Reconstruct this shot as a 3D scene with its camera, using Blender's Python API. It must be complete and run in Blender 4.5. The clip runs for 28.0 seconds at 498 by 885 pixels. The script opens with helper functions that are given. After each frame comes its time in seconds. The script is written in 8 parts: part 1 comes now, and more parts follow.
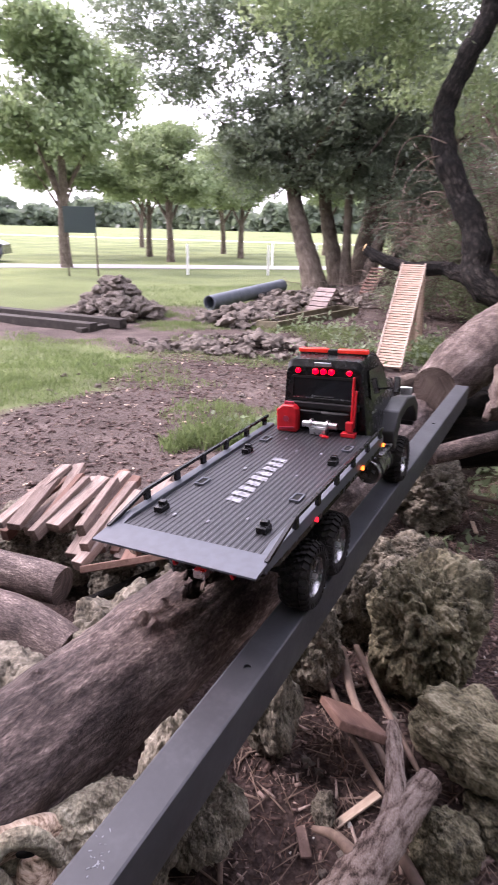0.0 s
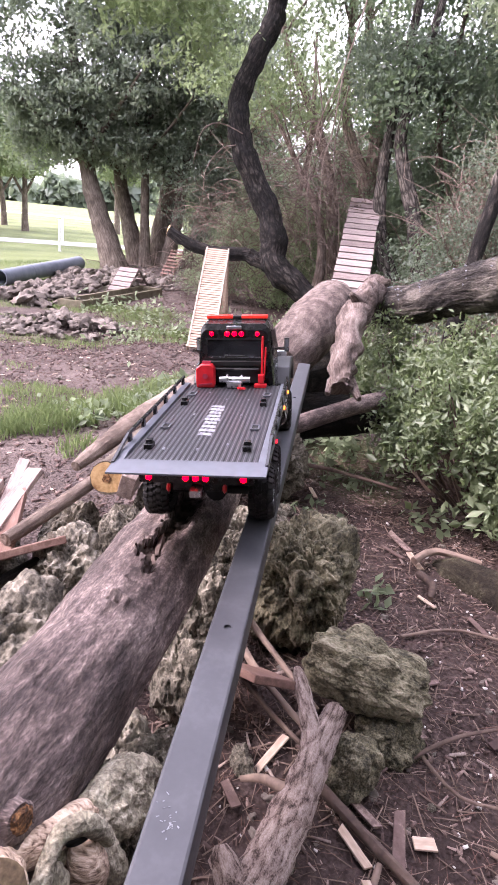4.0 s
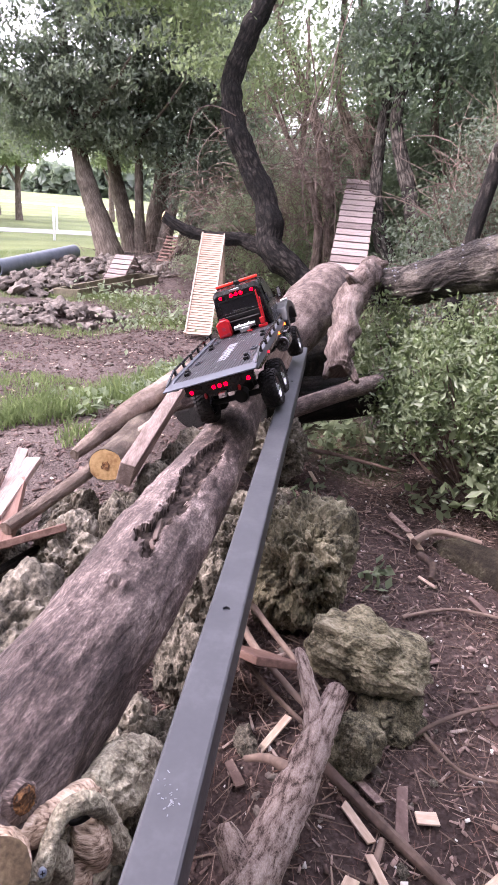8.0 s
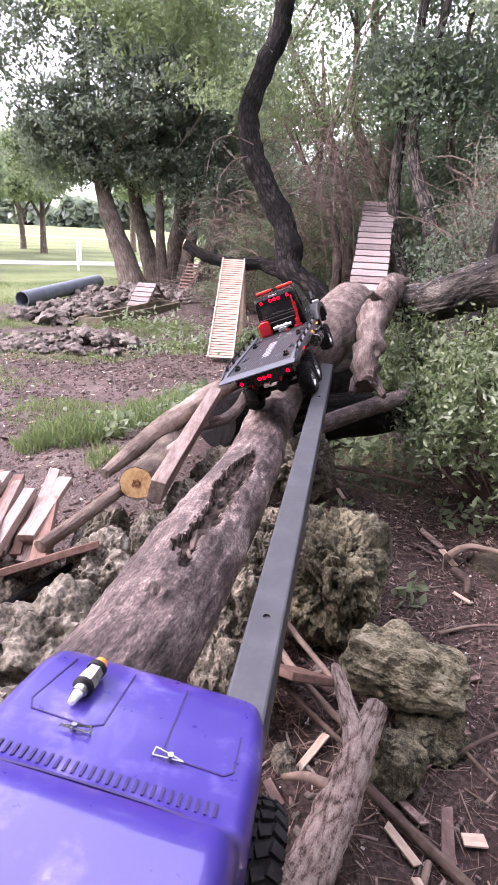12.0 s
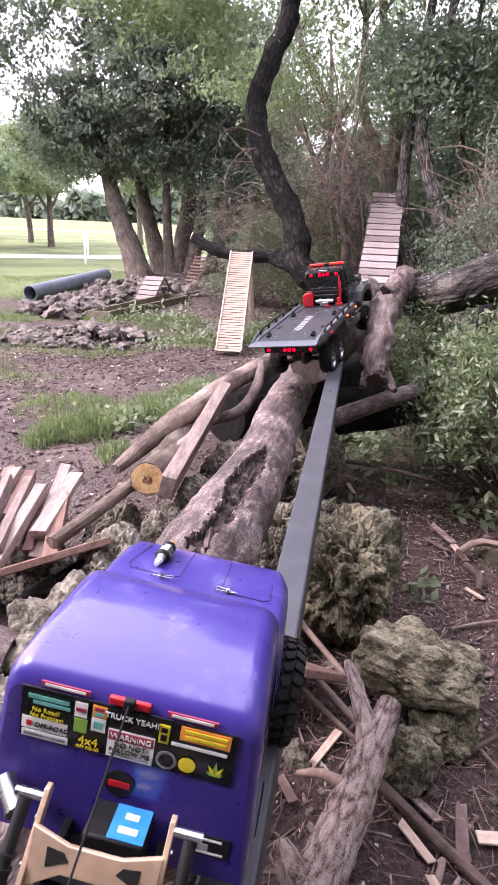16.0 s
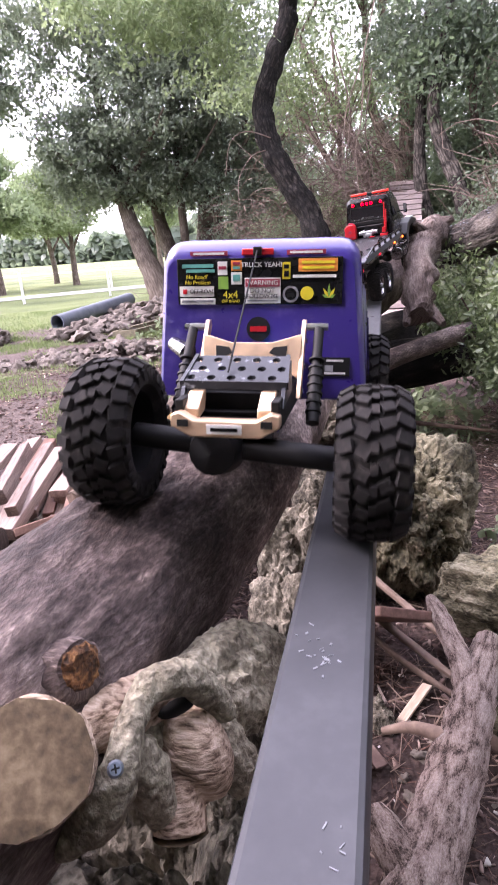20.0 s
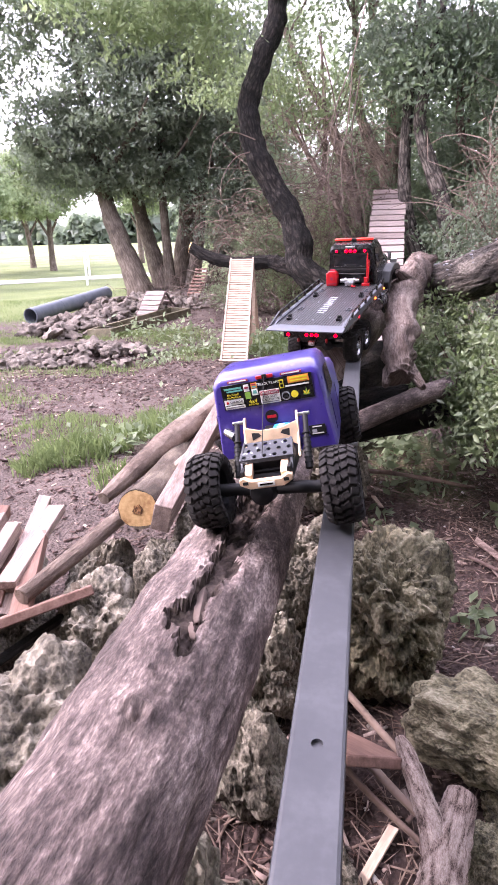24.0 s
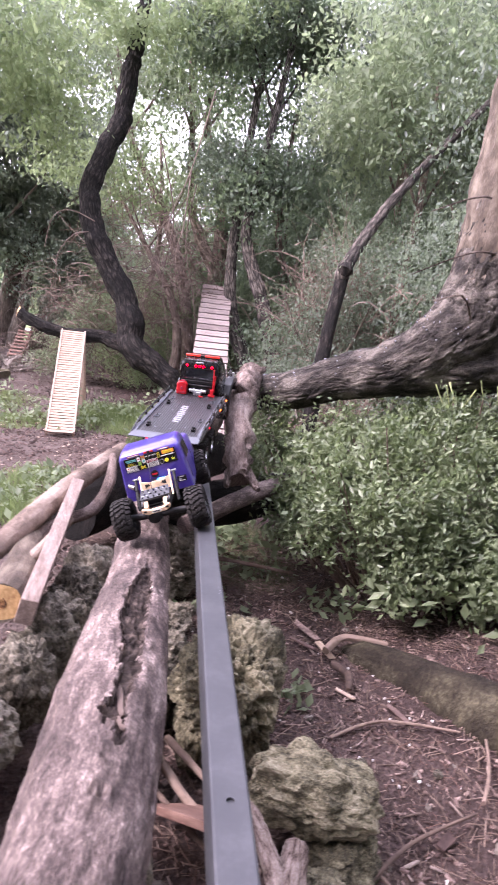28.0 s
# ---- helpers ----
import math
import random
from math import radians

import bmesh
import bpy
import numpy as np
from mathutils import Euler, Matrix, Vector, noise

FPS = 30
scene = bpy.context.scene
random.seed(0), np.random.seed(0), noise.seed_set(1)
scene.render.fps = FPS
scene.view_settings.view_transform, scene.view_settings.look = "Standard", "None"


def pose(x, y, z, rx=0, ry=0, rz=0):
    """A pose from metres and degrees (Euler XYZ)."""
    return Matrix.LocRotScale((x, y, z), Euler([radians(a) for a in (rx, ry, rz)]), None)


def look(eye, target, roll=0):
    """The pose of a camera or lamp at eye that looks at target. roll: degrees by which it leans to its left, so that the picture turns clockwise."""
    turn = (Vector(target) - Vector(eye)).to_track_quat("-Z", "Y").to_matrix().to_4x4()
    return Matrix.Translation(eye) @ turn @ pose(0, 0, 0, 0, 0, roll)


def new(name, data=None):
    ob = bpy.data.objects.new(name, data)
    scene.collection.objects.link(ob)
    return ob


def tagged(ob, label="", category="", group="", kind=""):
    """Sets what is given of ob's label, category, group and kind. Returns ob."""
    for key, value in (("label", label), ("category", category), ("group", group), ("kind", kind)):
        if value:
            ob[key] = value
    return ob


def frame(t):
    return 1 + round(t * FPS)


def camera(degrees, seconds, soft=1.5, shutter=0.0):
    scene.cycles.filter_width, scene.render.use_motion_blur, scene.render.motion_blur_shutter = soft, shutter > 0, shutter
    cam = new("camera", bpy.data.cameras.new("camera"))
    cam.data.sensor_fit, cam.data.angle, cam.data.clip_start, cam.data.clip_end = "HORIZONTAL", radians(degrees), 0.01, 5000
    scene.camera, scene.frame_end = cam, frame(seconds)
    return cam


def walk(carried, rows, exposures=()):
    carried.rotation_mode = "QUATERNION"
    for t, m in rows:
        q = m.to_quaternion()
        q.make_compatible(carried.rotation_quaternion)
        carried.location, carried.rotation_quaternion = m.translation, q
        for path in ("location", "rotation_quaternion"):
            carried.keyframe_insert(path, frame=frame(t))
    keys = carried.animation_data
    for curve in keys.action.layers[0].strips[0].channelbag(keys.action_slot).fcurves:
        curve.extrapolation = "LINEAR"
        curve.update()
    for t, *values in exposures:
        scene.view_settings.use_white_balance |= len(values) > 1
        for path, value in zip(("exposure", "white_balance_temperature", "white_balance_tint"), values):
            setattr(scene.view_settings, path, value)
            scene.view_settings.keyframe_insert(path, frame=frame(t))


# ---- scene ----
EXPOSURES = [(0.0, 2.14, 6180, 33), (3.0, 2.6, 6150, 34), (11.0, 2.46, 6100, 34), (16.0, 2.38, 6100, 34), (23.0, 2.74, 6080, 35), (28.0, 2.62, 6060, 37)]
cam = camera(46.0, 28.0, soft=1.65, shutter=0.4)
PATH = [
    (0, (0.22, -0.004, 1.263), (-0.453, 1.748, 0.571), 1.18),
    (0.5, (0.142, -0.082, 1.276), (-0.264, 1.748, 0.579), 2.42),
    (1, (0.003, -0.11, 1.247), (-0.124, 1.745, 0.511), 4.58),
    (1.5, (-0.017, -0.094, 1.243), (-0.081, 1.765, 0.508), 5.91),
    (2, (-0.015, -0.082, 1.242), (-0.027, 1.783, 0.518), 6.17),
    (2.5, (-0.015, -0.082, 1.246), (-0.017, 1.79, 0.542), 6.38),
    (3, (-0.014, -0.089, 1.243), (-0.014, 1.784, 0.541), 6.31),
    (3.5, (-0.011, -0.091, 1.243), (-0.013, 1.781, 0.539), 6.07),
    (5.5, (-0.005, -0.096, 1.238), (-0.004, 1.77, 0.518), 5.67),
    (6, (-0.004, -0.096, 1.24), (-0.003, 1.767, 0.513), 5.50),
    (6.5, (-0.004, -0.096, 1.239), (-0.002, 1.764, 0.505), 5.34),
    (7, (0.003, -0.094, 1.236), (0.004, 1.764, 0.495), 5.15),
    (7.5, (0.003, -0.093, 1.235), (0.004, 1.762, 0.488), 4.98),
    (8, (0.0, -0.093, 1.237), (-0.0, 1.761, 0.487), 4.76),
    (8.5, (0.004, -0.092, 1.236), (0.004, 1.764, 0.489), 4.53),
    (9, (0.01, -0.091, 1.23), (0.009, 1.77, 0.498), 4.21),
    (9.5, (0.017, -0.089, 1.241), (0.011, 1.781, 0.53), 3.84),
    (10, (0.016, -0.088, 1.248), (0.003, 1.796, 0.577), 3.44),
    (10.5, (0.002, -0.097, 1.247), (-0.038, 1.797, 0.606), 3.15),
    (11, (0.0, -0.096, 1.248), (-0.055, 1.797, 0.605), 2.80),
    (11.5, (-0.001, -0.097, 1.243), (-0.065, 1.79, 0.584), 2.55),
    (12, (-0.019, -0.106, 1.213), (-0.101, 1.773, 0.533), 2.73),
    (12.5, (-0.025, -0.105, 1.22), (-0.118, 1.774, 0.541), 2.96),
    (14.5, (-0.026, -0.098, 1.218), (-0.134, 1.771, 0.516), 2.44),
    (15, (-0.027, -0.096, 1.215), (-0.135, 1.773, 0.511), 2.36),
    (15.5, (-0.028, -0.096, 1.216), (-0.136, 1.773, 0.511), 2.35),
    (16, (-0.031, -0.097, 1.217), (-0.137, 1.772, 0.514), 2.35),
    (16.5, (-0.027, -0.098, 1.216), (-0.136, 1.773, 0.519), 2.00),
    (17, (-0.024, -0.095, 1.22), (-0.139, 1.779, 0.531), 1.05),
    (17.5, (-0.033, -0.094, 1.205), (-0.161, 1.784, 0.529), -0.31),
    (18, (-0.048, -0.086, 1.159), (-0.198, 1.798, 0.505), -3.21),
    (18.5, (-0.055, -0.017, 1.056), (-0.213, 1.874, 0.423), -4.63),
    (19, (-0.056, -0.009, 0.964), (-0.238, 1.894, 0.373), -4.30),
    (19.5, (-0.05, 0.002, 0.933), (-0.258, 1.9, 0.338), -4.16),
    (20, (-0.047, 0.028, 0.913), (-0.28, 1.912, 0.281), -4.18),
    (20.5, (-0.051, 0.028, 0.899), (-0.302, 1.903, 0.249), -4.13),
    (22.5, (0.035, 0.126, 0.977), (-0.347, 1.96, 0.279), -3.87),
    (23, (0.056, -0.009, 1.053), (-0.313, 1.847, 0.406), -1.01),
    (23.5, (-0.001, 0.096, 1.072), (-0.131, 1.977, 0.406), -0.34),
    (24, (-0.034, 0.204, 1.118), (-0.185, 2.084, 0.451), -1.49),
    (24.5, (0.007, 0.212, 1.084), (0.009, 2.101, 0.425), -6.49),
    (25, (-0.05, 0.181, 1.115), (0.141, 2.051, 0.433), -0.20),
    (25.5, (-0.137, 0.129, 1.127), (0.095, 2.002, 0.465), 8.58),
    (26, (-0.199, 0.098, 1.115), (0.107, 1.984, 0.524), 11.25),
    (26.5, (-0.244, 0.09, 1.166), (0.331, 1.939, 0.666), 13.21),
    (27, (-0.223, 0.053, 1.184), (0.373, 1.919, 0.779), 15.85),
    (27.5, (-0.188, 0.031, 1.23), (0.386, 1.91, 0.855), 13.32),
    (28, (-0.193, 0.005, 1.285), (0.275, 1.905, 0.869), 6.70),
]
walk(cam, [(t, look(eye, target, roll)) for t, eye, target, roll in PATH], EXPOSURES)

# ---- world and light: a hazy, bright overcast evening ----
world = bpy.data.worlds.new("overcast_sky")
scene.world = world
world.use_nodes = True
wn, wl = world.node_tree.nodes, world.node_tree.links
sky = wn.new("ShaderNodeTexSky")
sky.sky_type, sky.sun_disc = "NISHITA", False
sky.sun_elevation, sky.sun_rotation = radians(46), radians(-78)
sky.air_density, sky.dust_density = 1.6, 5.0
veil = wn.new("ShaderNodeMixRGB")
veil.inputs[0].default_value = 0.72
veil.inputs[2].default_value = (8.4, 8.5, 8.8, 1)
wl.new(sky.outputs[0], veil.inputs[1])
wl.new(veil.outputs[0], wn["Background"].inputs[0])
wn["Background"].inputs[1].default_value = 0.12

sun_data = bpy.data.lights.new("sun", "SUN")
sun_data.energy, sun_data.angle, sun_data.color = 1.1, radians(14), (1.0, 0.95, 0.87)
sun = new("sun", sun_data)
sun.matrix_world = look((-6.2, 0.6, 6.6), (0, 2.0, 0))

# ---- materials ----
def shader(name):
    m = bpy.data.materials.new(name)
    m.use_nodes = True
    return m, m.node_tree.nodes, m.node_tree.links, m.node_tree.nodes["Principled BSDF"]


def ramp_node(nodes, stops):
    r = nodes.new("ShaderNodeValToRGB")
    r.color_ramp.elements[0].position, r.color_ramp.elements[0].color = stops[0][0], (*stops[0][1], 1)
    r.color_ramp.elements[1].position, r.color_ramp.elements[1].color = stops[-1][0], (*stops[-1][1], 1)
    for p, c in stops[1:-1]:
        e = r.color_ramp.elements.new(p)
        e.color = (*c, 1)
    return r


def rough_mat(name, stops, scale=20.0, rough=0.8, bump=0.3, dist=0.004, fine=6.0, coord="Object", stretch=(1, 1, 1), metal=0.0, vary=0.0, mode="noise", spec=0.35, coat=0.0, grain=0.35):
    """A surface with colour at two scales, fine relief and uneven gloss."""
    m, n, l, b = shader(name)
    tc = n.new("ShaderNodeTexCoord")
    mp = n.new("ShaderNodeMapping")
    mp.inputs["Scale"].default_value = stretch
    l.new(tc.outputs[coord], mp.inputs[0])
    a = n.new("ShaderNodeTexNoise")
    a.inputs["Scale"].default_value, a.inputs["Detail"].default_value, a.inputs["Roughness"].default_value = scale, 6, 0.62
    l.new(mp.outputs[0], a.inputs[0])
    if mode == "cells":
        f = n.new("ShaderNodeTexVoronoi")
        f.inputs["Scale"].default_value = scale * fine
    else:
        f = n.new("ShaderNodeTexNoise")
        f.inputs["Scale"].default_value, f.inputs["Detail"].default_value = scale * fine, 4
    l.new(mp.outputs[0], f.inputs[0])
    mix = n.new("ShaderNodeMath")
    mix.operation = "MULTIPLY_ADD"
    l.new(f.outputs[0], mix.inputs[0])
    mix.inputs[1].default_value = grain
    sub = n.new("ShaderNodeMath")
    sub.operation = "ADD"
    l.new(a.outputs[0], sub.inputs[0])
    sub.inputs[1].default_value = -grain / 2
    l.new(sub.outputs[0], mix.inputs[2])
    src = mix.outputs[0]
    if vary:
        info = n.new("ShaderNodeObjectInfo")
        geo = n.new("ShaderNodeNewGeometry")
        r1 = n.new("ShaderNodeMath")
        r1.operation = "ADD"
        l.new(info.outputs["Random"], r1.inputs[0])
        l.new(geo.outputs["Random Per Island"], r1.inputs[1])
        r2 = n.new("ShaderNodeMath")
        r2.operation = "MULTIPLY_ADD"
        l.new(r1.outputs[0], r2.inputs[0])
        r2.inputs[1].default_value = vary
        l.new(src, r2.inputs[2])
        r3 = n.new("ShaderNodeMath")
        r3.operation = "SUBTRACT"
        l.new(r2.outputs[0], r3.inputs[0])
        r3.inputs[1].default_value = vary * 0.8
        src = r3.outputs[0]
    cr = ramp_node(n, stops)
    l.new(src, cr.inputs[0])
    l.new(cr.outputs[0], b.inputs["Base Color"])
    rr = n.new("ShaderNodeMapRange")
    rr.inputs["To Min"].default_value, rr.inputs["To Max"].default_value = max(0.02, rough - 0.12), min(1.0, rough + 0.12)
    l.new(f.outputs[0], rr.inputs[0])
    l.new(rr.outputs[0], b.inputs["Roughness"])
    b.inputs["Metallic"].default_value = metal
    b.inputs["Specular IOR Level"].default_value = spec
    b.inputs["Coat Weight"].default_value = coat
    if bump:
        bp = n.new("ShaderNodeBump")
        bp.inputs["Strength"].default_value, bp.inputs["Distance"].default_value = bump, dist
        l.new(mix.outputs[0], bp.inputs["Height"])
        l.new(bp.outputs[0], b.inputs["Normal"])
    return m


def bark_mat(name, stops, along=6.0, around=26.0, bump=0.8, dist=0.01, rough=0.85, crack=0.55, grain=0.5):
    """Bark along UV: u metres round the stem, v metres along it."""
    m, n, l, b = shader(name)
    tc = n.new("ShaderNodeTexCoord")
    mp = n.new("ShaderNodeMapping")
    mp.inputs["Scale"].default_value = (around, along, 1)
    l.new(tc.outputs["UV"], mp.inputs[0])
    warp = n.new("ShaderNodeTexNoise")
    warp.inputs["Scale"].default_value, warp.inputs["Detail"].default_value = 1.3, 8
    warp.inputs["Roughness"].default_value = 0.68
    l.new(mp.outputs[0], warp.inputs[0])
    vo = n.new("ShaderNodeTexVoronoi")
    vo.feature = "DISTANCE_TO_EDGE"
    vo.inputs["Scale"].default_value = 0.9
    mixv = n.new("ShaderNodeMixRGB")
    mixv.inputs[0].default_value = 0.45 if crack < 0.9 else 0.3
    l.new(mp.outputs[0], mixv.inputs[1])
    l.new(warp.outputs[1], mixv.inputs[2])
    l.new(mixv.outputs[0], vo.inputs[0])
    ed = n.new("ShaderNodeMapRange")
    ed.inputs["From Max"].default_value = 0.22 if crack < 0.9 else 0.1
    l.new(vo.outputs["Distance"], ed.inputs[0])
    big = n.new("ShaderNodeTexNoise")
    big.inputs["Scale"].default_value, big.inputs["Detail"].default_value = 5.0, 5
    l.new(tc.outputs["Object"], big.inputs[0])
    h = n.new("ShaderNodeMath")
    h.operation = "MULTIPLY_ADD"
    l.new(ed.outputs[0], h.inputs[0])
    h.inputs[1].default_value = crack * 0.5
    l.new(warp.outputs[0], h.inputs[2])
    fm = n.new("ShaderNodeMapping")
    fm.inputs["Scale"].default_value = (around * 6, along * 7, 1)
    l.new(tc.outputs["UV"], fm.inputs[0])
    fine = n.new("ShaderNodeTexNoise")
    fine.inputs["Scale"].default_value, fine.inputs["Detail"].default_value, fine.inputs["Roughness"].default_value = 1.0, 5, 0.7
    l.new(fm.outputs[0], fine.inputs[0])
    h2 = n.new("ShaderNodeMath")
    h2.operation = "MULTIPLY_ADD"
    l.new(fine.outputs[0], h2.inputs[0])
    h2.inputs[1].default_value = grain
    l.new(h.outputs[0], h2.inputs[2])
    h = h2
    c = n.new("ShaderNodeMath")
    c.operation = "MULTIPLY_ADD"
    l.new(big.outputs[0], c.inputs[0])
    c.inputs[1].default_value = 0.9
    c2 = n.new("ShaderNodeMath")
    c2.operation = "SUBTRACT"
    l.new(h.outputs[0], c2.inputs[0])
    c2.inputs[1].default_value = 0.45 + crack * 0.25 + grain * 0.5
    l.new(c2.outputs[0], c.inputs[2])
    cr = ramp_node(n, stops)
    l.new(c.outputs[0], cr.inputs[0])
    l.new(cr.outputs[0], b.inputs["Base Color"])
    b.inputs["Roughness"].default_value = rough
    b.inputs["Specular IOR Level"].default_value = 0.25
    bp = n.new("ShaderNodeBump")
    bp.inputs["Strength"].default_value, bp.inputs["Distance"].default_value = bump, dist
    l.new(h.outputs[0], bp.inputs["Height"])
    l.new(bp.outputs[0], b.inputs["Normal"])
    return m


def leaf_mat(name, dark, light, through_colour, rough=0.45, gloss=0.35):
    """Leaves: each one a little different, with light coming through."""
    m, n, l, b = shader(name)
    geo = n.new("ShaderNodeNewGeometry")
    tc = n.new("ShaderNodeTexCoord")
    nz = n.new("ShaderNodeTexNoise")
    nz.inputs["Scale"].default_value = 1.6
    l.new(tc.outputs["Object"], nz.inputs[0])
    add = n.new("ShaderNodeMath")
    add.operation = "MULTIPLY_ADD"
    l.new(geo.outputs["Random Per Island"], add.inputs[0])
    add.inputs[1].default_value = 0.6
    sh = n.new("ShaderNodeMath")
    sh.operation = "ADD"
    l.new(nz.outputs[0], sh.inputs[0])
    sh.inputs[1].default_value = -0.3
    l.new(sh.outputs[0], add.inputs[2])
    cr = ramp_node(n, [(0.0, dark), (0.9, light)])
    l.new(add.outputs[0], cr.inputs[0])
    l.new(cr.outputs[0], b.inputs["Base Color"])
    b.inputs["Roughness"].default_value = rough
    b.inputs["Specular IOR Level"].default_value = gloss
    tr = n.new("ShaderNodeBsdfTranslucent")
    tr.inputs[0].default_value = (*through_colour, 1)
    mx = n.new("ShaderNodeMixShader")
    mx.inputs[0].default_value = 0.45
    l.new(b.outputs[0], mx.inputs[1])
    l.new(tr.outputs[0], mx.inputs[2])
    l.new(mx.outputs[0], n["Material Output"].inputs[0])
    return m


def plain(name, colour, rough=0.5, metal=0.0, spec=0.5, coat=0.0, emit=0.0, grain=0.12, scale=60.0):
    """Paint, plastic or metal with slight unevenness of colour and gloss."""
    m, n, l, b = shader(name)
    tc = n.new("ShaderNodeTexCoord")
    nz = n.new("ShaderNodeTexNoise")
    nz.inputs["Scale"].default_value, nz.inputs["Detail"].default_value = scale, 5
    l.new(tc.outputs["Object"], nz.inputs[0])
    lo, hi = [max(0, c * (1 - grain)) for c in colour], [min(1, c * (1 + grain)) for c in colour]
    cr = ramp_node(n, [(0.35, lo), (0.65, hi)])
    l.new(nz.outputs[0], cr.inputs[0])
    l.new(cr.outputs[0], b.inputs["Base Color"])
    rr = n.new("ShaderNodeMapRange")
    rr.inputs["To Min"].default_value, rr.inputs["To Max"].default_value = max(0.03, rough - 0.08), min(1, rough + 0.1)
    l.new(nz.outputs[0], rr.inputs[0])
    l.new(rr.outputs[0], b.inputs["Roughness"])
    b.inputs["Metallic"].default_value, b.inputs["Specular IOR Level"].default_value = metal, spec
    b.inputs["Coat Weight"].default_value = coat
    if emit:
        b.inputs["Emission Color"].default_value, b.inputs["Emission Strength"].default_value = (*colour, 1), emit
    return m


# ---- mesh tools ----
class Shape:
    """Collects faces for one mesh."""

    def __init__(self):
        self.v, self.f, self.uv = [], [], []

    def add(self, verts, faces, uvs=None):
        k = len(self.v)
        self.v += [tuple(p) for p in verts]
        self.f += [tuple(i + k for i in f) for f in faces]
        self.uv += [tuple(u) for u in uvs] if uvs is not None else [(0.0, 0.0)] * len(verts)
        return self

    def box(self, c, s, m=None):
        """A box round c with sides s, turned by m about its middle."""
        x, y, z = (a / 2 for a in s)
        pts = [Vector((i * x, j * y, k * z)) for i in (-1, 1) for j in (-1, 1) for k in (-1, 1)]
        if m is not None:
            pts = [m @ p for p in pts]
        pts = [p + Vector(c) for p in pts]
        return self.add(pts, [(0, 1, 3, 2), (4, 6, 7, 5), (0, 4, 5, 1), (2, 3, 7, 6), (0, 2, 6, 4), (1, 5, 7, 3)])

    def bar(self, a, b, w, h, up=(0, 0, 1)):
        """A square bar from a to b."""
        a, b = Vector(a), Vector(b)
        y = (b - a).normalized()
        x = y.cross(Vector(up)).normalized()
        z = x.cross(y)
        return self.box((a + b) / 2, (w, (b - a).length, h), Matrix((x, y, z)).transposed())

    def rod(self, a, b, r, r2=None, seg=10, caps=True):
        a, b = Vector(a), Vector(b)
        r2 = r if r2 is None else r2
        y = (b - a).normalized()
        x = y.orthogonal().normalized()
        z = y.cross(x)
        pts = []
        for p, rr in ((a, r), (b, r2)):
            pts += [p + rr * (math.cos(q) * x + math.sin(q) * z) for q in (2 * math.pi * i / seg for i in range(seg))]
        faces = [(i, (i + 1) % seg, seg + (i + 1) % seg, seg + i) for i in range(seg)]
        if caps:
            faces += [tuple(range(seg - 1, -1, -1)), tuple(range(seg, 2 * seg))]
        return self.add(pts, faces)

    def lathe(self, profile, seg=32, axis="X", c=(0, 0, 0)):
        """Turns (radius, offset) pairs about an axis through c."""
        pts, n = [], len(profile)
        for i in range(seg):
            q = 2 * math.pi * i / seg
            for r, o in profile:
                u, w = r * math.cos(q), r * math.sin(q)
                pts.append({"X": (o, u, w), "Y": (u, o, w), "Z": (u, w, o)}[axis])
        pts = [(p[0] + c[0], p[1] + c[1], p[2] + c[2]) for p in pts]
        faces = [(i * n + j, i * n + j + 1, (i + 1) % seg * n + j + 1, (i + 1) % seg * n + j) for i in range(seg) for j in range(n - 1)]
        return self.add(pts, faces)

    def prism(self, outline, x0, x1, axis="X"):
        """A flat outline of (a, b) pairs, drawn out along an axis."""
        def place(a, b, o):
            return {"X": (o, a, b), "Y": (a, o, b), "Z": (a, b, o)}[axis]
        n = len(outline)
        pts = [place(a, b, x0) for a, b in outline] + [place(a, b, x1) for a, b in outline]
        faces = [(i, (i + 1) % n, n + (i + 1) % n, n + i) for i in range(n)] + [tuple(range(n - 1, -1, -1)), tuple(range(n, 2 * n))]
        return self.add(pts, faces)

    def stem(self, path, radii, seg=14, step=0.12, rough=0.08, freq=3.0, seed=0, caps=True, flat=1.0, furrow=0.0):
        """A crooked tapering stem through the points of path."""
        pts = [Vector(p) for p in path]
        line, rad = [], []
        for i in range(len(pts) - 1):
            p0, p1, p2, p3 = pts[max(i - 1, 0)], pts[i], pts[i + 1], pts[min(i + 2, len(pts) - 1)]
            k = max(1, int((p2 - p1).length / step))
            for j in range(k + (i == len(pts) - 2)):
                t = j / k
                line.append(0.5 * (2 * p1 + (p2 - p0) * t + (2 * p0 - 5 * p1 + 4 * p2 - p3) * t * t + (3 * p1 - p0 - 3 * p2 + p3) * t**3))
                rad.append(radii[i] + (radii[i + 1] - radii[i]) * t)
        verts, uvs, along, x = [], [], 0.0, None
        off = Vector((seed * 7.31, seed * 3.17, seed * 1.7))
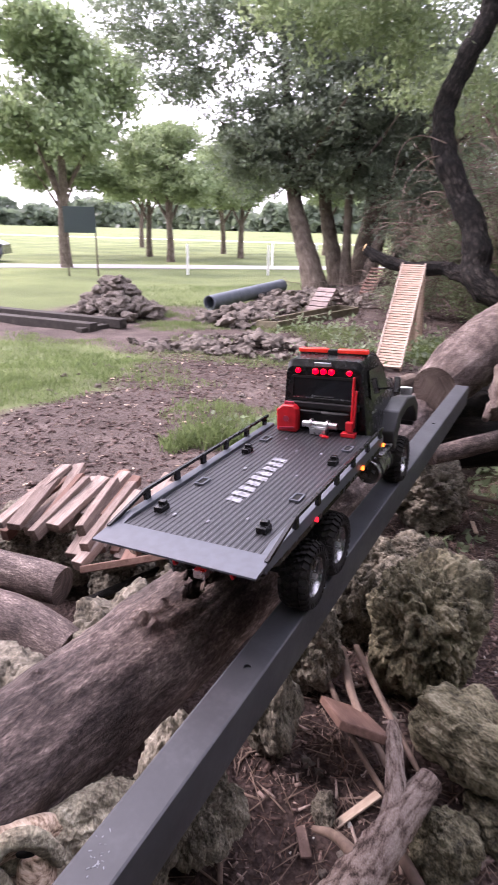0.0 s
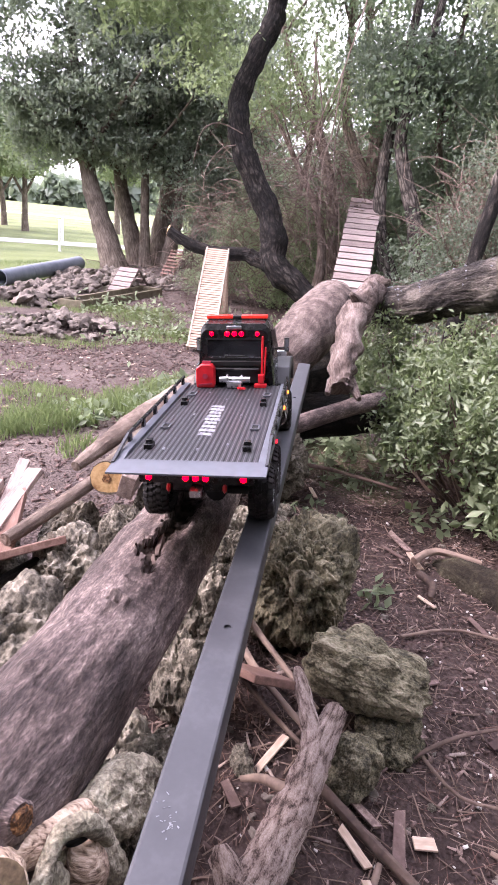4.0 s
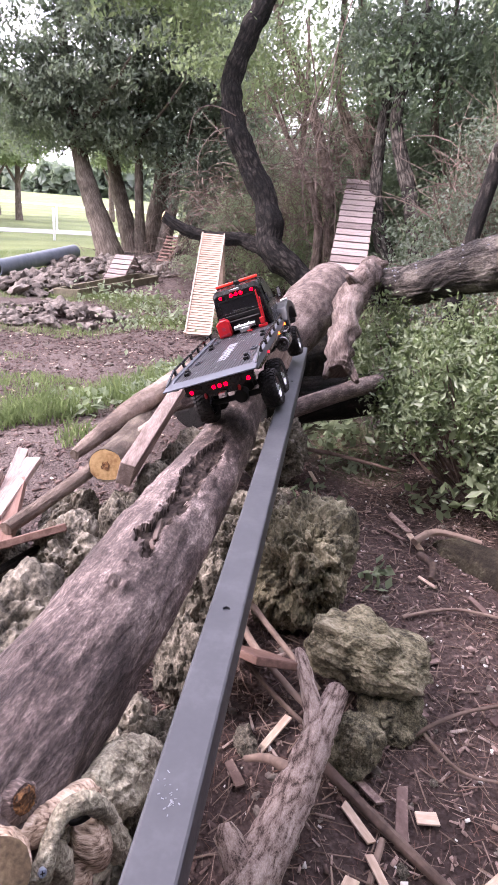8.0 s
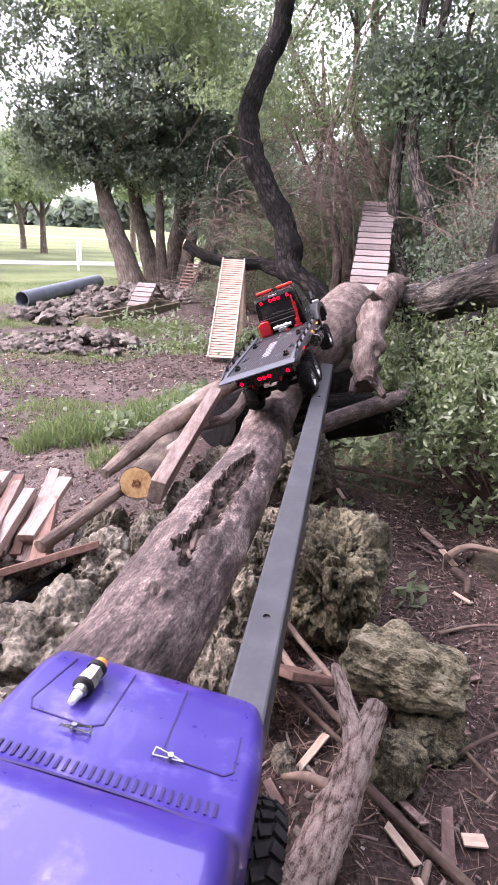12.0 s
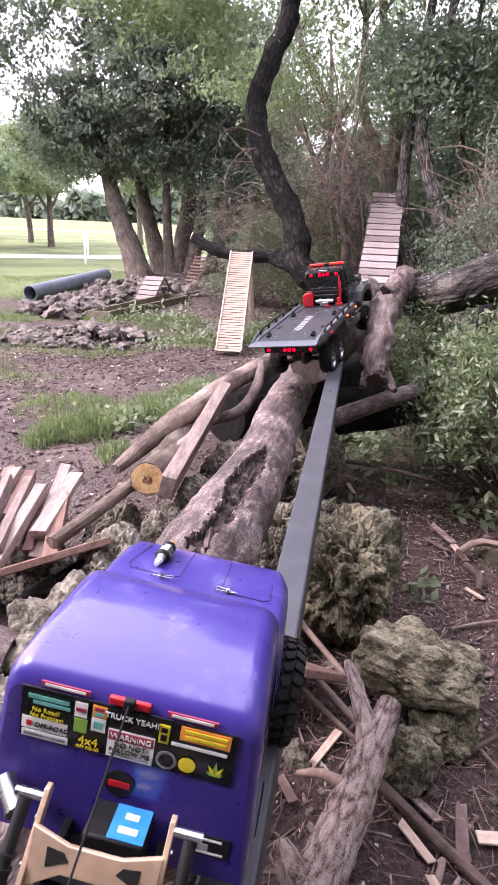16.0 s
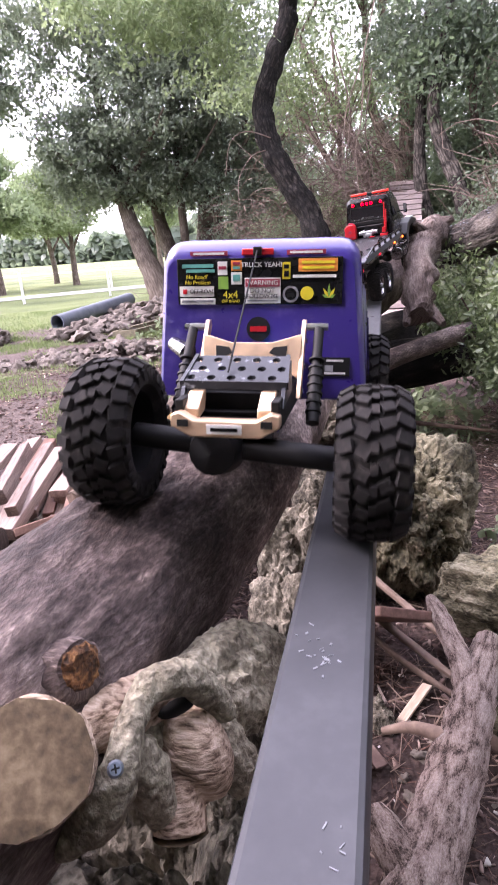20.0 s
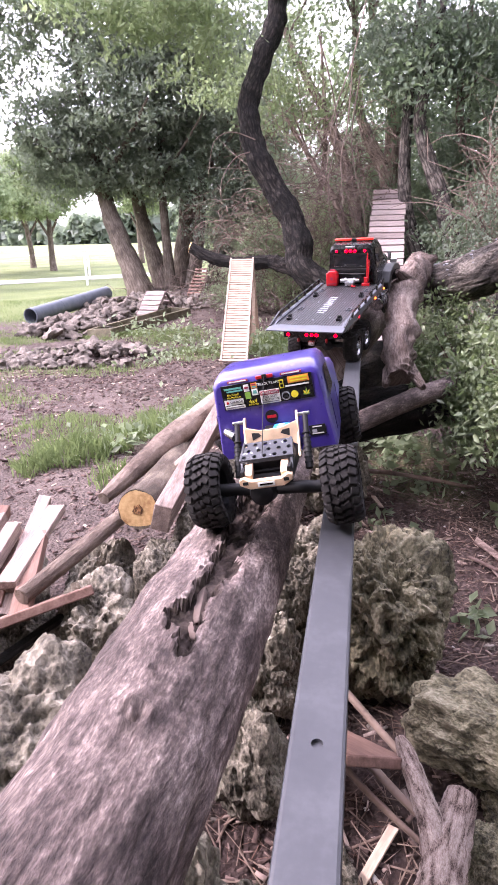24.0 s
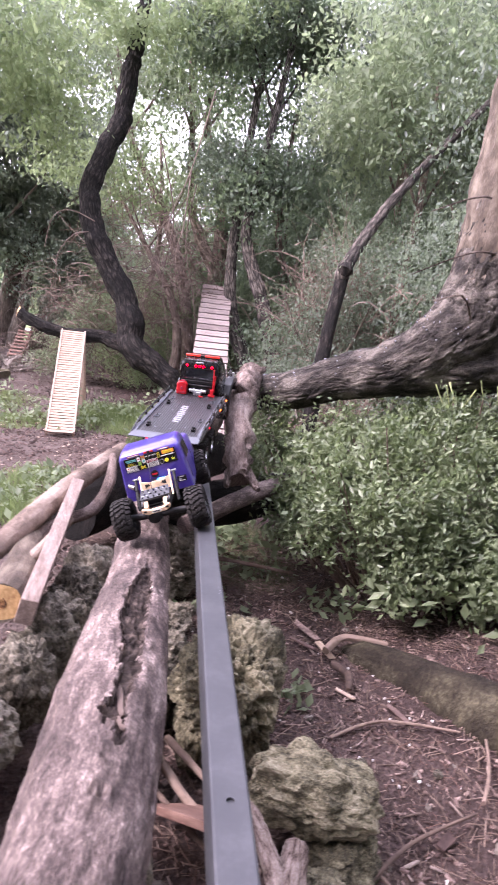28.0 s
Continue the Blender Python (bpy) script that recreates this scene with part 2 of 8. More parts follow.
        for i, p in enumerate(line):
            y = (line[min(i + 1, len(line) - 1)] - line[max(i - 1, 0)]).normalized()
            x = (y.orthogonal() if x is None else x - y * x.dot(y)).normalized()
            z = y.cross(x)
            along += (p - line[i - 1]).length if i else 0
            for q in range(seg + 1):
                a = 2 * math.pi * q / seg
                d = math.cos(a) * x + math.sin(a) * z
                s = p + d * rad[i]
                w = noise.noise(s * freq / max(rad[i], 0.02) * 0.1 + off) * 1.4 + noise.noise(s * freq + off) * 0.9
                if furrow:
                    e = noise.noise(Vector((math.cos(a) * rad[i] * 34, math.sin(a) * rad[i] * 34, along * 11)) + off)
                    e2 = noise.noise(Vector((math.cos(a) * rad[i] * 80, math.sin(a) * rad[i] * 80, along * 34)) + off)
                    w -= furrow / rough * (max(0.0, 1 - abs(e) * 5) + 0.5 * max(0.0, 1 - abs(e2) * 4))
                s = p + d * rad[i] * (1 + rough * w)
                s.z = p.z + (s.z - p.z) * flat
                verts.append(s)
                uvs.append((q / seg * 2 * math.pi * rad[0], along))
        m = seg + 1
        faces = [(i * m + q, i * m + q + 1, (i + 1) * m + q + 1, (i + 1) * m + q) for i in range(len(line) - 1) for q in range(seg)]
        if caps:
            faces += [tuple(range(seg - 1, -1, -1)), tuple((len(line) - 1) * m + q for q in range(seg))]
        return self.add(verts, faces, uvs)

    def mesh(self, name, mat, smooth=True, angle=40):
        me = bpy.data.meshes.new(name)
        me.from_pydata(self.v, [], self.f)
        if any(u != (0.0, 0.0) for u in self.uv):
            layer = me.uv_layers.new(name="UVMap")
            idx = np.zeros(len(me.loops), dtype=np.int32)
            me.loops.foreach_get("vertex_index", idx)
            layer.data.foreach_set("uv", np.array(self.uv, dtype=np.float32)[idx].ravel())
        me.materials.append(mat)
        if smooth:
            me.shade_smooth()
            me.set_sharp_from_angle(angle=radians(angle))
        me.update()
        return me


def thing(name, label, category, m=None, group="", kind=""):
    """An empty that carries the parts of one thing."""
    ob = tagged(new(name), label, category, group, kind)
    ob.empty_display_size = 0.05
    if m is not None:
        ob.matrix_basis = m
    return ob


def part(name, shape, mat, parent, label="", m=None, bevel=0.0, smooth=True, angle=40):
    """One mesh under a thing or a part."""
    data = shape.mesh(name, mat, smooth, angle) if isinstance(shape, Shape) else shape
    ob = new(name, data)
    ob.parent = parent
    if m is not None:
        ob.matrix_basis = m
    if bevel:
        bv = ob.modifiers.new("edge", "BEVEL")
        bv.width, bv.segments, bv.limit_method = bevel, 2, "ANGLE"
    return tagged(ob, label)


def solid(name, shape, mat, label, category, m=None, group="", kind="", bevel=0.0, smooth=True, angle=40):
    """A thing that is one mesh."""
    return tagged(part(name, shape, mat, None, "", m, bevel, smooth, angle), label, category, group, kind)


def raw_mesh(name, verts, faces4, mat, smooth=False):
    """A mesh of quads from arrays."""
    me = bpy.data.meshes.new(name)
    me.vertices.add(len(verts))
    me.vertices.foreach_set("co", np.asarray(verts, dtype=np.float32).ravel())
    nf = len(faces4)
    me.loops.add(4 * nf)
    me.loops.foreach_set("vertex_index", np.asarray(faces4, dtype=np.int32).ravel())
    me.polygons.add(nf)
    me.polygons.foreach_set("loop_start", np.arange(0, 4 * nf, 4, dtype=np.int32))
    me.materials.append(mat)
    me.update(calc_edges=True)
    me.validate()
    if smooth:
        me.shade_smooth()
    return me


def leaves_mesh(name, centres, normals, size, mat, rng, slim=0.5, fold=0.12, droop=0.5):
    """Many pointed leaves, each of two faces folded along the rib."""
    n = len(centres)
    d = rng.normal(size=(n, 3))
    d[:, 2] -= droop
    d /= np.linalg.norm(d, axis=1)[:, None]
    nn = normals + rng.normal(scale=0.6, size=(n, 3))
    side = np.cross(d, nn)
    side /= np.linalg.norm(side, axis=1)[:, None] + 1e-9
    up = np.cross(side, d)
    s = (size * rng.uniform(0.6, 1.25, n))[:, None]
    base, tip = centres - d * s * 0.5, centres + d * s * 0.5 - up * s * 0.08
    mid = centres - up * s * fold
    left, right = mid - side * s * slim * 0.5 + up * s * fold, mid + side * s * slim * 0.5 + up * s * fold
    v = np.stack([base, left, tip, right, mid], 1).reshape(-1, 3)
    k = np.arange(n)[:, None] * 5
    f = np.concatenate([k + [0, 4, 2, 1], k + [0, 3, 2, 4]], 1).reshape(-1, 4)
    return raw_mesh(name, v, f, mat)


def step(a, b, x):
    t = np.clip((x - a) / (b - a), 0, 1)
    return t * t * (3 - 2 * t)


def rock_mesh(name, mat, seed, sub=4, pits=0.5, rough=0.35, squash=(1, 1, 1)):
    """A weathered limestone lump of radius about 1, pitted and angular."""
    bm = bmesh.new()
    bmesh.ops.create_icosphere(bm, subdivisions=sub, radius=1.0)
    off = Vector((seed * 3.7, seed * 1.9, seed * 5.3))
    for v in bm.verts:
        p = v.co.copy()
        cell = noise.voronoi(p * 0.9 + off)[0]
        k = 1.0 + rough * 1.3 * (min(cell[1] - cell[0], 0.7) - 0.35) + rough * 0.8 * noise.noise(p * 1.2 + off)
        k += rough * 0.45 * noise.fractal(p * 2.6 + off, 0.9, 2.1, 4)
        k -= pits * (0.26 * max(0.0, noise.noise(p * 5.0 + off) - 0.05) + 0.05 * abs(noise.noise(p * 11.0 + off)))
        if sub > 5:
            k -= pits * (0.2 * max(0.0, noise.noise(p * 9.0 - off)) + 0.07 * abs(noise.noise(p * 21.0 - off))) - 0.012 * noise.noise(p * 30.0 + off)
        v.co = Vector((p.x * squash[0], p.y * squash[1], p.z * squash[2])) * k
    me = bpy.data.meshes.new(name)
    bm.to_mesh(me)
    bm.free()
    me.materials.append(mat)
    me.shade_smooth()
    me.set_sharp_from_angle(angle=radians(55))
    return me

# mulch colours, dark partly to hold the shade of the trees
SHADED_SOIL_STOPS = [(0.15, (0.022, 0.015, 0.0138)), (0.42, (0.058, 0.039, 0.0352)), (0.58, (0.11, 0.077, 0.069)), (0.85, (0.24, 0.178, 0.157))]
m_rock = rough_mat("limestone", [(0.26, (0.014, 0.012, 0.009)), (0.42, (0.085, 0.075, 0.057)), (0.58, (0.19, 0.169, 0.132)), (0.8, (0.38, 0.34, 0.275))], 3.6, 0.93, 0.8, 0.012, 5, vary=0.1, grain=0.55)
m_rock_moss = rough_mat("mossy_limestone", [(0.28, (0.012, 0.0105, 0.006)), (0.44, (0.074, 0.067, 0.042)), (0.58, (0.17, 0.153, 0.098)), (0.8, (0.33, 0.3, 0.215))], 3.0, 0.93, 0.8, 0.012, 7, vary=0.08, grain=0.6)
m_log = bark_mat("weathered_log", [(0.2, (0.024, 0.017, 0.016)), (0.4, (0.072, 0.053, 0.049)), (0.54, (0.135, 0.102, 0.093)), (0.66, (0.24, 0.187, 0.17)), (0.82, (0.5, 0.41, 0.37))], 13, 42, 0.8, 0.005, 0.66, 0.1, 0.95)
m_bark_dark = bark_mat("dark_wet_bark", [(0.1, (0.003, 0.0025, 0.0025)), (0.45, (0.011, 0.009, 0.008)), (0.68, (0.026, 0.021, 0.018)), (0.95, (0.1, 0.085, 0.072))], 10, 26, 1.0, 0.035, 0.8, 0.7, 0.7)
m_bark_damp = bark_mat("damp_grey_bark", [(0.1, (0.008, 0.007, 0.006)), (0.4, (0.045, 0.038, 0.033)), (0.6, (0.1, 0.086, 0.074)), (0.85, (0.24, 0.21, 0.18))], 9, 26, 1.0, 0.03, 0.75, 0.7, 0.8)
m_bark = bark_mat("grey_brown_bark", [(0.0, (0.025, 0.019, 0.015)), (0.4, (0.09, 0.07, 0.055)), (0.7, (0.17, 0.14, 0.11)), (1.0, (0.27, 0.23, 0.19))], 6, 30, 0.9, 0.012, 0.85, 0.5)
m_bark_plate = bark_mat("plated_bark", [(0.1, (0.014, 0.01, 0.008)), (0.3, (0.105, 0.073, 0.062)), (0.46, (0.33, 0.247, 0.213)), (0.8, (0.66, 0.55, 0.495))], 30, 64, 1.0, 0.01, 0.85, 0.42, 0.95)
m_bark_brown = bark_mat("light_brown_bark", [(0.05, (0.038, 0.028, 0.022)), (0.4, (0.13, 0.097, 0.078)), (0.65, (0.24, 0.187, 0.153)), (0.95, (0.38, 0.315, 0.27))], 5, 22, 0.9, 0.012, 0.85, 0.5, 0.7)
m_drift = rough_mat("bare_driftwood", [(0.28, (0.1, 0.062, 0.04)), (0.42, (0.34, 0.245, 0.175)), (0.58, (0.52, 0.4, 0.3)), (0.8, (0.68, 0.56, 0.45))], 95, 0.75, 0.8, 0.003, 4, stretch=(0.22, 0.6, 1.2), grain=0.8)
m_drift_bark = rough_mat("grey_green_root_bark", [(0.2, (0.05, 0.043, 0.03)), (0.42, (0.18, 0.158, 0.115)), (0.6, (0.33, 0.3, 0.22)), (0.85, (0.56, 0.52, 0.42))], 45, 0.9, 1.0, 0.004, 6, grain=0.7)
m_bark_moss = bark_mat("mossy_rotten_bark", [(0.1, (0.008, 0.006, 0.0045)), (0.4, (0.026, 0.02, 0.014)), (0.62, (0.05, 0.042, 0.027)), (0.9, (0.13, 0.115, 0.075))], 9, 22, 1.0, 0.02, 0.9, 0.4, 0.9)
m_bark_pale = bark_mat("pale_peeled_bark", [(0.12, (0.026, 0.018, 0.015)), (0.4, (0.1, 0.072, 0.062)), (0.6, (0.195, 0.15, 0.131)), (0.9, (0.38, 0.315, 0.285))], 8, 44, 1.0, 0.014, 0.82, 0.3, 0.95)
m_under = rough_mat("torn_bark", [(0.3, (0.012, 0.009, 0.008)), (0.52, (0.05, 0.038, 0.033)), (0.8, (0.17, 0.13, 0.11))], 30, 0.95, 1.0, 0.012, 3, spec=0.1)
m_cut = rough_mat("sawn_end", [(0.2, (0.25, 0.13, 0.05)), (0.5, (0.55, 0.36, 0.17)), (0.85, (0.72, 0.54, 0.32))], 12, 0.8, 0.3, 0.002, 8)
m_cut_old = rough_mat("old_sawn_end", [(0.25, (0.04, 0.028, 0.018)), (0.45, (0.11, 0.078, 0.046)), (0.6, (0.185, 0.137, 0.083)), (0.85, (0.3, 0.235, 0.155))], 26, 0.85, 0.6, 0.002, 7, grain=0.6)
m_heart = rough_mat("heartwood", [(0.3, (0.035, 0.018, 0.011)), (0.5, (0.13, 0.062, 0.028)), (0.62, (0.28, 0.135, 0.055)), (0.8, (0.45, 0.27, 0.13))], 70, 0.9, 1.0, 0.003, 4, grain=0.7)
m_plank = rough_mat("grey_plank", [(0.1, (0.07, 0.05, 0.043)), (0.45, (0.2, 0.15, 0.13)), (0.7, (0.33, 0.26, 0.228)), (1.0, (0.48, 0.4, 0.355))], 8, 0.85, 0.6, 0.004, 6, stretch=(6, 0.7, 6), vary=0.3, grain=0.6)
m_plank_red = rough_mat("red_brown_plank", [(0.1, (0.055, 0.028, 0.022)), (0.5, (0.15, 0.085, 0.066)), (0.9, (0.27, 0.17, 0.135))], 8, 0.85, 0.5, 0.003, 5, stretch=(6, 0.7, 6), vary=0.2)
m_slat = rough_mat("silver_pine_slat", [(0.1, (0.16, 0.115, 0.09)), (0.5, (0.37, 0.29, 0.24)), (0.9, (0.58, 0.48, 0.41))], 6, 0.8, 0.4, 0.003, 5, stretch=(1, 6, 6), vary=0.25)
m_slat_old = rough_mat("weathered_deck_slat", [(0.1, (0.03, 0.023, 0.021)), (0.5, (0.11, 0.087, 0.079)), (0.9, (0.24, 0.2, 0.18))], 6, 0.8, 0.4, 0.003, 5, stretch=(1, 6, 6), vary=0.4)
m_deck_slat = rough_mat("worn_deck_plank", [(0.1, (0.06, 0.046, 0.043)), (0.5, (0.19, 0.148, 0.137)), (0.9, (0.36, 0.29, 0.27))], 6, 0.8, 0.5, 0.004, 5, stretch=(1, 6, 6), vary=0.35, grain=0.6)
m_grit = rough_mat("white_grit", [(0.2, (0.38, 0.35, 0.32)), (0.8, (0.66, 0.63, 0.6))], 40, 0.9, 0.2, 0.002, 4, vary=0.3)
m_pine = rough_mat("split_wood", [(0.1, (0.25, 0.175, 0.13)), (0.5, (0.45, 0.34, 0.26)), (0.9, (0.64, 0.52, 0.42))], 7, 0.8, 0.4, 0.002, 6, stretch=(1, 6, 6), vary=0.2, grain=0.6)
m_green_timber = rough_mat("treated_timber", [(0.1, (0.045, 0.039, 0.026)), (0.5, (0.12, 0.104, 0.068)), (0.9, (0.23, 0.2, 0.14))], 9, 0.85, 0.4, 0.003, 5, vary=0.1)
m_creosote = rough_mat("creosoted_timber", [(0.1, (0.012, 0.01, 0.009)), (0.6, (0.045, 0.038, 0.033)), (0.95, (0.11, 0.095, 0.08))], 9, 0.85, 0.6, 0.005, 5)
m_steel = rough_mat("painted_steel", [(0.2, (0.03, 0.032, 0.037)), (0.5, (0.042, 0.044, 0.05)), (0.9, (0.075, 0.078, 0.086))], 14, 0.46, 0.08, 0.001, 9, spec=0.4)
m_screw = plain("blue_grey_screw", (0.3, 0.36, 0.45), 0.35, 0.6)
m_scuff = plain("scuffed_paint", (0.19, 0.2, 0.22), 0.6, grain=0.3)
m_pipe = rough_mat("grey_plastic_pipe", [(0.2, (0.09, 0.105, 0.13)), (0.8, (0.17, 0.19, 0.22))], 6, 0.5, 0.1, 0.002, 5)
# black for solid pieces that paint the shade of holes, slots and recesses
m_dark = plain("black_recess_shade", (0.006, 0.006, 0.006), 0.9)
m_asphalt = rough_mat("pale_road", [(0.2, (0.26, 0.25, 0.25)), (0.8, (0.4, 0.39, 0.385))], 3, 0.9, 0.2, 0.004, 30)
m_path = rough_mat("pale_path", [(0.2, (0.42, 0.4, 0.3)), (0.8, (0.55, 0.53, 0.42))], 2, 0.95, 0.1, 0.004, 20)
m_post = plain("white_post_paint", (0.74, 0.74, 0.72), 0.6)
m_chip = rough_mat("wood_chip", [(0.1, (0.03, 0.019, 0.017)), (0.5, (0.08, 0.05, 0.044)), (0.85, (0.15, 0.102, 0.088)), (1.15, (0.3, 0.22, 0.19))], 20, 0.85, 0.4, 0.002, 4, vary=0.6)
m_ramp = rough_mat("pale_pine_slat", [(0.1, (0.2, 0.132, 0.095)), (0.5, (0.35, 0.25, 0.19)), (0.9, (0.5, 0.385, 0.305))], 7, 0.8, 0.3, 0.002, 5, stretch=(1, 6, 6), vary=0.2)
m_rubble = rough_mat("dull_rubble", [(0.15, (0.035, 0.028, 0.024)), (0.45, (0.12, 0.1, 0.085)), (0.7, (0.22, 0.19, 0.165)), (0.95, (0.36, 0.32, 0.28))], 7, 0.93, 1.0, 0.016, 6, vary=0.15, grain=0.6)
m_twig = rough_mat("dry_twig", [(0.1, (0.045, 0.03, 0.025)), (0.5, (0.12, 0.083, 0.066)), (0.9, (0.24, 0.175, 0.14))], 15, 0.9, 0.4, 0.002, 4, vary=0.35)
m_dead = rough_mat("dead_brush", [(0.1, (0.065, 0.047, 0.038)), (0.5, (0.155, 0.113, 0.092)), (0.9, (0.28, 0.217, 0.183))], 15, 0.9, 0.3, 0.002, 4, vary=0.35)
m_leaf_dark = leaf_mat("dark_evergreen_leaf", (0.045, 0.064, 0.048), (0.18, 0.22, 0.165), (0.27, 0.34, 0.22), 0.38, 0.5)
m_leaf_ever = leaf_mat("grey_evergreen_leaf", (0.055, 0.074, 0.054), (0.22, 0.255, 0.19), (0.3, 0.37, 0.23), 0.4, 0.45)
m_leaf_mid = leaf_mat("woodland_leaf", (0.06, 0.085, 0.052), (0.23, 0.28, 0.17), (0.36, 0.45, 0.26), 0.45, 0.4)
m_leaf_blue = leaf_mat("grey_green_leaf", (0.045, 0.068, 0.05), (0.185, 0.235, 0.165), (0.26, 0.35, 0.19), 0.5, 0.35)
m_leaf_fresh = leaf_mat("fresh_green_leaf", (0.08, 0.118, 0.056), (0.23, 0.295, 0.15), (0.36, 0.45, 0.23), 0.45, 0.35)
m_leaf_bush = leaf_mat("bush_leaf", (0.02, 0.042, 0.022), (0.29, 0.345, 0.205), (0.24, 0.32, 0.13), 0.4, 0.5)
m_grass = leaf_mat("grass_blade", (0.05, 0.08, 0.033), (0.18, 0.235, 0.1), (0.23, 0.3, 0.12), 0.55, 0.25)


def ground_mat():
    """Mulch darkened for tree shade and paler bare soil, going over into lawn where the mask says so."""
    m, n, l, b = shader("woodland_ground")
    tc = n.new("ShaderNodeTexCoord")
    big = n.new("ShaderNodeTexNoise")
    big.inputs["Scale"].default_value, big.inputs["Detail"].default_value = 2.2, 6
    fine = n.new("ShaderNodeTexNoise")
    fine.inputs["Scale"].default_value, fine.inputs["Detail"].default_value, fine.inputs["Roughness"].default_value = 55, 6, 0.7
    cells = n.new("ShaderNodeTexVoronoi")
    cells.inputs["Scale"].default_value = 70
    for t in (big, fine, cells):
        l.new(tc.outputs["Object"], t.inputs[0])
    a = n.new("ShaderNodeMath")
    a.operation = "MULTIPLY_ADD"
    l.new(fine.outputs[0], a.inputs[0])
    a.inputs[1].default_value = 0.75
    s = n.new("ShaderNodeMath")
    s.operation = "MULTIPLY_ADD"
    l.new(big.outputs[0], s.inputs[0])
    s.inputs[1].default_value, s.inputs[2].default_value = 0.55, -0.2
    l.new(s.outputs[0], a.inputs[2])
    soil = ramp_node(n, SHADED_SOIL_STOPS)
    l.new(a.outputs[0], soil.inputs[0])
    dry = ramp_node(n, [(0.15, (0.05, 0.038, 0.034)), (0.42, (0.105, 0.081, 0.073)), (0.58, (0.17, 0.133, 0.119)), (0.85, (0.3, 0.245, 0.22))])
    l.new(a.outputs[0], dry.inputs[0])
    da = n.new("ShaderNodeAttribute")
    da.attribute_name = "trail"
    bare = n.new("ShaderNodeMixRGB")
    l.new(da.outputs["Fac"], bare.inputs[0])
    l.new(soil.outputs[0], bare.inputs[1])
    l.new(dry.outputs[0], bare.inputs[2])
    soil = bare
    gn = n.new("ShaderNodeTexNoise")
    gn.inputs["Scale"].default_value, gn.inputs["Detail"].default_value = 0.35, 8
    l.new(tc.outputs["Object"], gn.inputs[0])
    lawn = ramp_node(n, [(0.25, (0.095, 0.115, 0.05)), (0.5, (0.155, 0.19, 0.078)), (0.75, (0.235, 0.265, 0.115))])
    l.new(gn.outputs[0], lawn.inputs[0])
    at = n.new("ShaderNodeAttribute")
    at.attribute_name = "grassy"
    e = n.new("ShaderNodeMath")
    e.operation = "MULTIPLY_ADD"
    l.new(fine.outputs[0], e.inputs[0])
    e.inputs[1].default_value = 0.8
    e2 = n.new("ShaderNodeMath")
    e2.operation = "MULTIPLY_ADD"
    l.new(at.outputs["Fac"], e2.inputs[0])
    e2.inputs[1].default_value, e2.inputs[2].default_value = 2.2, -1.0
    l.new(e2.outputs[0], e.inputs[2])
    e.use_clamp = True
    mix = n.new("ShaderNodeMixRGB")
    l.new(e.outputs[0], mix.inputs[0])
    l.new(soil.outputs[0], mix.inputs[1])
    l.new(lawn.outputs[0], mix.inputs[2])
    l.new(mix.outputs[0], b.inputs["Base Color"])
    b.inputs["Roughness"].default_value, b.inputs["Specular IOR Level"].default_value = 0.92, 0.2
    hs = n.new("ShaderNodeMath")
    hs.operation = "ADD"
    l.new(fine.outputs[0], hs.inputs[0])
    l.new(cells.outputs[0], hs.inputs[1])
    bp = n.new("ShaderNodeBump")
    bp.inputs["Strength"].default_value, bp.inputs["Distance"].default_value = 0.9, 0.018
    l.new(hs.outputs[0], bp.inputs["Height"])
    l.new(bp.outputs[0], b.inputs["Normal"])
    return m


m_ground = ground_mat()

# ---- ground, road, far field ----
def ground_z(x, y):
    """Height of the ground: a shallow fall away from the stacked stones, a low bank under the bush, a mound under the far trees."""
    x, y = np.asarray(x, float), np.asarray(y, float)
    z = -0.38 * step(2.0, 7.5, y) + 0.1 * step(0.75, 1.7, x) * (1 - step(3.5, 6.0, y))
    z = z + 0.3 * np.exp(-(((x + 3.4) / 2.4) ** 2 + ((y - 15.3) / 2.2) ** 2)) + 0.12 * np.exp(-(((x - 2.5) / 2.5) ** 2 + ((y - 10) / 2.5) ** 2))
    near = 1 - step(8, 20, np.hypot(x, y))
    return z + near * (0.022 * np.sin(3.1 * x + 1.3 * y) * np.sin(2.3 * y - 0.7 * x) + 0.012 * np.sin(9 * x + 2) * np.sin(8 * y + 4 * x))


def zg(x, y):
    return float(ground_z(x, y))


def grassy(x, y):
    """Where lawn covers the soil."""
    wave = 0.35 * np.sin(1.7 * x + 0.6) * np.sin(1.3 * y) + 0.2 * np.sin(4.1 * x) * np.sin(3.7 * y + 1)
    g = step(10.3, 11.8, y + wave + 0.25 * (x + 4)) * step(-2.6, -4.2, x + wave)
    g = np.maximum(g, step(-2.7, -3.6, x + wave) * step(7.2, 6.2, y + wave))
    g = np.maximum(g, step(-7.2, -8.4, x + wave))
    g = np.maximum(g, step(17, 19, y + wave))
    for cx, cy, rx, ry, a in ((-1.15, 3.9, 0.5, 1.1, 0.36), (-0.05, 8.7, 0.9, 1.3, 0.62), (-1.35, 8.0, 0.9, 0.5, 0.55), (-2.0, 9.6, 0.8, 0.8, 0.55), (-3.3, 6.9, 1.0, 0.6, 0.42), (-3.2, 9.6, 0.9, 0.5, 0.5), (-4.6, 9.2, 1.0, 0.6, 0.52), (0.6, 3.1, 0.35, 0.7, 0.5)):
        g = np.maximum(g, a * np.exp(-(((x - cx) / rx) ** 2 + ((y - cy) / ry) ** 2) ** 2 * (1 + wave)))
    return g


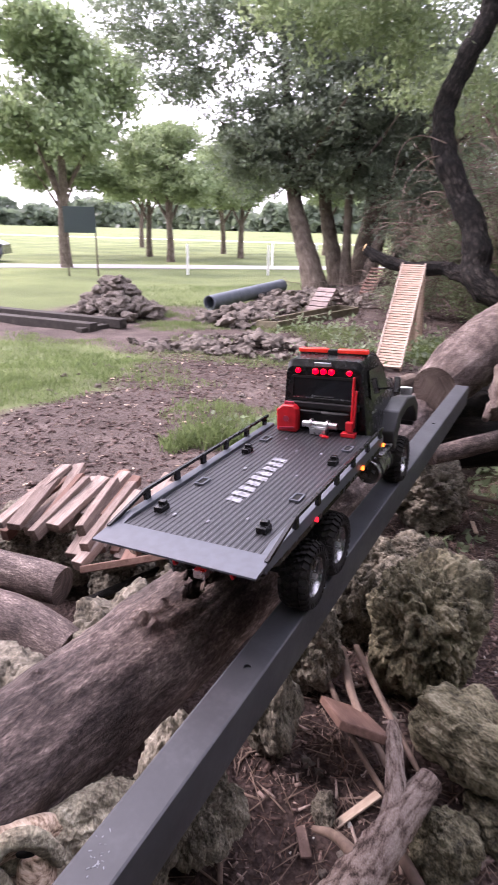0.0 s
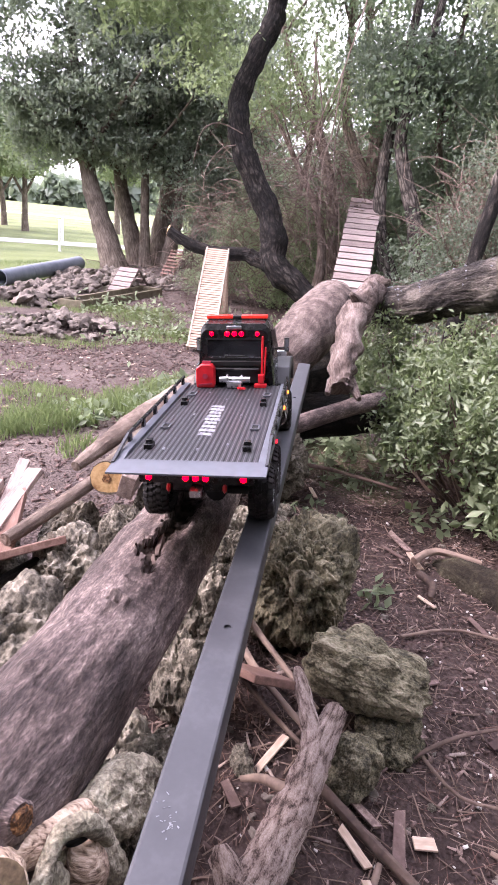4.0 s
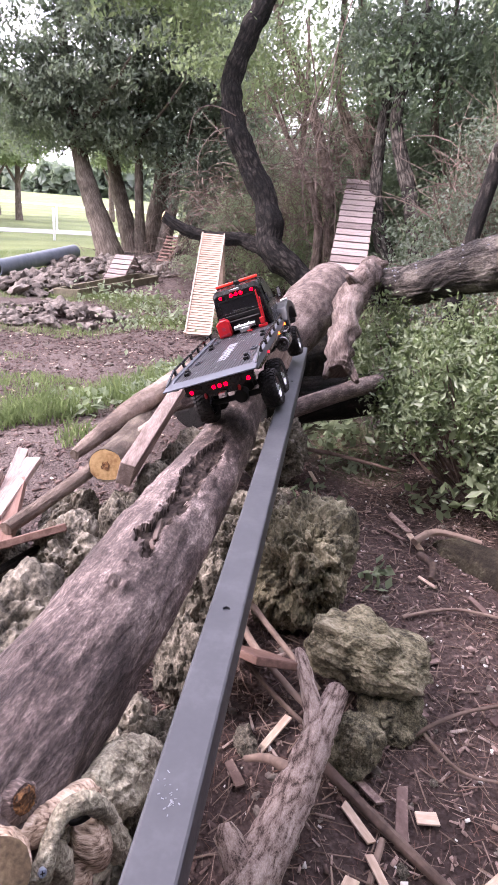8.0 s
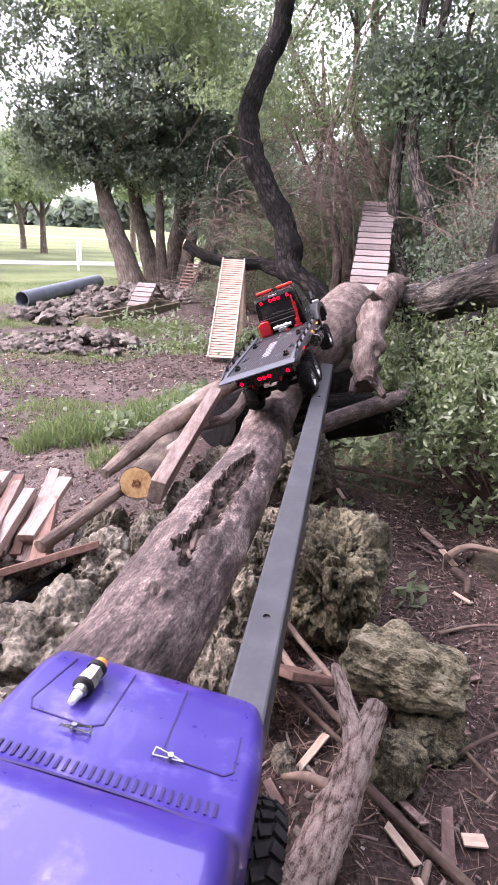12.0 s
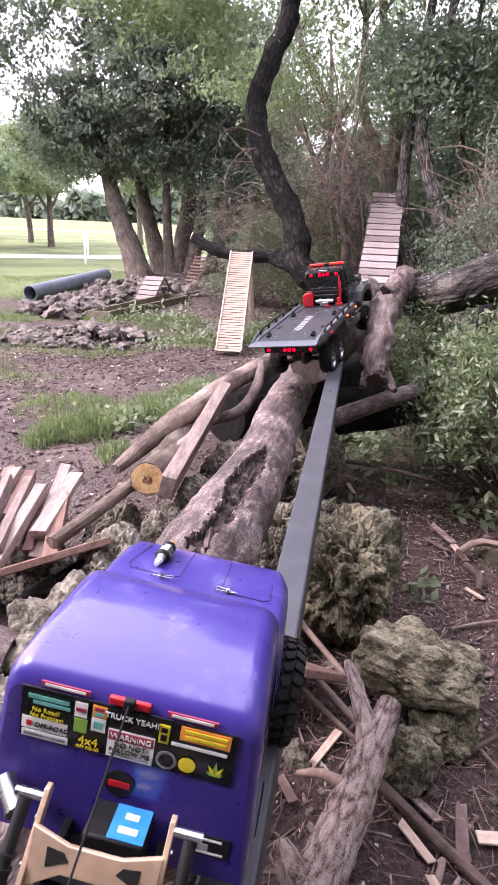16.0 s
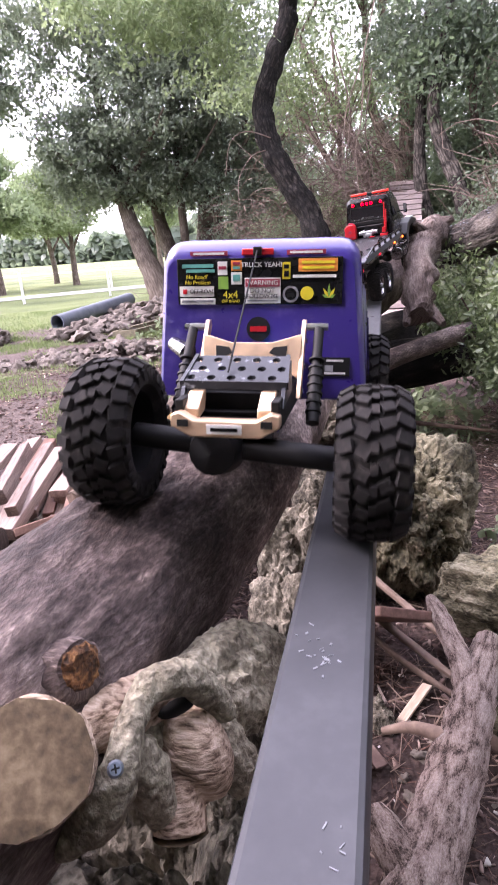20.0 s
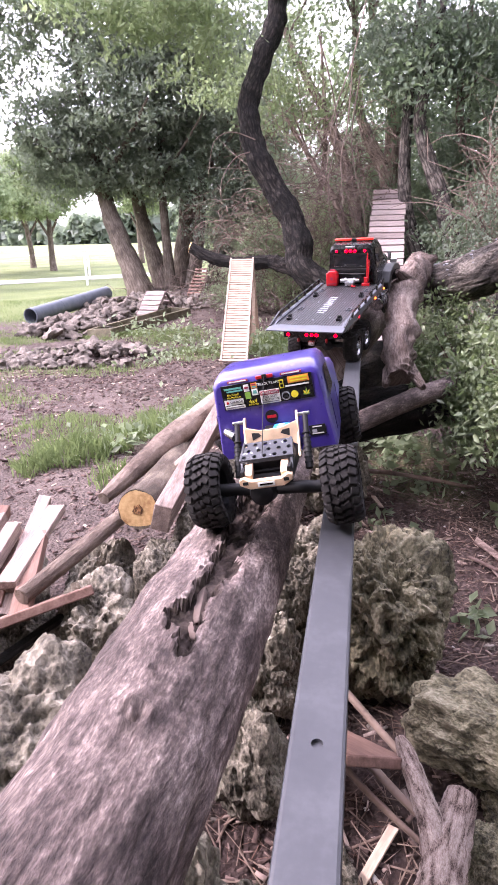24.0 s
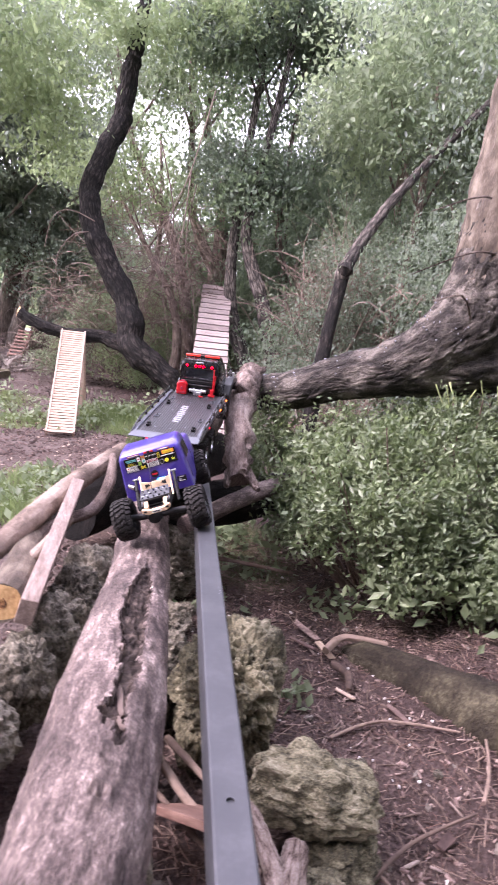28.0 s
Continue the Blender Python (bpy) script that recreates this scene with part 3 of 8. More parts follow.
def spread(lo, hi, d, far, grow=1.16):
    """Even steps from lo to hi, then ever longer ones out to far."""
    mid = list(np.arange(lo, hi + d / 2, d))
    s, up, dn = d, [mid[-1]], [mid[0]]
    while up[-1] < far:
        s *= grow
        up.append(up[-1] + s)
        dn.append(dn[-1] - s)
    return np.array(dn[:0:-1] + mid + up[1:])


gx, gy = spread(-3.2, 2.4, 0.045, 600), spread(-0.6, 6.5, 0.045, 600)
X, Y = np.meshgrid(gx, gy)
Zg = ground_z(X, Y)
cols = len(gx)
idx = (np.arange(len(gy) - 1)[:, None] * cols + np.arange(cols - 1)[None]).ravel()
me = raw_mesh("ground", np.stack([X, Y, Zg], -1).reshape(-1, 3), np.stack([idx, idx + 1, idx + cols + 1, idx + cols], 1), m_ground, smooth=True)
mask = me.attributes.new("grassy", "FLOAT", "POINT")
mask.data.foreach_set("value", grassy(X, Y).astype(np.float32).ravel())
# paler soil on the left; the rest keeps the shade-darkened colours
dry = me.attributes.new("trail", "FLOAT", "POINT")
dry.data.foreach_set("value", np.clip(step(0.1, -0.7, X + 0.2 * np.sin(2.3 * Y)) * step(1.2, 2.4, Y + 0.2 * np.sin(3 * X)), 0, 1).astype(np.float32).ravel())
tagged(new("ground", me), "dark mulch and bare soil going over into lawn", "ground", kind="structure")


def strip(name, mid, width, mat, label, category, lift=0.012):
    """A road laid on the ground along a line of points."""
    s, n = Shape(), len(mid)
    v = []
    for i, (x, y) in enumerate(mid):
        a, b = mid[max(i - 1, 0)], mid[min(i + 1, n - 1)]
        d = Vector((b[0] - a[0], b[1] - a[1])).normalized()
        for k in (-1, 1):
            px_, py_ = x - k * d.y * width / 2, y + k * d.x * width / 2
            v += [(px_, py_, zg(px_, py_) + lift), (px_, py_, zg(px_, py_) - 0.1)]
    f = []
    for i in range(n - 1):
        a, b = 4 * i, 4 * i + 4
        f += [(a, a + 2, b + 2, b), (a + 1, a, b, b + 1), (a + 2, a + 3, b + 3, b + 2)]
    s.add(v, f)
    return solid(name, s, mat, label, category, kind="structure")


strip("road", [(-60 + 4 * i, 4.0 + 0.55 * (4 * i - 18) + 0.004 * (4 * i) ** 2 * 0.2) for i in range(40)], 2.2, m_asphalt, "pale grey park road beyond the lawn", "road")
strip("field_path", [(-260 + 10 * i, 62 + 0.12 * i) for i in range(60)], 5.0, m_path, "pale mown path across the far field", "path")

# ---- steel beam ----
def beam_x(y):
    return -0.012 + (y - 0.617) * 0.1137


BEAM_TOP, BEAM_W, BEAM_H = 0.686, 0.052, 0.076
def steel_beam():
    s, w, h, t = Shape(), BEAM_W / 2, BEAM_H, 0.004
    y0, y1, holes, q = -1.55, 2.43, (-0.64, 0.617, 1.875), 0.018
    r = 0.0055
    cuts = [y0] + [c for yh in holes for c in (yh - q, yh + q)] + [y1]
    for a, b in zip(cuts[::2], cuts[1::2]):
        s.add([(-w + t, a, 0), (w - t, a, 0), (w - t, b, 0), (-w + t, b, 0)], [(0, 1, 2, 3)])
    for yh in holes:
        ring, edge = [], []
        for i in range(24):
            c = 2 * math.pi * i / 24
            dx, dy = math.cos(c), math.sin(c)
            ring.append((r * dx, yh + r * dy, 0))
            k = min((w - t) / abs(dx) if abs(dx) > 1e-6 else 9, q / abs(dy) if abs(dy) > 1e-6 else 9)
            edge.append((k * dx, yh + k * dy, 0))
        low = [(p[0], p[1], -t) for p in ring]
        s.add(ring + edge + low, [(i, (i + 1) % 24, 24 + (i + 1) % 24, 24 + i)[::-1] for i in range(24)] + [(i, 48 + i, 48 + (i + 1) % 24, (i + 1) % 24)[::-1] for i in range(24)])
        for sx in (-1, 1):
            for sy in (-1, 1):
                cx, cy = sx * (w - t), yh + sy * q
                i = round(math.atan2(sy * q, sx * (w - t)) / (2 * math.pi) * 24) % 24
                s.add([edge[i], edge[(i + 1) % 24], (cx, cy, 0)], [(0, 1, 2)])
                s.add([edge[i - 1], edge[i], (cx, cy, 0)], [(0, 1, 2)])
    edges = [(-w + t, 0), (-w + 0.0012, -0.0012), (-w, -t), (-w, -h + t), (-w + t, -h), (w - t, -h), (w, -h + t), (w, -t), (w - 0.0012, -0.0012), (w - t, 0)]
    inner = [(-w + t, -t), (-w + t, -h + t), (w - t, -h + t), (w - t, -t)]
    n = len(edges)
    s.add([(a, y, b) for y in (y0, y1) for a, b in edges], [(i, i + 1, n + i + 1, n + i) for i in range(n - 1)])
    s.add([(a, y, b) for y in (y0, y1) for a, b in inner], [(i, (i + 1) % 4, 4 + (i + 1) % 4, 4 + i)[::-1] for i in range(4)])
    for y in (y0, y1):
        o = [(-w + t, 0), (-w, -t), (-w, -h + t), (-w + t, -h), (w - t, -h), (w, -h + t), (w, -t), (w - t, 0)]
        near = [0, 0, 1, 1, 2, 2, 3, 3]
        s.add([(a, y, b) for a, b in o + inner], [(i, (i + 1) % 8, 8 + near[(i + 1) % 8], 8 + near[i]) for i in range(8)])
    yaw = math.degrees(math.atan(-0.1137))
    ob = thing("steel_beam", "long dark grey painted steel box beam with bolt holes", "beam", pose(beam_x(0), 0, BEAM_TOP, 0, 0, yaw))
    part("tube", s, m_steel, ob, angle=30)
    rng = random.Random(5)
    for cx, cy, k in ((0.0, 0.312, 16), (0.012, 0.2, 7), (-0.016, 0.33, 7), (0.02, 1.2, 6), (-0.01, 0.1, 9)):
        sc = Shape()
        for _ in range(k):
            a, b = rng.gauss(cx, 0.004), rng.gauss(cy, 0.008)
            m = Matrix.Rotation(rng.uniform(0, 3), 3, "Z")
            sc.box((a, b, 0.0002), (rng.uniform(0.0004, 0.0013), rng.uniform(0.0008, 0.004), 0.0006), m)
        part("scuff", sc, m_scuff, ob)
    return ob


steel_beam()


# ---- main log ----
LOG = [((-0.344, -0.05, 0.634), 0.075), ((-0.257, 0.3, 0.64), 0.081), ((-0.2, 0.6, 0.626), 0.09), ((-0.17, 0.85, 0.601), 0.096), ((-0.134, 1.15, 0.567), 0.094), ((-0.077, 1.6, 0.53), 0.084), ((-0.039, 2.1, 0.509), 0.087), ((0.025, 2.7, 0.465), 0.094), ((0.053, 2.95, 0.448), 0.096)]
def log_at(y):
    for (p, r), (p2, r2) in zip(LOG, LOG[1:]):
        if p[1] <= y <= p2[1]:
            t = (y - p[1]) / (p2[1] - p[1])
            return [a + (b - a) * t for a, b in zip(p, p2)], r + (r2 - r) * t
    return LOG[-1]


def log_skin(y, a, lift=0.0):
    """A point of the log's skin: a degrees to the right of its top."""
    p, r = log_at(y)
    return Vector((p[0] + (r + lift) * math.sin(radians(a)), y, p[2] + (r + lift) * math.cos(radians(a))))


TORN = [(0.7, 22, 1), (0.73, 21, 8), (0.77, 11, 13), (0.8, 16, 8), (0.84, 18, 7), (0.91, 19, 11), (1.01, 19, 14), (1.11, 12, 18), (1.27, 18, 18), (1.38, 19, 11), (1.47, 20, 1)]


def torn_depth(y, a):
    """How deep the bark is torn off at a degrees from the top: 0 whole, 1 bare."""
    if not TORN[0][0] < y < TORN[-1][0]:
        return 0.0
    for (y0, a0, w0), (y1, a1, w1) in zip(TORN, TORN[1:]):
        if y0 <= y <= y1:
            t = (y - y0) / (y1 - y0)
            mid, w = a0 + (a1 - a0) * t, w0 + (w1 - w0) * t
    q = Vector((y * 34, a * 0.12, 4.0))
    ragged = 5.0 * noise.noise(q) + 5.0 * noise.noise(q * 2.3) + 4.0 * noise.noise(q * 5)
    return min(1.0, max(0.0, (w + ragged - abs(a - mid)) / 2.5))


def log_body():
    """The log's skin with its flutes, swellings and the strip of torn bark."""
    ys = list(np.arange(-0.05, 0.2, 0.02)) + list(np.arange(0.2, 1.45, 0.0042)) + list(np.arange(1.45, 2.951, 0.02))
    n = 180
    pts, uvs, torn, v_along = [], [], [], 0.0
    knots = ((0.612, 13, 0.022, 0.011), (0.67, 13, 0.013, 0.006), (0.46, -6, 0.02, 0.006), (1.52, 8, 0.016, 0.006), (1.8, -20, 0.025, 0.006))
    for y in ys:
        p, r = log_at(y)
        for j in range(n + 1):
            a = -180 + 360 * j / n
            s, c = math.sin(radians(a)), math.cos(radians(a))
            q = Vector((s * r, y * 0.35, c * r))
            e = 0.007 * noise.noise(q * 9) + 0.005 * noise.noise(q * 26) + 0.0032 * noise.noise(Vector((s * r * 70, y * 22, c * r * 70)))
            e += 0.001 * noise.noise(Vector((s * r * 160, y * 60, c * r * 160)))
            for ky, ka, kr, kh in knots:
                d = math.hypot(y - ky, radians(a - ka) * r) / kr
                if d < 2:
                    e += kh * math.exp(-d * d * 1.5) * (0.6 + 1.6 * noise.noise(Vector((s * r * 60, y * 60, 3))) + 0.4 * math.cos(d * 9))
            k = torn_depth(y, a)
            lip = torn_depth(y, a + 5) * (1 - k)
            e += -0.012 * k + 0.006 * k * noise.noise(Vector((a * 0.2, y * 70, 1))) + 0.006 * lip
            pts.append((p[0] + (r + e) * s, y, p[2] + (r + e) * c))
            uvs.append((j / n * 2 * math.pi * 0.09, y))
            torn.append(k)
    m = n + 1
    whole, bare = Shape(), Shape()
    fw, fb = [], []
    for i in range(len(ys) - 1):
        for j in range(n):
            f = (i * m + j, i * m + j + 1, (i + 1) * m + j + 1, (i + 1) * m + j)
            (fb if sum(torn[k] for k in f) > 1.6 else fw).append(f)
    fw += [tuple(range(n - 1, -1, -1)), tuple((len(ys) - 1) * m + j for j in range(n))]
    whole.add(pts, fw, uvs)
    used = sorted({k for f in fb for k in f})
    at = {k: i for i, k in enumerate(used)}
    bare.add([pts[k] for k in used], [tuple(at[k] for k in f) for f in fb], [uvs[k] for k in used])
    return whole, bare


big_log = thing("fallen_log", "long weathered grey-brown fallen log with torn bark", "log")
whole, bare = log_body()
part("trunk", whole, m_log, big_log, angle=60)
part("torn_bark", bare, m_under, big_log, "dark ragged strip where bark is torn off", angle=60)
rng = random.Random(9)
for y, a, ln, w in ((0.81, 18, 0.075, 0.009), (0.755, 22, 0.03, 0.006)):
    s = Shape()
    v = []
    for i in range(9):
        t = i / 8
        for k in (-1, 0, 1):
            b = a + k * math.degrees(w / 0.095) * (0.35 + 0.65 * math.sin(math.pi * min(0.95, max(0.1, t)))) * rng.uniform(0.7, 1.2) - 8 * (t - 0.5)
            v.append(log_skin(y + ln * (t - 0.5), b, -0.004 + 0.003 * (k == 0) + rng.uniform(-0.002, 0.002)))
    s.add(v, [(3 * i + k, 3 * i + k + 1, 3 * i + k + 4, 3 * i + k + 3) for i in range(8) for k in (0, 1)])
    ob = part("bark_flake", s, m_bark_pale, big_log, "pale curled flake of bark")
    th = ob.modifiers.new("thickness", "SOLIDIFY")
    th.thickness = 0.003
k = Shape()
k.stem([log_skin(0.299, 53, -0.03), log_skin(0.297, 54, -0.003), log_skin(0.294, 55, 0.007)], [0.024, 0.02, 0.0155], 24, 0.004, 0.12, 40, 4)
stub = part("branch_stub", k, m_log, big_log)
k = Shape()
c0, c1 = log_skin(0.2945, 55, 0.006), log_skin(0.2925, 56, 0.0095)
k.stem([c0, c1], [0.0138, 0.0105], 24, 0.002, 0.2, 60, 7)
part("stub_end", k, m_heart, stub, "orange-brown rotted stub end")

# ---- stones round the log ----
ROCKS = [rock_mesh(f"stone_{i}", m_rock, 11 + i, 6, 0.7 if i % 2 else 0.45, 0.3) for i in range(8)]
MOSSY = [rock_mesh(f"mossy_stone_{i}", m_rock_moss, 31 + i, 6 if i else 7, 0.4 if i else 0.75, 0.27) for i in range(3)]


def stone(data, x, y, z, sx, sy, sz, rz=0, rx=0, ry=0, label="rough grey limestone rock propping the log", group="propping rocks"):
    ob = tagged(new("rock", data), label, "rock", group)
    ob.matrix_basis = pose(x, y, z, rx, ry, rz) @ Matrix.Diagonal((sx, sy, sz, 1))
    return ob


stone(MOSSY[0], 0.19, 1.5, 0.2, 0.17, 0.21, 0.23, 20, label="large pitted mossy limestone rock beside the beam")
stone(MOSSY[1], 0.36, 1.16, 0.15, 0.165, 0.115, 0.105, -25, 10, label="angular olive limestone slab resting on other rocks")
stone(MOSSY[2], 0.31, 0.95, 0.06, 0.075, 0.07, 0.09, 30, label="small pale green limestone rock on the soil")
stone(MOSSY[2], 0.42, 1.08, 0.04, 0.1, 0.09, 0.07, 110)
stone(ROCKS[0], -0.13, 1.08, 0.14, 0.075, 0.1, 0.15, 40)
stone(ROCKS[1], -0.1, 1.35, 0.14, 0.09, 0.11, 0.17, 80)
stone(ROCKS[2], -0.04, 1.62, 0.12, 0.1, 0.1, 0.15, 10)
stone(ROCKS[3], -0.02, 1.9, 0.1, 0.1, 0.12, 0.13, 60)
stone(ROCKS[4], -0.22, 0.78, 0.16, 0.1, 0.12, 0.17, 15)
stone(ROCKS[5], -0.2, 0.5, 0.3, 0.1, 0.12, 0.2, 75)
stone(ROCKS[6], -0.14, 0.3, 0.3, 0.1, 0.1, 0.22, 130)
stone(ROCKS[0], -0.55, 1.05, 0.17, 0.17, 0.17, 0.2, 140)
stone(ROCKS[1], -0.5, 1.36, 0.2, 0.13, 0.13, 0.17, 200)
stone(ROCKS[2], -0.38, 1.55, 0.22, 0.09, 0.1, 0.14, 20)
stone(ROCKS[3], -0.56, 1.62, 0.17, 0.14, 0.1, 0.15, 70)
stone(ROCKS[4], -0.3, 1.78, 0.2, 0.12, 0.12, 0.16, 20)
stone(ROCKS[5], -0.26, 2.05, 0.18, 0.12, 0.13, 0.16, 170)
stone(ROCKS[6], -0.2, 2.35, 0.14, 0.12, 0.15, 0.16, 220)
stone(ROCKS[7], -0.62, 0.72, 0.2, 0.19, 0.18, 0.2, 30)
stone(ROCKS[3], 0.1, 2.15, 0.06, 0.09, 0.08, 0.08, 30)
stone(ROCKS[4], 0.07, 1.82, 0.1, 0.08, 0.09, 0.1, 300)
stone(ROCKS[5], -0.4, 0.45, 0.2, 0.17, 0.2, 0.24, 300)
stone(ROCKS[7], 0.12, 2.5, 0.16, 0.16, 0.18, 0.18, 80)
stone(ROCKS[1], -0.125, 0.46, 0.47, 0.052, 0.075, 0.085, 30)
stone(ROCKS[3], -0.1, 0.62, 0.36, 0.06, 0.08, 0.1, 100)

# ---- model trucks ----
m_black = plain("black_gloss_plastic", (0.009, 0.009, 0.01), 0.25, spec=0.35)
m_black_matt = plain("black_matt_plastic", (0.012, 0.012, 0.013), 0.55, spec=0.25)
m_deck = plain("dark_deck", (0.028, 0.028, 0.032), 0.38, grain=0.25, spec=0.4)
m_tail = plain("blue_grey_tail", (0.075, 0.082, 0.1), 0.42)
m_rubber = rough_mat("tyre_rubber", [(0.2, (0.01, 0.0095, 0.0095)), (0.55, (0.024, 0.022, 0.022)), (0.9, (0.085, 0.074, 0.068))], 30, 0.85, 0.4, 0.001, 5, spec=0.2, grain=0.6)
m_rim = plain("dark_chrome", (0.3, 0.3, 0.31), 0.25, metal=0.9)
m_rim_black = plain("black_rim", (0.02, 0.02, 0.022), 0.4)
m_glass = plain("smoked_glass", (0.01, 0.011, 0.013), 0.06, spec=0.7)
m_red = plain("red_plastic", (0.52, 0.012, 0.018), 0.4)
m_red_lamp = plain("lit_red_lamp", (1.0, 0.002, 0.005), 0.3, emit=1.8)
m_red_lens = plain("red_lens", (0.75, 0.02, 0.03), 0.25, emit=0.5)
m_amber = plain("lit_amber_lamp", (1.0, 0.16, 0.015), 0.3, emit=1.2)
m_beacon = plain("beacon_lens", (0.6, 0.03, 0.015), 0.35, emit=0.12)
m_silver = plain("bright_metal", (0.62, 0.63, 0.65), 0.28, metal=0.9)
m_plate = plain("brushed_plate", (0.35, 0.37, 0.4), 0.38, metal=0.8)
m_gold = plain("gold_anodised", (0.74, 0.53, 0.36), 0.36, metal=0.5)
m_grey_mark = plain("pale_grey_print", (0.22, 0.225, 0.25), 0.6, grain=0.5, scale=140)
m_purple = rough_mat("dusty_purple_paint", [(0.2, (0.042, 0.026, 0.215)), (0.54, (0.05, 0.031, 0.24)), (0.66, (0.095, 0.073, 0.31)), (0.84, (0.38, 0.36, 0.57))], 16, 0.32, 0.0, 0.001, 5, spec=0.5, coat=0.7)
m_plate_dark = rough_mat("chipped_dark_plate", [(0.2, (0.03, 0.032, 0.036)), (0.6, (0.055, 0.058, 0.065)), (0.68, (0.4, 0.42, 0.45)), (0.9, (0.55, 0.57, 0.6))], 38, 0.42, 0.1, 0.001, 4, metal=0.4)
m_purple_line = plain("panel_gap", (0.02, 0.008, 0.09), 0.5)
m_ivory = plain("white_print", (0.78, 0.78, 0.76), 0.5)
m_yellow = plain("yellow_print", (0.75, 0.62, 0.02), 0.5)
m_orange = plain("orange_print", (0.85, 0.3, 0.05), 0.5)
m_teal = plain("teal_print", (0.12, 0.4, 0.36), 0.5)
m_green_print = plain("green_print", (0.22, 0.42, 0.06), 0.5)
m_maroon = plain("maroon_print", (0.32, 0.03, 0.06), 0.5)
m_blue = plain("blue_label", (0.03, 0.27, 0.75), 0.35)


def tyre_shape(r, w, lugs):
    """A round-shouldered tyre with two rows of tread blocks and side lugs."""
    s = Shape()
    a, h = r * 0.94, w / 2
    s.lathe([(r * 0.56, -h * 0.72), (r * 0.66, -h * 0.96), (a * 0.8, -h * 1.0), (a * 0.91, -h * 0.9), (a * 0.97, -h * 0.66), (a, -h * 0.3), (a, h * 0.3), (a * 0.97, h * 0.66), (a * 0.91, h * 0.9), (a * 0.8, h * 1.0), (r * 0.66, h * 0.96), (r * 0.56, h * 0.72)], 48)
    pitch = 2 * math.pi * r / lugs
    for i in range(lugs):
        for k, (o, wid, ln, sh, turn, rad, lean) in enumerate(((-0.74, 0.42, 0.6, 0.0, 0.2, 0.925, 0.5), (0.74, 0.42, 0.6, 0.5, -0.2, 0.925, -0.5), (-0.3, 0.36, 0.55, 0.3, -0.45, 0.965, 0.12), (0.3, 0.36, 0.55, 0.8, 0.45, 0.965, -0.12), (0.0, 0.2, 0.5, 0.05, 0.0, 0.97, 0.0))):
            q = 2 * math.pi * (i + sh) / lugs
            t = Matrix.Rotation(q, 3, "X")
            s.box(t @ Vector((o * h, 0, r * rad)), (wid * h, pitch * ln, r * 0.08), t @ Matrix.Rotation(-lean, 3, "Y") @ Matrix.Rotation(turn, 3, "Z"))
            if k < 2:
                s.box(t @ Vector((math.copysign(h * 0.97, o), 0, r * 0.8)), (h * 0.12, pitch * 0.42, r * 0.14), t)
    return s


def rim_shape(r, w, spokes=6):
    s, h = Shape(), w / 2
    s.lathe([(r * 0.62, -h * 0.75), (r * 0.62, h * 0.82), (r * 0.58, h * 0.84), (r * 0.54, h * 0.7), (r * 0.52, h * 0.1), (r * 0.0, h * 0.08)], 32)
    for i in range(spokes):
        t = Matrix.Rotation(2 * math.pi * i / spokes, 3, "X")
        s.box(t @ Vector((h * 0.42, 0, r * 0.36)), (h * 0.3, r * 0.16, r * 0.4), t)
    s.rod((h * 0.05, 0, 0), (h * 0.72, 0, 0), r * 0.2, r * 0.16, 14)
    return s


def hub_shape(r, w):
    s = Shape()
    s.rod((w * 0.3, 0, 0), (w * 0.46, 0, 0), r * 0.09, seg=6)
    for i in range(6):
        q = 2 * math.pi * i / 6
        s.rod((w * 0.33, r * 0.14 * math.cos(q), r * 0.14 * math.sin(q)), (w * 0.37, r * 0.14 * math.cos(q), r * 0.14 * math.sin(q)), r * 0.025, seg=6)
    return s


WHEELS = []


def wheels(owner, r, w, places, lugs, rim_mat):
    tyre, rim, hub = tyre_shape(r, w, lugs).mesh("tyre", m_rubber, angle=35), rim_shape(r, w).mesh("rim", rim_mat), hub_shape(r, w).mesh("wheel", m_silver)
    for x, y, dz in places:
        ob = part("wheel", hub, None, owner)
        WHEELS.append((ob, owner, x, y, r, r + dz))
        ob.matrix_basis = pose(x, y, r + dz, 0, 0, 0 if x > 0 else 180)
        part("tyre", tyre, None, ob)
        part("rim", rim, None, ob)


def loft(sections):
    """A shell through rounded cross-sections: y, half widths below and above, heights below and above, corner."""
    s, rings = Shape(), []
    for y, wb, wt, zb, zt, c in sections:
        ring = []
        for sx in (1, -1):
            side = [(wb, zb), (wb + (wt - wb) * 0.35, zb + (zt - zb) * 0.35), (wt + (wb - wt) * c / (zt - zb), zt - c)]
            for k in range(1, 5):
                a = math.pi / 2 * k / 4
                side.append((wt - c + c * math.cos(a), zt - c + c * math.sin(a)))
            ring += [(sx * a, y, b) for a, b in (side if sx > 0 else side[::-1])]
        rings.append(ring)
    n = len(rings[0])
    s.add([p for r in rings for p in r], [(i * n + j, i * n + (j + 1) % n, (i + 1) * n + (j + 1) % n, (i + 1) * n + j) for i in range(len(rings) - 1) for j in range(n)])
    s.add(rings[0] + rings[-1], [tuple(range(n)), tuple(range(2 * n - 1, n - 1, -1))])
    return s


def lamp(parent, c, r, mat, name="lamp", axis="Y"):
    s = Shape()
    s.lathe([(0.0, -0.004), (r * 0.7, -0.0033), (r, -0.001), (r, 0.003)], 14, axis, c)
    return part(name, s, mat, parent)


def sheet(c, w, h, y, t=0.0008):
    """A thin upright label facing backwards."""
    s = Shape()
    return s.box((c[0], y, c[1]), (w, t, h))


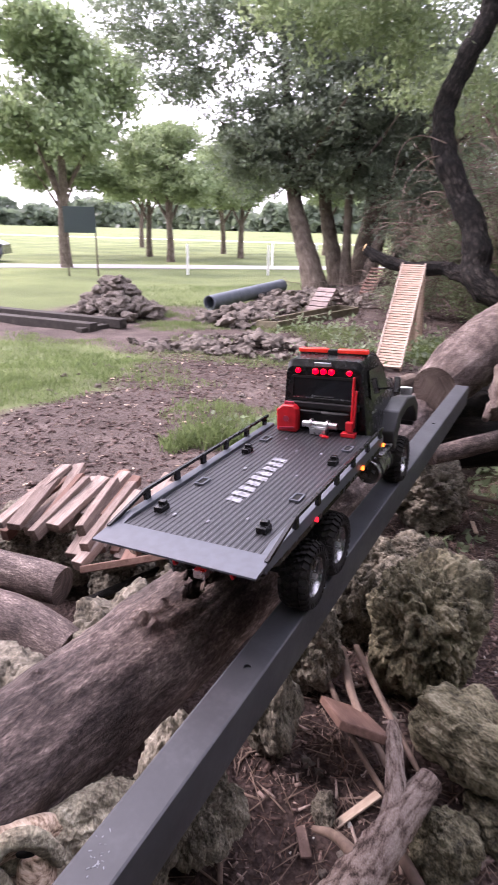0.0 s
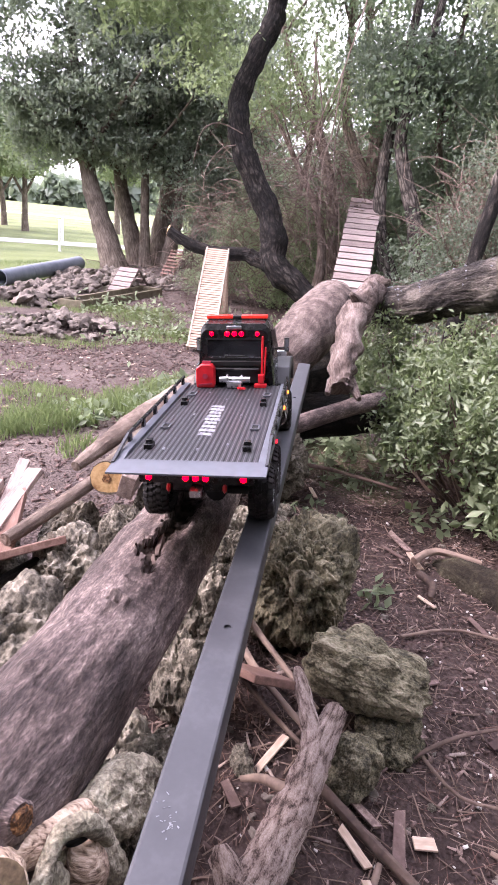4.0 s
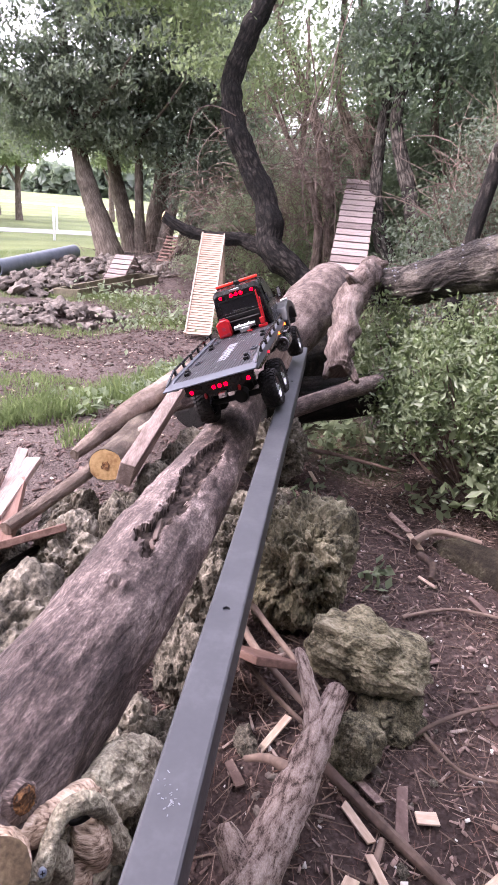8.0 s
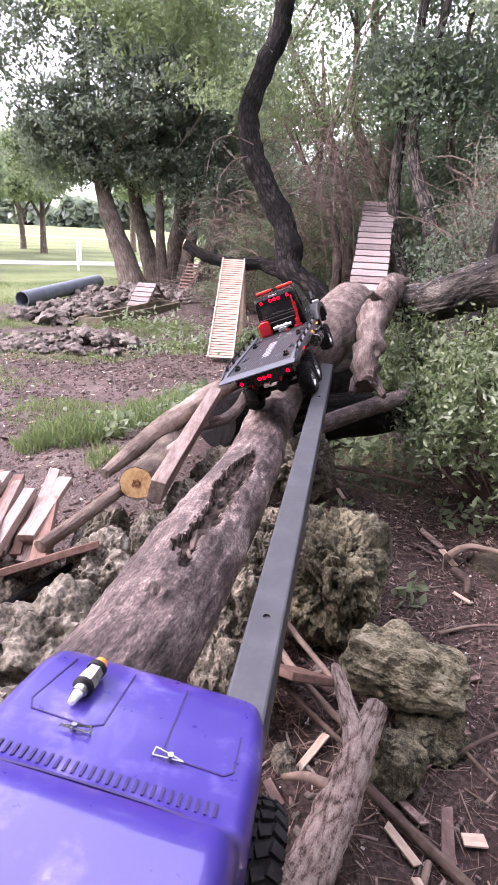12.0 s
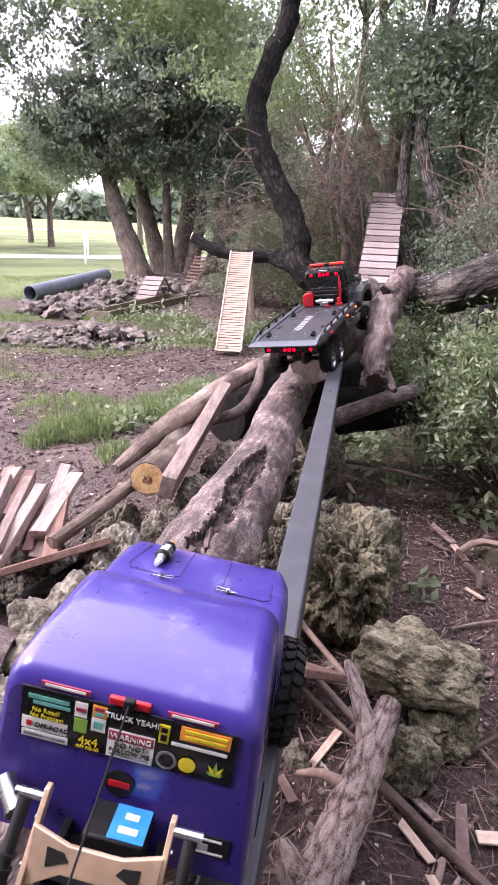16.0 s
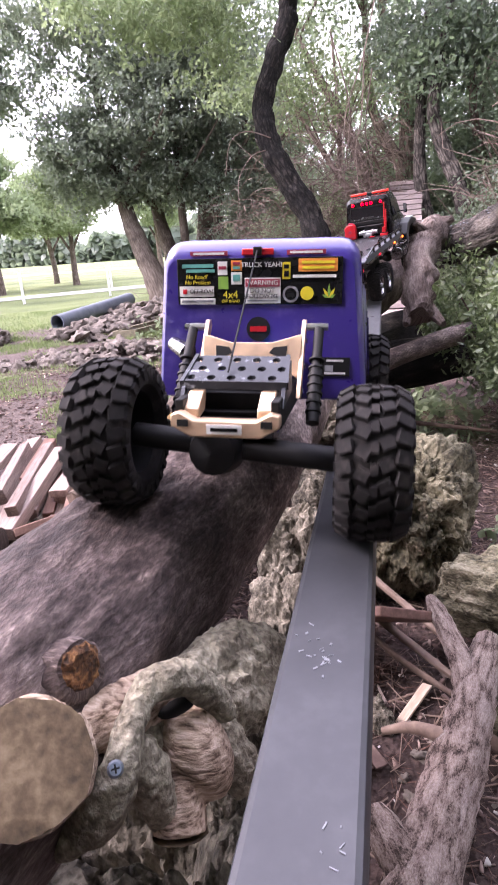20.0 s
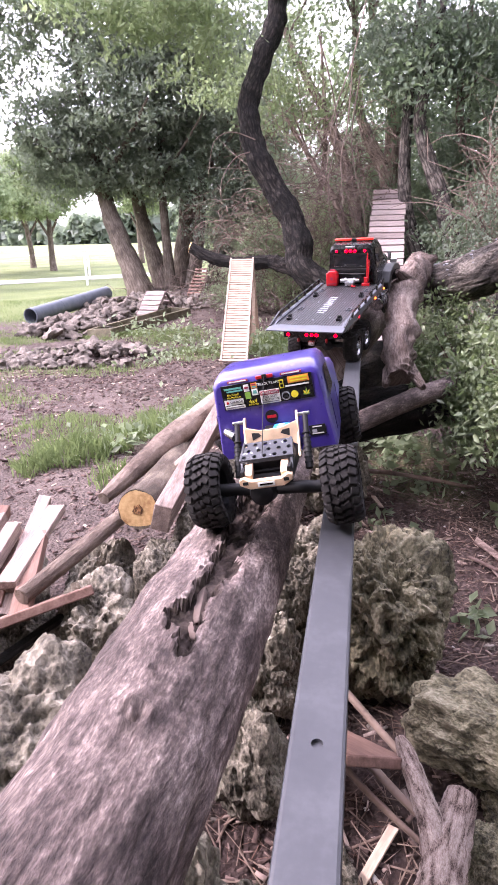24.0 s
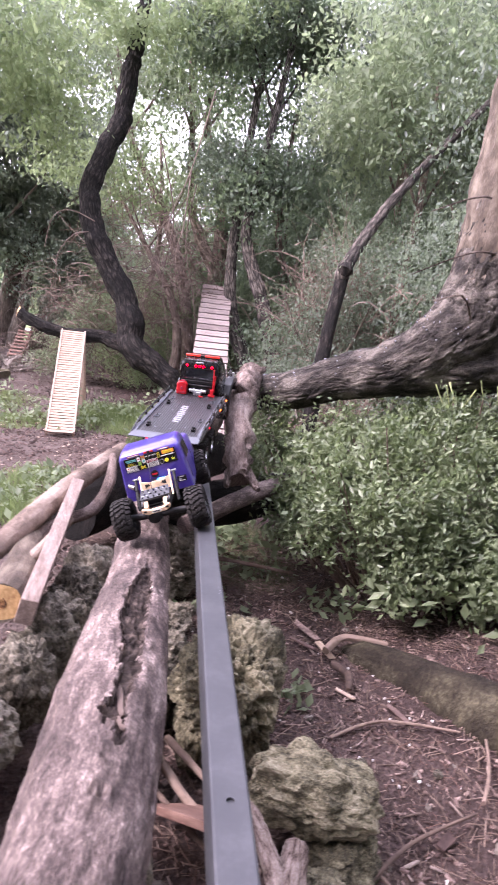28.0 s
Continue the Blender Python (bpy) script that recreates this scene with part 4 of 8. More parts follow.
def words(text, size, mat, parent, m, name="lettering"):
    cu = bpy.data.curves.new(name, "FONT")
    cu.body, cu.size, cu.align_x, cu.align_y, cu.extrude = text, size, "CENTER", "CENTER", 0.0003
    tmp = bpy.data.objects.new("tmp", cu)
    me = bpy.data.meshes.new_from_object(tmp)
    bpy.data.objects.remove(tmp)
    bpy.data.curves.remove(cu)
    me.materials.clear()
    me.materials.append(mat)
    return part(name, me, None, parent, "", m)


def build_hauler():
    car = thing("flatbed_truck", "black radio-controlled flatbed tow truck with six wheels and red lamps", "model truck")
    # chassis
    s = Shape()
    for x in (-0.034, 0.034):
        s.box((x, 0.45, 0.115), (0.012, 0.8, 0.028))
    for y in (0.08, 0.2, 0.33, 0.5, 0.8):
        s.box((0, y, 0.115), (0.07, 0.014, 0.02))
    s.box((0, 0.45, 0.08), (0.06, 0.1, 0.03))
    part("chassis", s, m_black_matt, car, bevel=0.002)
    for y in (0.144, 0.258, 0.72):
        s = Shape()
        s.rod((-0.085, y, 0.057), (0.085, y, 0.057), 0.009)
        s.lathe([(0.0, -0.026), (0.02, -0.02), (0.024, 0), (0.02, 0.02), (0, 0.026)], 14, "Y", (0.012, y, 0.06))
        part("axle", s, m_black_matt, car)
    for x, y in ((-0.055, 0.17), (0.055, 0.17), (-0.055, 0.69), (0.055, 0.69)):
        s = Shape()
        s.rod((x, y, 0.07), (x * 0.8, y + 0.015, 0.125), 0.007)
        part("shock", s, m_black_matt, car)
    wheels(car, 0.0565, 0.048, [(sx * 0.103, y, 0.0) for y in (0.144, 0.258, 0.72) for sx in (1, -1)], 28, m_rim)
    # bed
    bed = part("bed", Shape().box((0, 0.235, -0.012), (0.19, 0.48, 0.014)), m_black_matt, car, "", pose(0, 0, 0.181))
    rib, n = [], 24
    for i in range(n):
        x0, x1 = -0.114 + 0.228 * i / n, -0.114 + 0.228 * (i + 1) / n
        d = (x1 - x0) / 6
        rib += [(x0, 0.0), (x0 + d, 0.0), (x0 + 2 * d, 0.0012), (x1 - 2 * d, 0.0012), (x1 - d, 0.0)]
    rib += [(0.114, 0.0), (0.114, -0.004), (-0.114, -0.004)]
    part("deck", Shape().prism([(a, b) for a, b in rib][::-1], -0.024, 0.5, "Y"), m_deck, bed, "ribbed dark grey deck", angle=20)
    s = Shape()
    s.prism([(-0.06, -0.006), (-0.024, -0.004), (-0.024, 0.0015), (-0.03, 0.0018), (-0.074, -0.003), (-0.074, -0.006)], -0.131, 0.131)
    part("tail_plate", s, m_tail, bed, "smooth blue-grey tail plate")
    for sx in (1, -1):
        s = Shape()
        s.prism([(-0.045, -0.014), (0.5, -0.014), (0.5, 0.006), (0.0, 0.006), (-0.045, -0.003)], sx * 0.114, sx * 0.13)
        part("side_sill", s, m_tail, bed, bevel=0.001)
        s = Shape()
        s.prism([(0.0, -0.026), (0.5, -0.026), (0.5, -0.014), (-0.03, -0.014)], sx * 0.116, sx * 0.128)
        part("sill_skirt", s, m_black, bed, bevel=0.001)
        s = Shape()
        s.bar((sx * 0.129, 0.05, 0.022), (sx * 0.129, 0.497, 0.022), 0.005, 0.005)
        s.bar((sx * 0.129, -0.04, 0.001), (sx * 0.129, 0.051, 0.022), 0.005, 0.005)
        part("side_rail", s, m_black, bed)
        for y in (0.055, 0.14, 0.225, 0.31, 0.395, 0.48):
            part("rail_post", Shape().box((sx * 0.129, y, 0.014), (0.006, 0.012, 0.018)), m_black, bed)
        for y in (0.0366, 0.3205):
            s = Shape()
            s.box((sx * 0.088, y, 0.005), (0.015, 0.022, 0.01)).box((sx * 0.088, y + 0.004, 0.012), (0.012, 0.009, 0.008))
            part("tie_hook", s, m_black, bed, bevel=0.001)
        for y in (0.156, 0.402):
            s = Shape()
            for a, b, w, q in ((0.0, 0.013, 0.016, 0.003), (0.0, -0.013, 0.016, 0.003), (0.0075, 0.0, 0.003, 0.026), (-0.0075, 0.0, 0.003, 0.026)):
                s.box((sx * 0.088 + a, y + b, 0.003), (w, q, 0.003))
            plate = part("tie_plate", s, m_tail, bed)
            part("tie_recess_shade", Shape().box((sx * 0.088, y, 0.0018), (0.013, 0.024, 0.0016)), m_dark, plate)
    for x, y in ((-0.06, 0.03), (0.0, 0.03), (0.05, 0.06), (-0.05, 0.24), (0.05, 0.24), (0.0, 0.36), (-0.05, 0.42), (0.05, 0.36)):
        part("rivet", Shape().box((x, y, 0.0018), (0.004, 0.007, 0.002)), m_grey_mark, bed)
    # a pale slanted mark of plain strokes
    for i in range(9):
        y = 0.104 + 0.0235 * i
        x, w = -0.002 - 0.0009 * i, 0.0145 + 0.0016 * ((i * 5) % 3)
        s = Shape()
        s.add([(x - w, y + 0.005, 0.0018), (x + w, y, 0.0018), (x + w - 0.003, y + 0.0155, 0.0018), (x - w + 0.003, y + 0.0195, 0.0018)], [(0, 1, 2, 3)])
        part("deck_mark", s, m_grey_mark, bed)
    # tail bar and lamps
    s = Shape()
    s.box((0, 0.012, 0.142), (0.204, 0.014, 0.03)).box((0, 0.03, 0.12), (0.09, 0.03, 0.02))
    bar = part("tail_bar", s, m_black, car, bevel=0.002)
    for x in (-0.0837, -0.0177, 0.0, 0.0177, 0.0837):
        lamp(bar, (x, 0.004, 0.1384), 0.0058, m_red_lamp, "tail_lamp")
    for x in (-0.05, 0.05):
        s = Shape()
        s.lathe([(0.006, -0.003), (0.009, 0), (0.006, 0.003), (0.004, 0)], 16, "X", (x, 0.01, 0.118))
        part("tow_ring", s, m_red, car)
    s = Shape()
    s.box((0.0, 0.01, 0.112), (0.02, 0.03, 0.014))
    part("tow_hitch", s, m_silver, car, bevel=0.001)
    # cab
    cab = part("cab", loft([(0.502, 0.098, 0.081, 0.155, 0.318, 0.014), (0.51, 0.1, 0.083, 0.15, 0.332, 0.016), (0.56, 0.1, 0.083, 0.145, 0.337, 0.018), (0.62, 0.1, 0.082, 0.145, 0.334, 0.018), (0.648, 0.1, 0.082, 0.145, 0.316, 0.018), (0.692, 0.098, 0.088, 0.145, 0.25, 0.015), (0.708, 0.095, 0.087, 0.15, 0.24, 0.014)]), m_black, car, angle=35)
    s = Shape()
    for a, b in (((-0.068, 0.297), (0.068, 0.297)), ((-0.074, 0.248), (0.074, 0.248))):
        s.bar((a[0], 0.5005, a[1]), (b[0], 0.5005, b[1]), 0.004, 0.005)
    for x in (-0.071, 0.071):
        s.bar((x, 0.5005, 0.248), (x * 0.96, 0.5005, 0.297), 0.004, 0.005, (0, 1, 0))
    part("window_frame", s, m_black_matt, cab)
    part("rear_window", Shape().box((0, 0.501, 0.272), (0.138, 0.003, 0.048)), m_glass, cab, bevel=0.001)
    part("window_bar", Shape().box((0.0, 0.4995, 0.2525), (0.136, 0.003, 0.002)).box((0.0, 0.4995, 0.257), (0.05, 0.002, 0.003)), m_rim, cab)
    s = Shape()
    s.box((0, 0.495, 0.238), (0.16, 0.012, 0.012)).box((0, 0.494, 0.212), (0.15, 0.006, 0.044))
    for x in (-0.03, 0.03):
        s.rod((x - 0.03, 0.489, 0.224), (x + 0.03, 0.489, 0.224), 0.004)
    part("rear_shelf", s, m_black_matt, cab, bevel=0.002)
    part("name_plate", Shape().box((0.0, 0.4998, 0.3245), (0.036, 0.006, 0.008)), m_plate, cab, bevel=0.001)
    for x in (-0.0562, -0.0175, 0.0, 0.0175, 0.0562):
        lamp(cab, (x, 0.5005, 0.3093), 0.0062 if abs(x) < 0.03 else 0.0055, m_red_lamp, "roof_lamp")
    for sx in (1, -1):
        s = Shape()
        s.add([(sx * 0.096, 0.53, 0.245), (sx * 0.096, 0.655, 0.245), (sx * 0.0885, 0.632, 0.306), (sx * 0.0885, 0.53, 0.311)], [(0, 1, 2, 3) if sx > 0 else (3, 2, 1, 0)])
        part("side_window", s, m_glass, cab)
        s = Shape()
        s.bar((sx * 0.09, 0.655, 0.246), (sx * 0.116, 0.648, 0.25), 0.003, 0.004)
        s.box((sx * 0.119, 0.646, 0.258), (0.013, 0.008, 0.036))
        mirror = part("mirror", s, m_black, cab, bevel=0.002)
        part("mirror_glass", Shape().box((sx * 0.119, 0.6415, 0.258), (0.01, 0.001, 0.03)), m_silver, mirror)
        s = Shape()
        s.bar((sx * 0.1, 0.525, 0.225), (sx * 0.1, 0.545, 0.225), 0.003, 0.005)
        part("door_handle", s, m_silver, cab)
        s = Shape()
        s.prism([(0.62, 0.12), (0.636, 0.15), (0.662, 0.176), (0.72, 0.186), (0.775, 0.178), (0.805, 0.15), (0.815, 0.125), (0.83, 0.125), (0.83, 0.17), (0.795, 0.198), (0.715, 0.212), (0.635, 0.2), (0.6, 0.16), (0.6, 0.12)], sx * 0.088, sx * 0.129)
        part("fender", s, m_rim_black, car, bevel=0.004)
        s = Shape()
        s.rod((sx * 0.102, 0.5, 0.1), (sx * 0.102, 0.6, 0.1), 0.026, seg=20)
        tank = part("side_tank", s, m_rim, car, "dull chrome side tank", bevel=0.003)
        for y in (0.515, 0.585):
            part("tank_strap", Shape().rod((sx * 0.102, y - 0.003, 0.1), (sx * 0.102, y + 0.003, 0.1), 0.0272, seg=20), m_black_matt, tank)
        part("side_step", Shape().box((sx * 0.117, 0.56, 0.135), (0.018, 0.09, 0.006)), m_rim, car, bevel=0.001)
        for y, mat in ((0.13, m_red_lens), (0.36, m_amber), (0.5, m_amber)):
            lamp(car, (sx * 0.13, y, 0.166), 0.0042, mat, "side_lamp", "X")
        s = Shape()
        s.box((sx * 0.09, 0.862, 0.19), (0.03, 0.01, 0.024))
        part("headlamp", s, m_silver, car, bevel=0.003)
    part("hood", loft([(0.703, 0.08, 0.072, 0.15, 0.24, 0.014), (0.77, 0.078, 0.068, 0.15, 0.236, 0.014), (0.85, 0.072, 0.062, 0.15, 0.226, 0.014), (0.862, 0.07, 0.06, 0.155, 0.214, 0.01)]), m_black, car)
    part("front_bumper", Shape().box((0, 0.88, 0.115), (0.22, 0.03, 0.035)), m_black_matt, car, bevel=0.005)
    s = Shape()
    s.box((0, 0.562, 0.3375), (0.15, 0.012, 0.004)).box((0, 0.562, 0.3415), (0.02, 0.014, 0.007))
    beacon = part("light_bar", s, m_black_matt, car, bevel=0.001)
    for sx in (1, -1):
        part("beacon", Shape().box((sx * 0.044, 0.562, 0.3425), (0.066, 0.014, 0.009)), m_beacon, beacon, "orange-red beacon lens", bevel=0.002)
    # load gear in front of the cab wall
    s = Shape()
    s.prism([(-0.092, 0.1825), (-0.048, 0.1825), (-0.046, 0.192), (-0.046, 0.232), (-0.054, 0.241), (-0.078, 0.241), (-0.092, 0.23)], 0.464, 0.486, "Y")
    can = part("fuel_can", s, m_red, car, "red plastic jerry can", bevel=0.003)
    s = Shape()
    s.lathe([(0.0, -0.002), (0.007, -0.002), (0.007, 0.0)], 6, "Y", (-0.069, 0.4635, 0.212))
    part("can_cap", s, m_maroon, can)
    part("can_rib", Shape().bar((-0.086, 0.4635, 0.19), (-0.052, 0.4635, 0.194), 0.002, 0.004), m_maroon, can)
    part("can_handle", Shape().bar((-0.076, 0.475, 0.243), (-0.056, 0.475, 0.243), 0.006, 0.008), m_maroon, can)
    s = Shape()
    s.bar((0.067, 0.484, 0.186), (0.0712, 0.488, 0.305), 0.005, 0.005, (0, 1, 0))
    s.bar((0.074, 0.48, 0.2), (0.079, 0.48, 0.28), 0.004, 0.004, (0, 1, 0))
    s.box((0.065, 0.476, 0.187), (0.03, 0.014, 0.009)).box((0.067, 0.474, 0.205), (0.014, 0.012, 0.02))
    part("lifting_jack", s, m_red, car, "red farm jack", bevel=0.001)
    s = Shape()
    s.rod((-0.035, 0.475, 0.202), (0.04, 0.475, 0.202), 0.0075)
    s.lathe([(0.012, -0.002), (0.012, 0.002), (0.0, 0.002)], 16, "X", (-0.016, 0.475, 0.202)).lathe([(0.012, -0.002), (0.012, 0.002), (0, 0.002)], 16, "X", (0.02, 0.475, 0.202))
    s.box((0.002, 0.466, 0.191), (0.034, 0.01, 0.012))
    part("winch", s, m_silver, car, "bright metal winch")
    s = Shape()
    s.bar((0.012, 0.455, 0.186), (0.032, 0.445, 0.187), 0.005, 0.004)
    s.bar((0.02, 0.45, 0.187), (0.022, 0.44, 0.187), 0.004, 0.004)
    part("winch_hook", s, m_red, car)
    return car


def build_crawler():
    car = thing("crawler_truck", "purple radio-controlled crawler truck with gold bumper and big knobbly tyres", "model truck")
    wheels(car, 0.06, 0.054, [(0.107, 0.0, -0.007), (-0.1, 0.0, 0.011), (0.105, 0.37, 0.0), (-0.105, 0.37, 0.0)], 25, m_rim_black)
    shell = part("body_shell", loft([(0.119, 0.0997, 0.0875, 0.08, 0.21, 0.01), (0.121, 0.1024, 0.091, 0.078, 0.2185, 0.014), (0.131, 0.104, 0.093, 0.078, 0.2275, 0.018), (0.17, 0.105, 0.093, 0.078, 0.2315, 0.018), (0.205, 0.105, 0.092, 0.08, 0.2325, 0.018), (0.238, 0.105, 0.0915, 0.08, 0.2315, 0.017), (0.258, 0.105, 0.0915, 0.08, 0.2285, 0.016), (0.267, 0.105, 0.0925, 0.09, 0.2195, 0.014), (0.288, 0.105, 0.096, 0.1, 0.1945, 0.012), (0.297, 0.1065, 0.099, 0.12, 0.192, 0.012), (0.36, 0.1065, 0.1, 0.125, 0.188, 0.013), (0.4, 0.1045, 0.098, 0.12, 0.1845, 0.013), (0.42, 0.101, 0.093, 0.115, 0.182, 0.012), (0.43, 0.097, 0.087, 0.11, 0.176, 0.011), (0.436, 0.092, 0.078, 0.11, 0.164, 0.01)]), m_purple, car, "dusty purple pick-up cab shell", pose(-0.002, 0, 0), angle=50)

    def hood(x, y, lift=0.0):
        return x, y, 0.1923 - 0.078 * (y - 0.297) + lift

    # windscreen, side glass
    s = Shape()
    s.add([(-0.0815, 0.2685, 0.2172), (0.0815, 0.2685, 0.2172), (0.0857, 0.2875, 0.1958), (-0.0857, 0.2875, 0.1958)], [(0, 1, 2, 3)])
    part("windscreen", s, m_glass, shell)
    for sx in (1, -1):
        s = Shape()
        s.add([(sx * 0.1012, 0.155, 0.158), (sx * 0.1012, 0.256, 0.158), (sx * 0.0962, 0.232, 0.205), (sx * 0.0962, 0.155, 0.209)], [(0, 1, 2, 3) if sx > 0 else (3, 2, 1, 0)])
        part("side_window", s, m_glass, shell)
        for y in (0.275, 0.145):
            part("door_gap", Shape().bar((sx * 0.1055, y, 0.1), (sx * 0.103, y - 0.002, 0.155), 0.001, 0.002, (0, 1, 0)), m_purple_line, shell)
    for line in (((-0.069, 0.412), (-0.078, 0.352), (-0.073, 0.342), (-0.029, 0.34), (-0.019, 0.346), (-0.017, 0.412)), ((0.029, 0.412), (0.029, 0.342), (0.034, 0.334), (0.075, 0.332), (0.081, 0.338), (0.081, 0.375))):
        s = Shape()
        for a, b in zip(line, line[1:]):
            s.bar(hood(*a, 0.0002), hood(*b, 0.0002), 0.0013, 0.0016)
        part("hood_gap", s, m_purple_line, shell)
    s = Shape()
    for k in range(10):
        a, b = [(-0.086 + 0.0172 * (k + d), 0.2655 - 0.004 * ((k + d) / 5 - 1) ** 2, 0.2222 + 0.002 * ((k + d) / 5 - 1) ** 2 - 0.004 * ((k + d) / 5 - 1) ** 4) for d in (0, 1)]
        s.bar(a, b, 0.0016, 0.002)
    part("roof_edge", s, m_purple_line, shell)
    vents = Shape()
    for k in range(26):
        x = -0.075 + 0.006 * k
        vents.bar(hood(x, 0.296, 0.0004), hood(x, 0.307, 0.0004), 0.002, 0.001)
    part("cowl_vent", vents, m_purple_line, shell)
    for x, turn in ((-0.036, 8), (0.036, 174)):
        clip = Shape()
        clip.rod((0, 0, -0.004), (0, 0, 0.006), 0.0022, seg=10)
        for d in (-1, 1):
            clip.rod((-0.01, 0, 0.0035), (0.004, 0.0022 * d, 0.0035), 0.0008, seg=6)
            clip.rod((0.004, 0.0022 * d, 0.0035), (0.012, 0.0034 * d, 0.0035), 0.0008, seg=6)
        clip.rod((0.012, -0.0034, 0.0035), (0.012, 0.0034, 0.0035), 0.0008, seg=6)
        part("body_clip", clip, m_rim, shell, "", Matrix.Translation(hood(x, 0.332)) @ pose(0, 0, 0, -6, 0, turn))
    # spark plug ornament, its orange tip forward
    axis = Matrix.Translation((-0.046, 0.3785, 0.1945)) @ pose(0, 0, 0, 1, 0, -4)
    plug = part("hood_ornament", Shape().lathe([(0.0, -0.006), (0.0088, -0.006), (0.0088, 0.003), (0.0072, 0.004), (0.0072, 0.012), (0.0, 0.012)], 6, "Y"), m_silver, shell, "model spark plug with an orange tip", axis)
    part("plug_collar", Shape().lathe([(0.0, -0.011), (0.0066, -0.011), (0.0085, -0.009), (0.0085, -0.006), (0.0, -0.006)], 18, "Y"), m_black_matt, plug)
    part("plug_ring", Shape().lathe([(0.0, 0.012), (0.0078, 0.012), (0.008, 0.0165), (0.0, 0.0165)], 18, "Y"), m_black_matt, plug)
    part("plug_body", Shape().lathe([(0.0, -0.016), (0.0052, -0.016), (0.006, -0.013), (0.006, -0.011), (0.0, -0.011)], 18, "Y"), m_rim, plug)
    part("plug_stem", Shape().lathe([(0.0, -0.027), (0.0028, -0.0265), (0.0042, -0.016), (0.0, -0.016)], 14, "Y"), m_ivory, plug, "white ceramic end")
    part("plug_tip", Shape().lathe([(0.0, 0.0165), (0.0066, 0.0165), (0.0055, 0.023), (0.0025, 0.0265), (0.0, 0.027)], 16, "Y"), m_orange, plug, "orange tip")
    # rear window with stickers, upright at the shell's back
    back = 0.1182
    pane = part("rear_window", Shape().box((0, back, 0.19), (0.157, 0.0012, 0.0424)), m_black, shell, "black rear window covered in stickers", bevel=0.0004)

    def at(px_, py_):
        return (px_ - 487.0) / 425.0 * 0.157, 0.2112 - (py_ - 80.0) / 118.0 * 0.0424

    def label_(x0, y0, x1, y1, mat, lift=0.0, name="sticker"):
        (a, b), (c, d) = at(x0, y0), at(x1, y1)
        return part(name, sheet(((a + c) / 2, (b + d) / 2), abs(c - a), abs(d - b), back - 0.0012 - lift, 0.0005), mat, shell)

    for box_, mat in (((280, 150, 372, 177), m_ivory), ((281, 181, 375, 197), m_ivory), ((383, 88, 408, 122), m_ivory), ((384, 126, 410, 158), m_green_print), ((418, 86, 446, 112), m_orange),
                      ((418, 115, 446, 146), m_ivory), ((453, 130, 545, 195), m_ivory), ((550, 92, 570, 134), m_yellow), ((590, 84, 687, 116), m_orange)):
        label_(*box_, mat)
    for box_, mat in (((290, 94, 372, 103), m_teal), ((300, 107, 375, 115), m_teal), ((576, 124, 684, 131), m_ivory), ((455, 133, 543, 153), m_maroon), ((386, 100, 405, 108), m_maroon),
                      ((423, 90, 441, 97), m_maroon), ((423, 101, 441, 108), m_teal), ((423, 122, 441, 138), m_teal), ((554, 98, 566, 108), m_black), ((554, 114, 566, 128), m_black), ((598, 90, 680, 97), m_yellow), ((600, 103, 678, 110), m_yellow), ((460, 186, 538, 190), m_grey_mark), ((286, 186, 370, 192), m_grey_mark), ((290, 158, 300, 170), m_red)):
        label_(*box_, mat, 0.0005, "print_bar")
    face = Matrix.Rotation(radians(90), 4, "X")

    def say(text, x, y, size, mat):
        a, b = at(x, y)
        words(text, size, mat, shell, Matrix.Translation((a, back - 0.0022, b)) @ face)

    say("TRUCK YEAH!", 497, 98, 0.0062, m_ivory)
    say("No Road?", 328, 127, 0.0052, m_yellow)
    say("No Problem", 330, 141, 0.005, m_yellow)
    say("OFF-ROAD", 342, 164, 0.0052, m_black)
    say("4x4", 416, 173, 0.0098, m_yellow)
    say("OFF ROAD", 416, 189, 0.0036, m_yellow)
    say("WARNING", 499, 143, 0.0062, m_ivory)
    say("DO NOT", 499, 163, 0.0058, m_black)
    say("FOLLOW ME", 499, 177, 0.0053, m_black)
    for cx, cy, mat, r in ((571, 172, m_grey_mark, 0.0076), (571, 172, m_black, 0.0055), (612, 170, m_yellow, 0.0062)):
        a, b = at(cx, cy)
        s = Shape()
        k = 0.0012 + (0.0075 - r) * 0.1 + (0.0004 if mat is m_yellow else 0)
        s.lathe([(0.0, back - k - 0.0004), (r, back - k - 0.0004), (r, back - k)], 20, "Y", (a, 0, b))
        part("round_sticker", s, mat, shell)
    a, b = at(667, 182)
    for i, ln in enumerate((0.007, 0.0105, 0.013, 0.0105, 0.007)):
        q = radians(-64 + 32 * i)
        dx, dz = math.sin(q), math.cos(q)
        s = Shape()
        s.add([(a, back - 0.0016, b), (a + dx * ln * 0.5 + dz * 0.0015, back - 0.0016, b + dz * ln * 0.5 - dx * 0.0015), (a + dx * ln, back - 0.0016, b + dz * ln), (a + dx * ln * 0.5 - dz * 0.0015, back - 0.0016, b + dz * ln * 0.5 + dx * 0.0015)], [(0, 1, 2, 3)])
        part("leaf_sticker", s, m_yellow if i in (1, 3) else m_green_print, shell)
    for x in (-0.047, 0.045):
        tag = part("name_strip", sheet((x, 0.2155), 0.036, 0.0042, 0.1186, 0.0012), m_maroon, shell)
        part("print_bar", sheet((x, 0.2155), 0.03, 0.002, 0.1178, 0.0005), m_ivory, tag)
    s = Shape()
    s.box((0.0, 0.1182, 0.2165), (0.03, 0.004, 0.006))
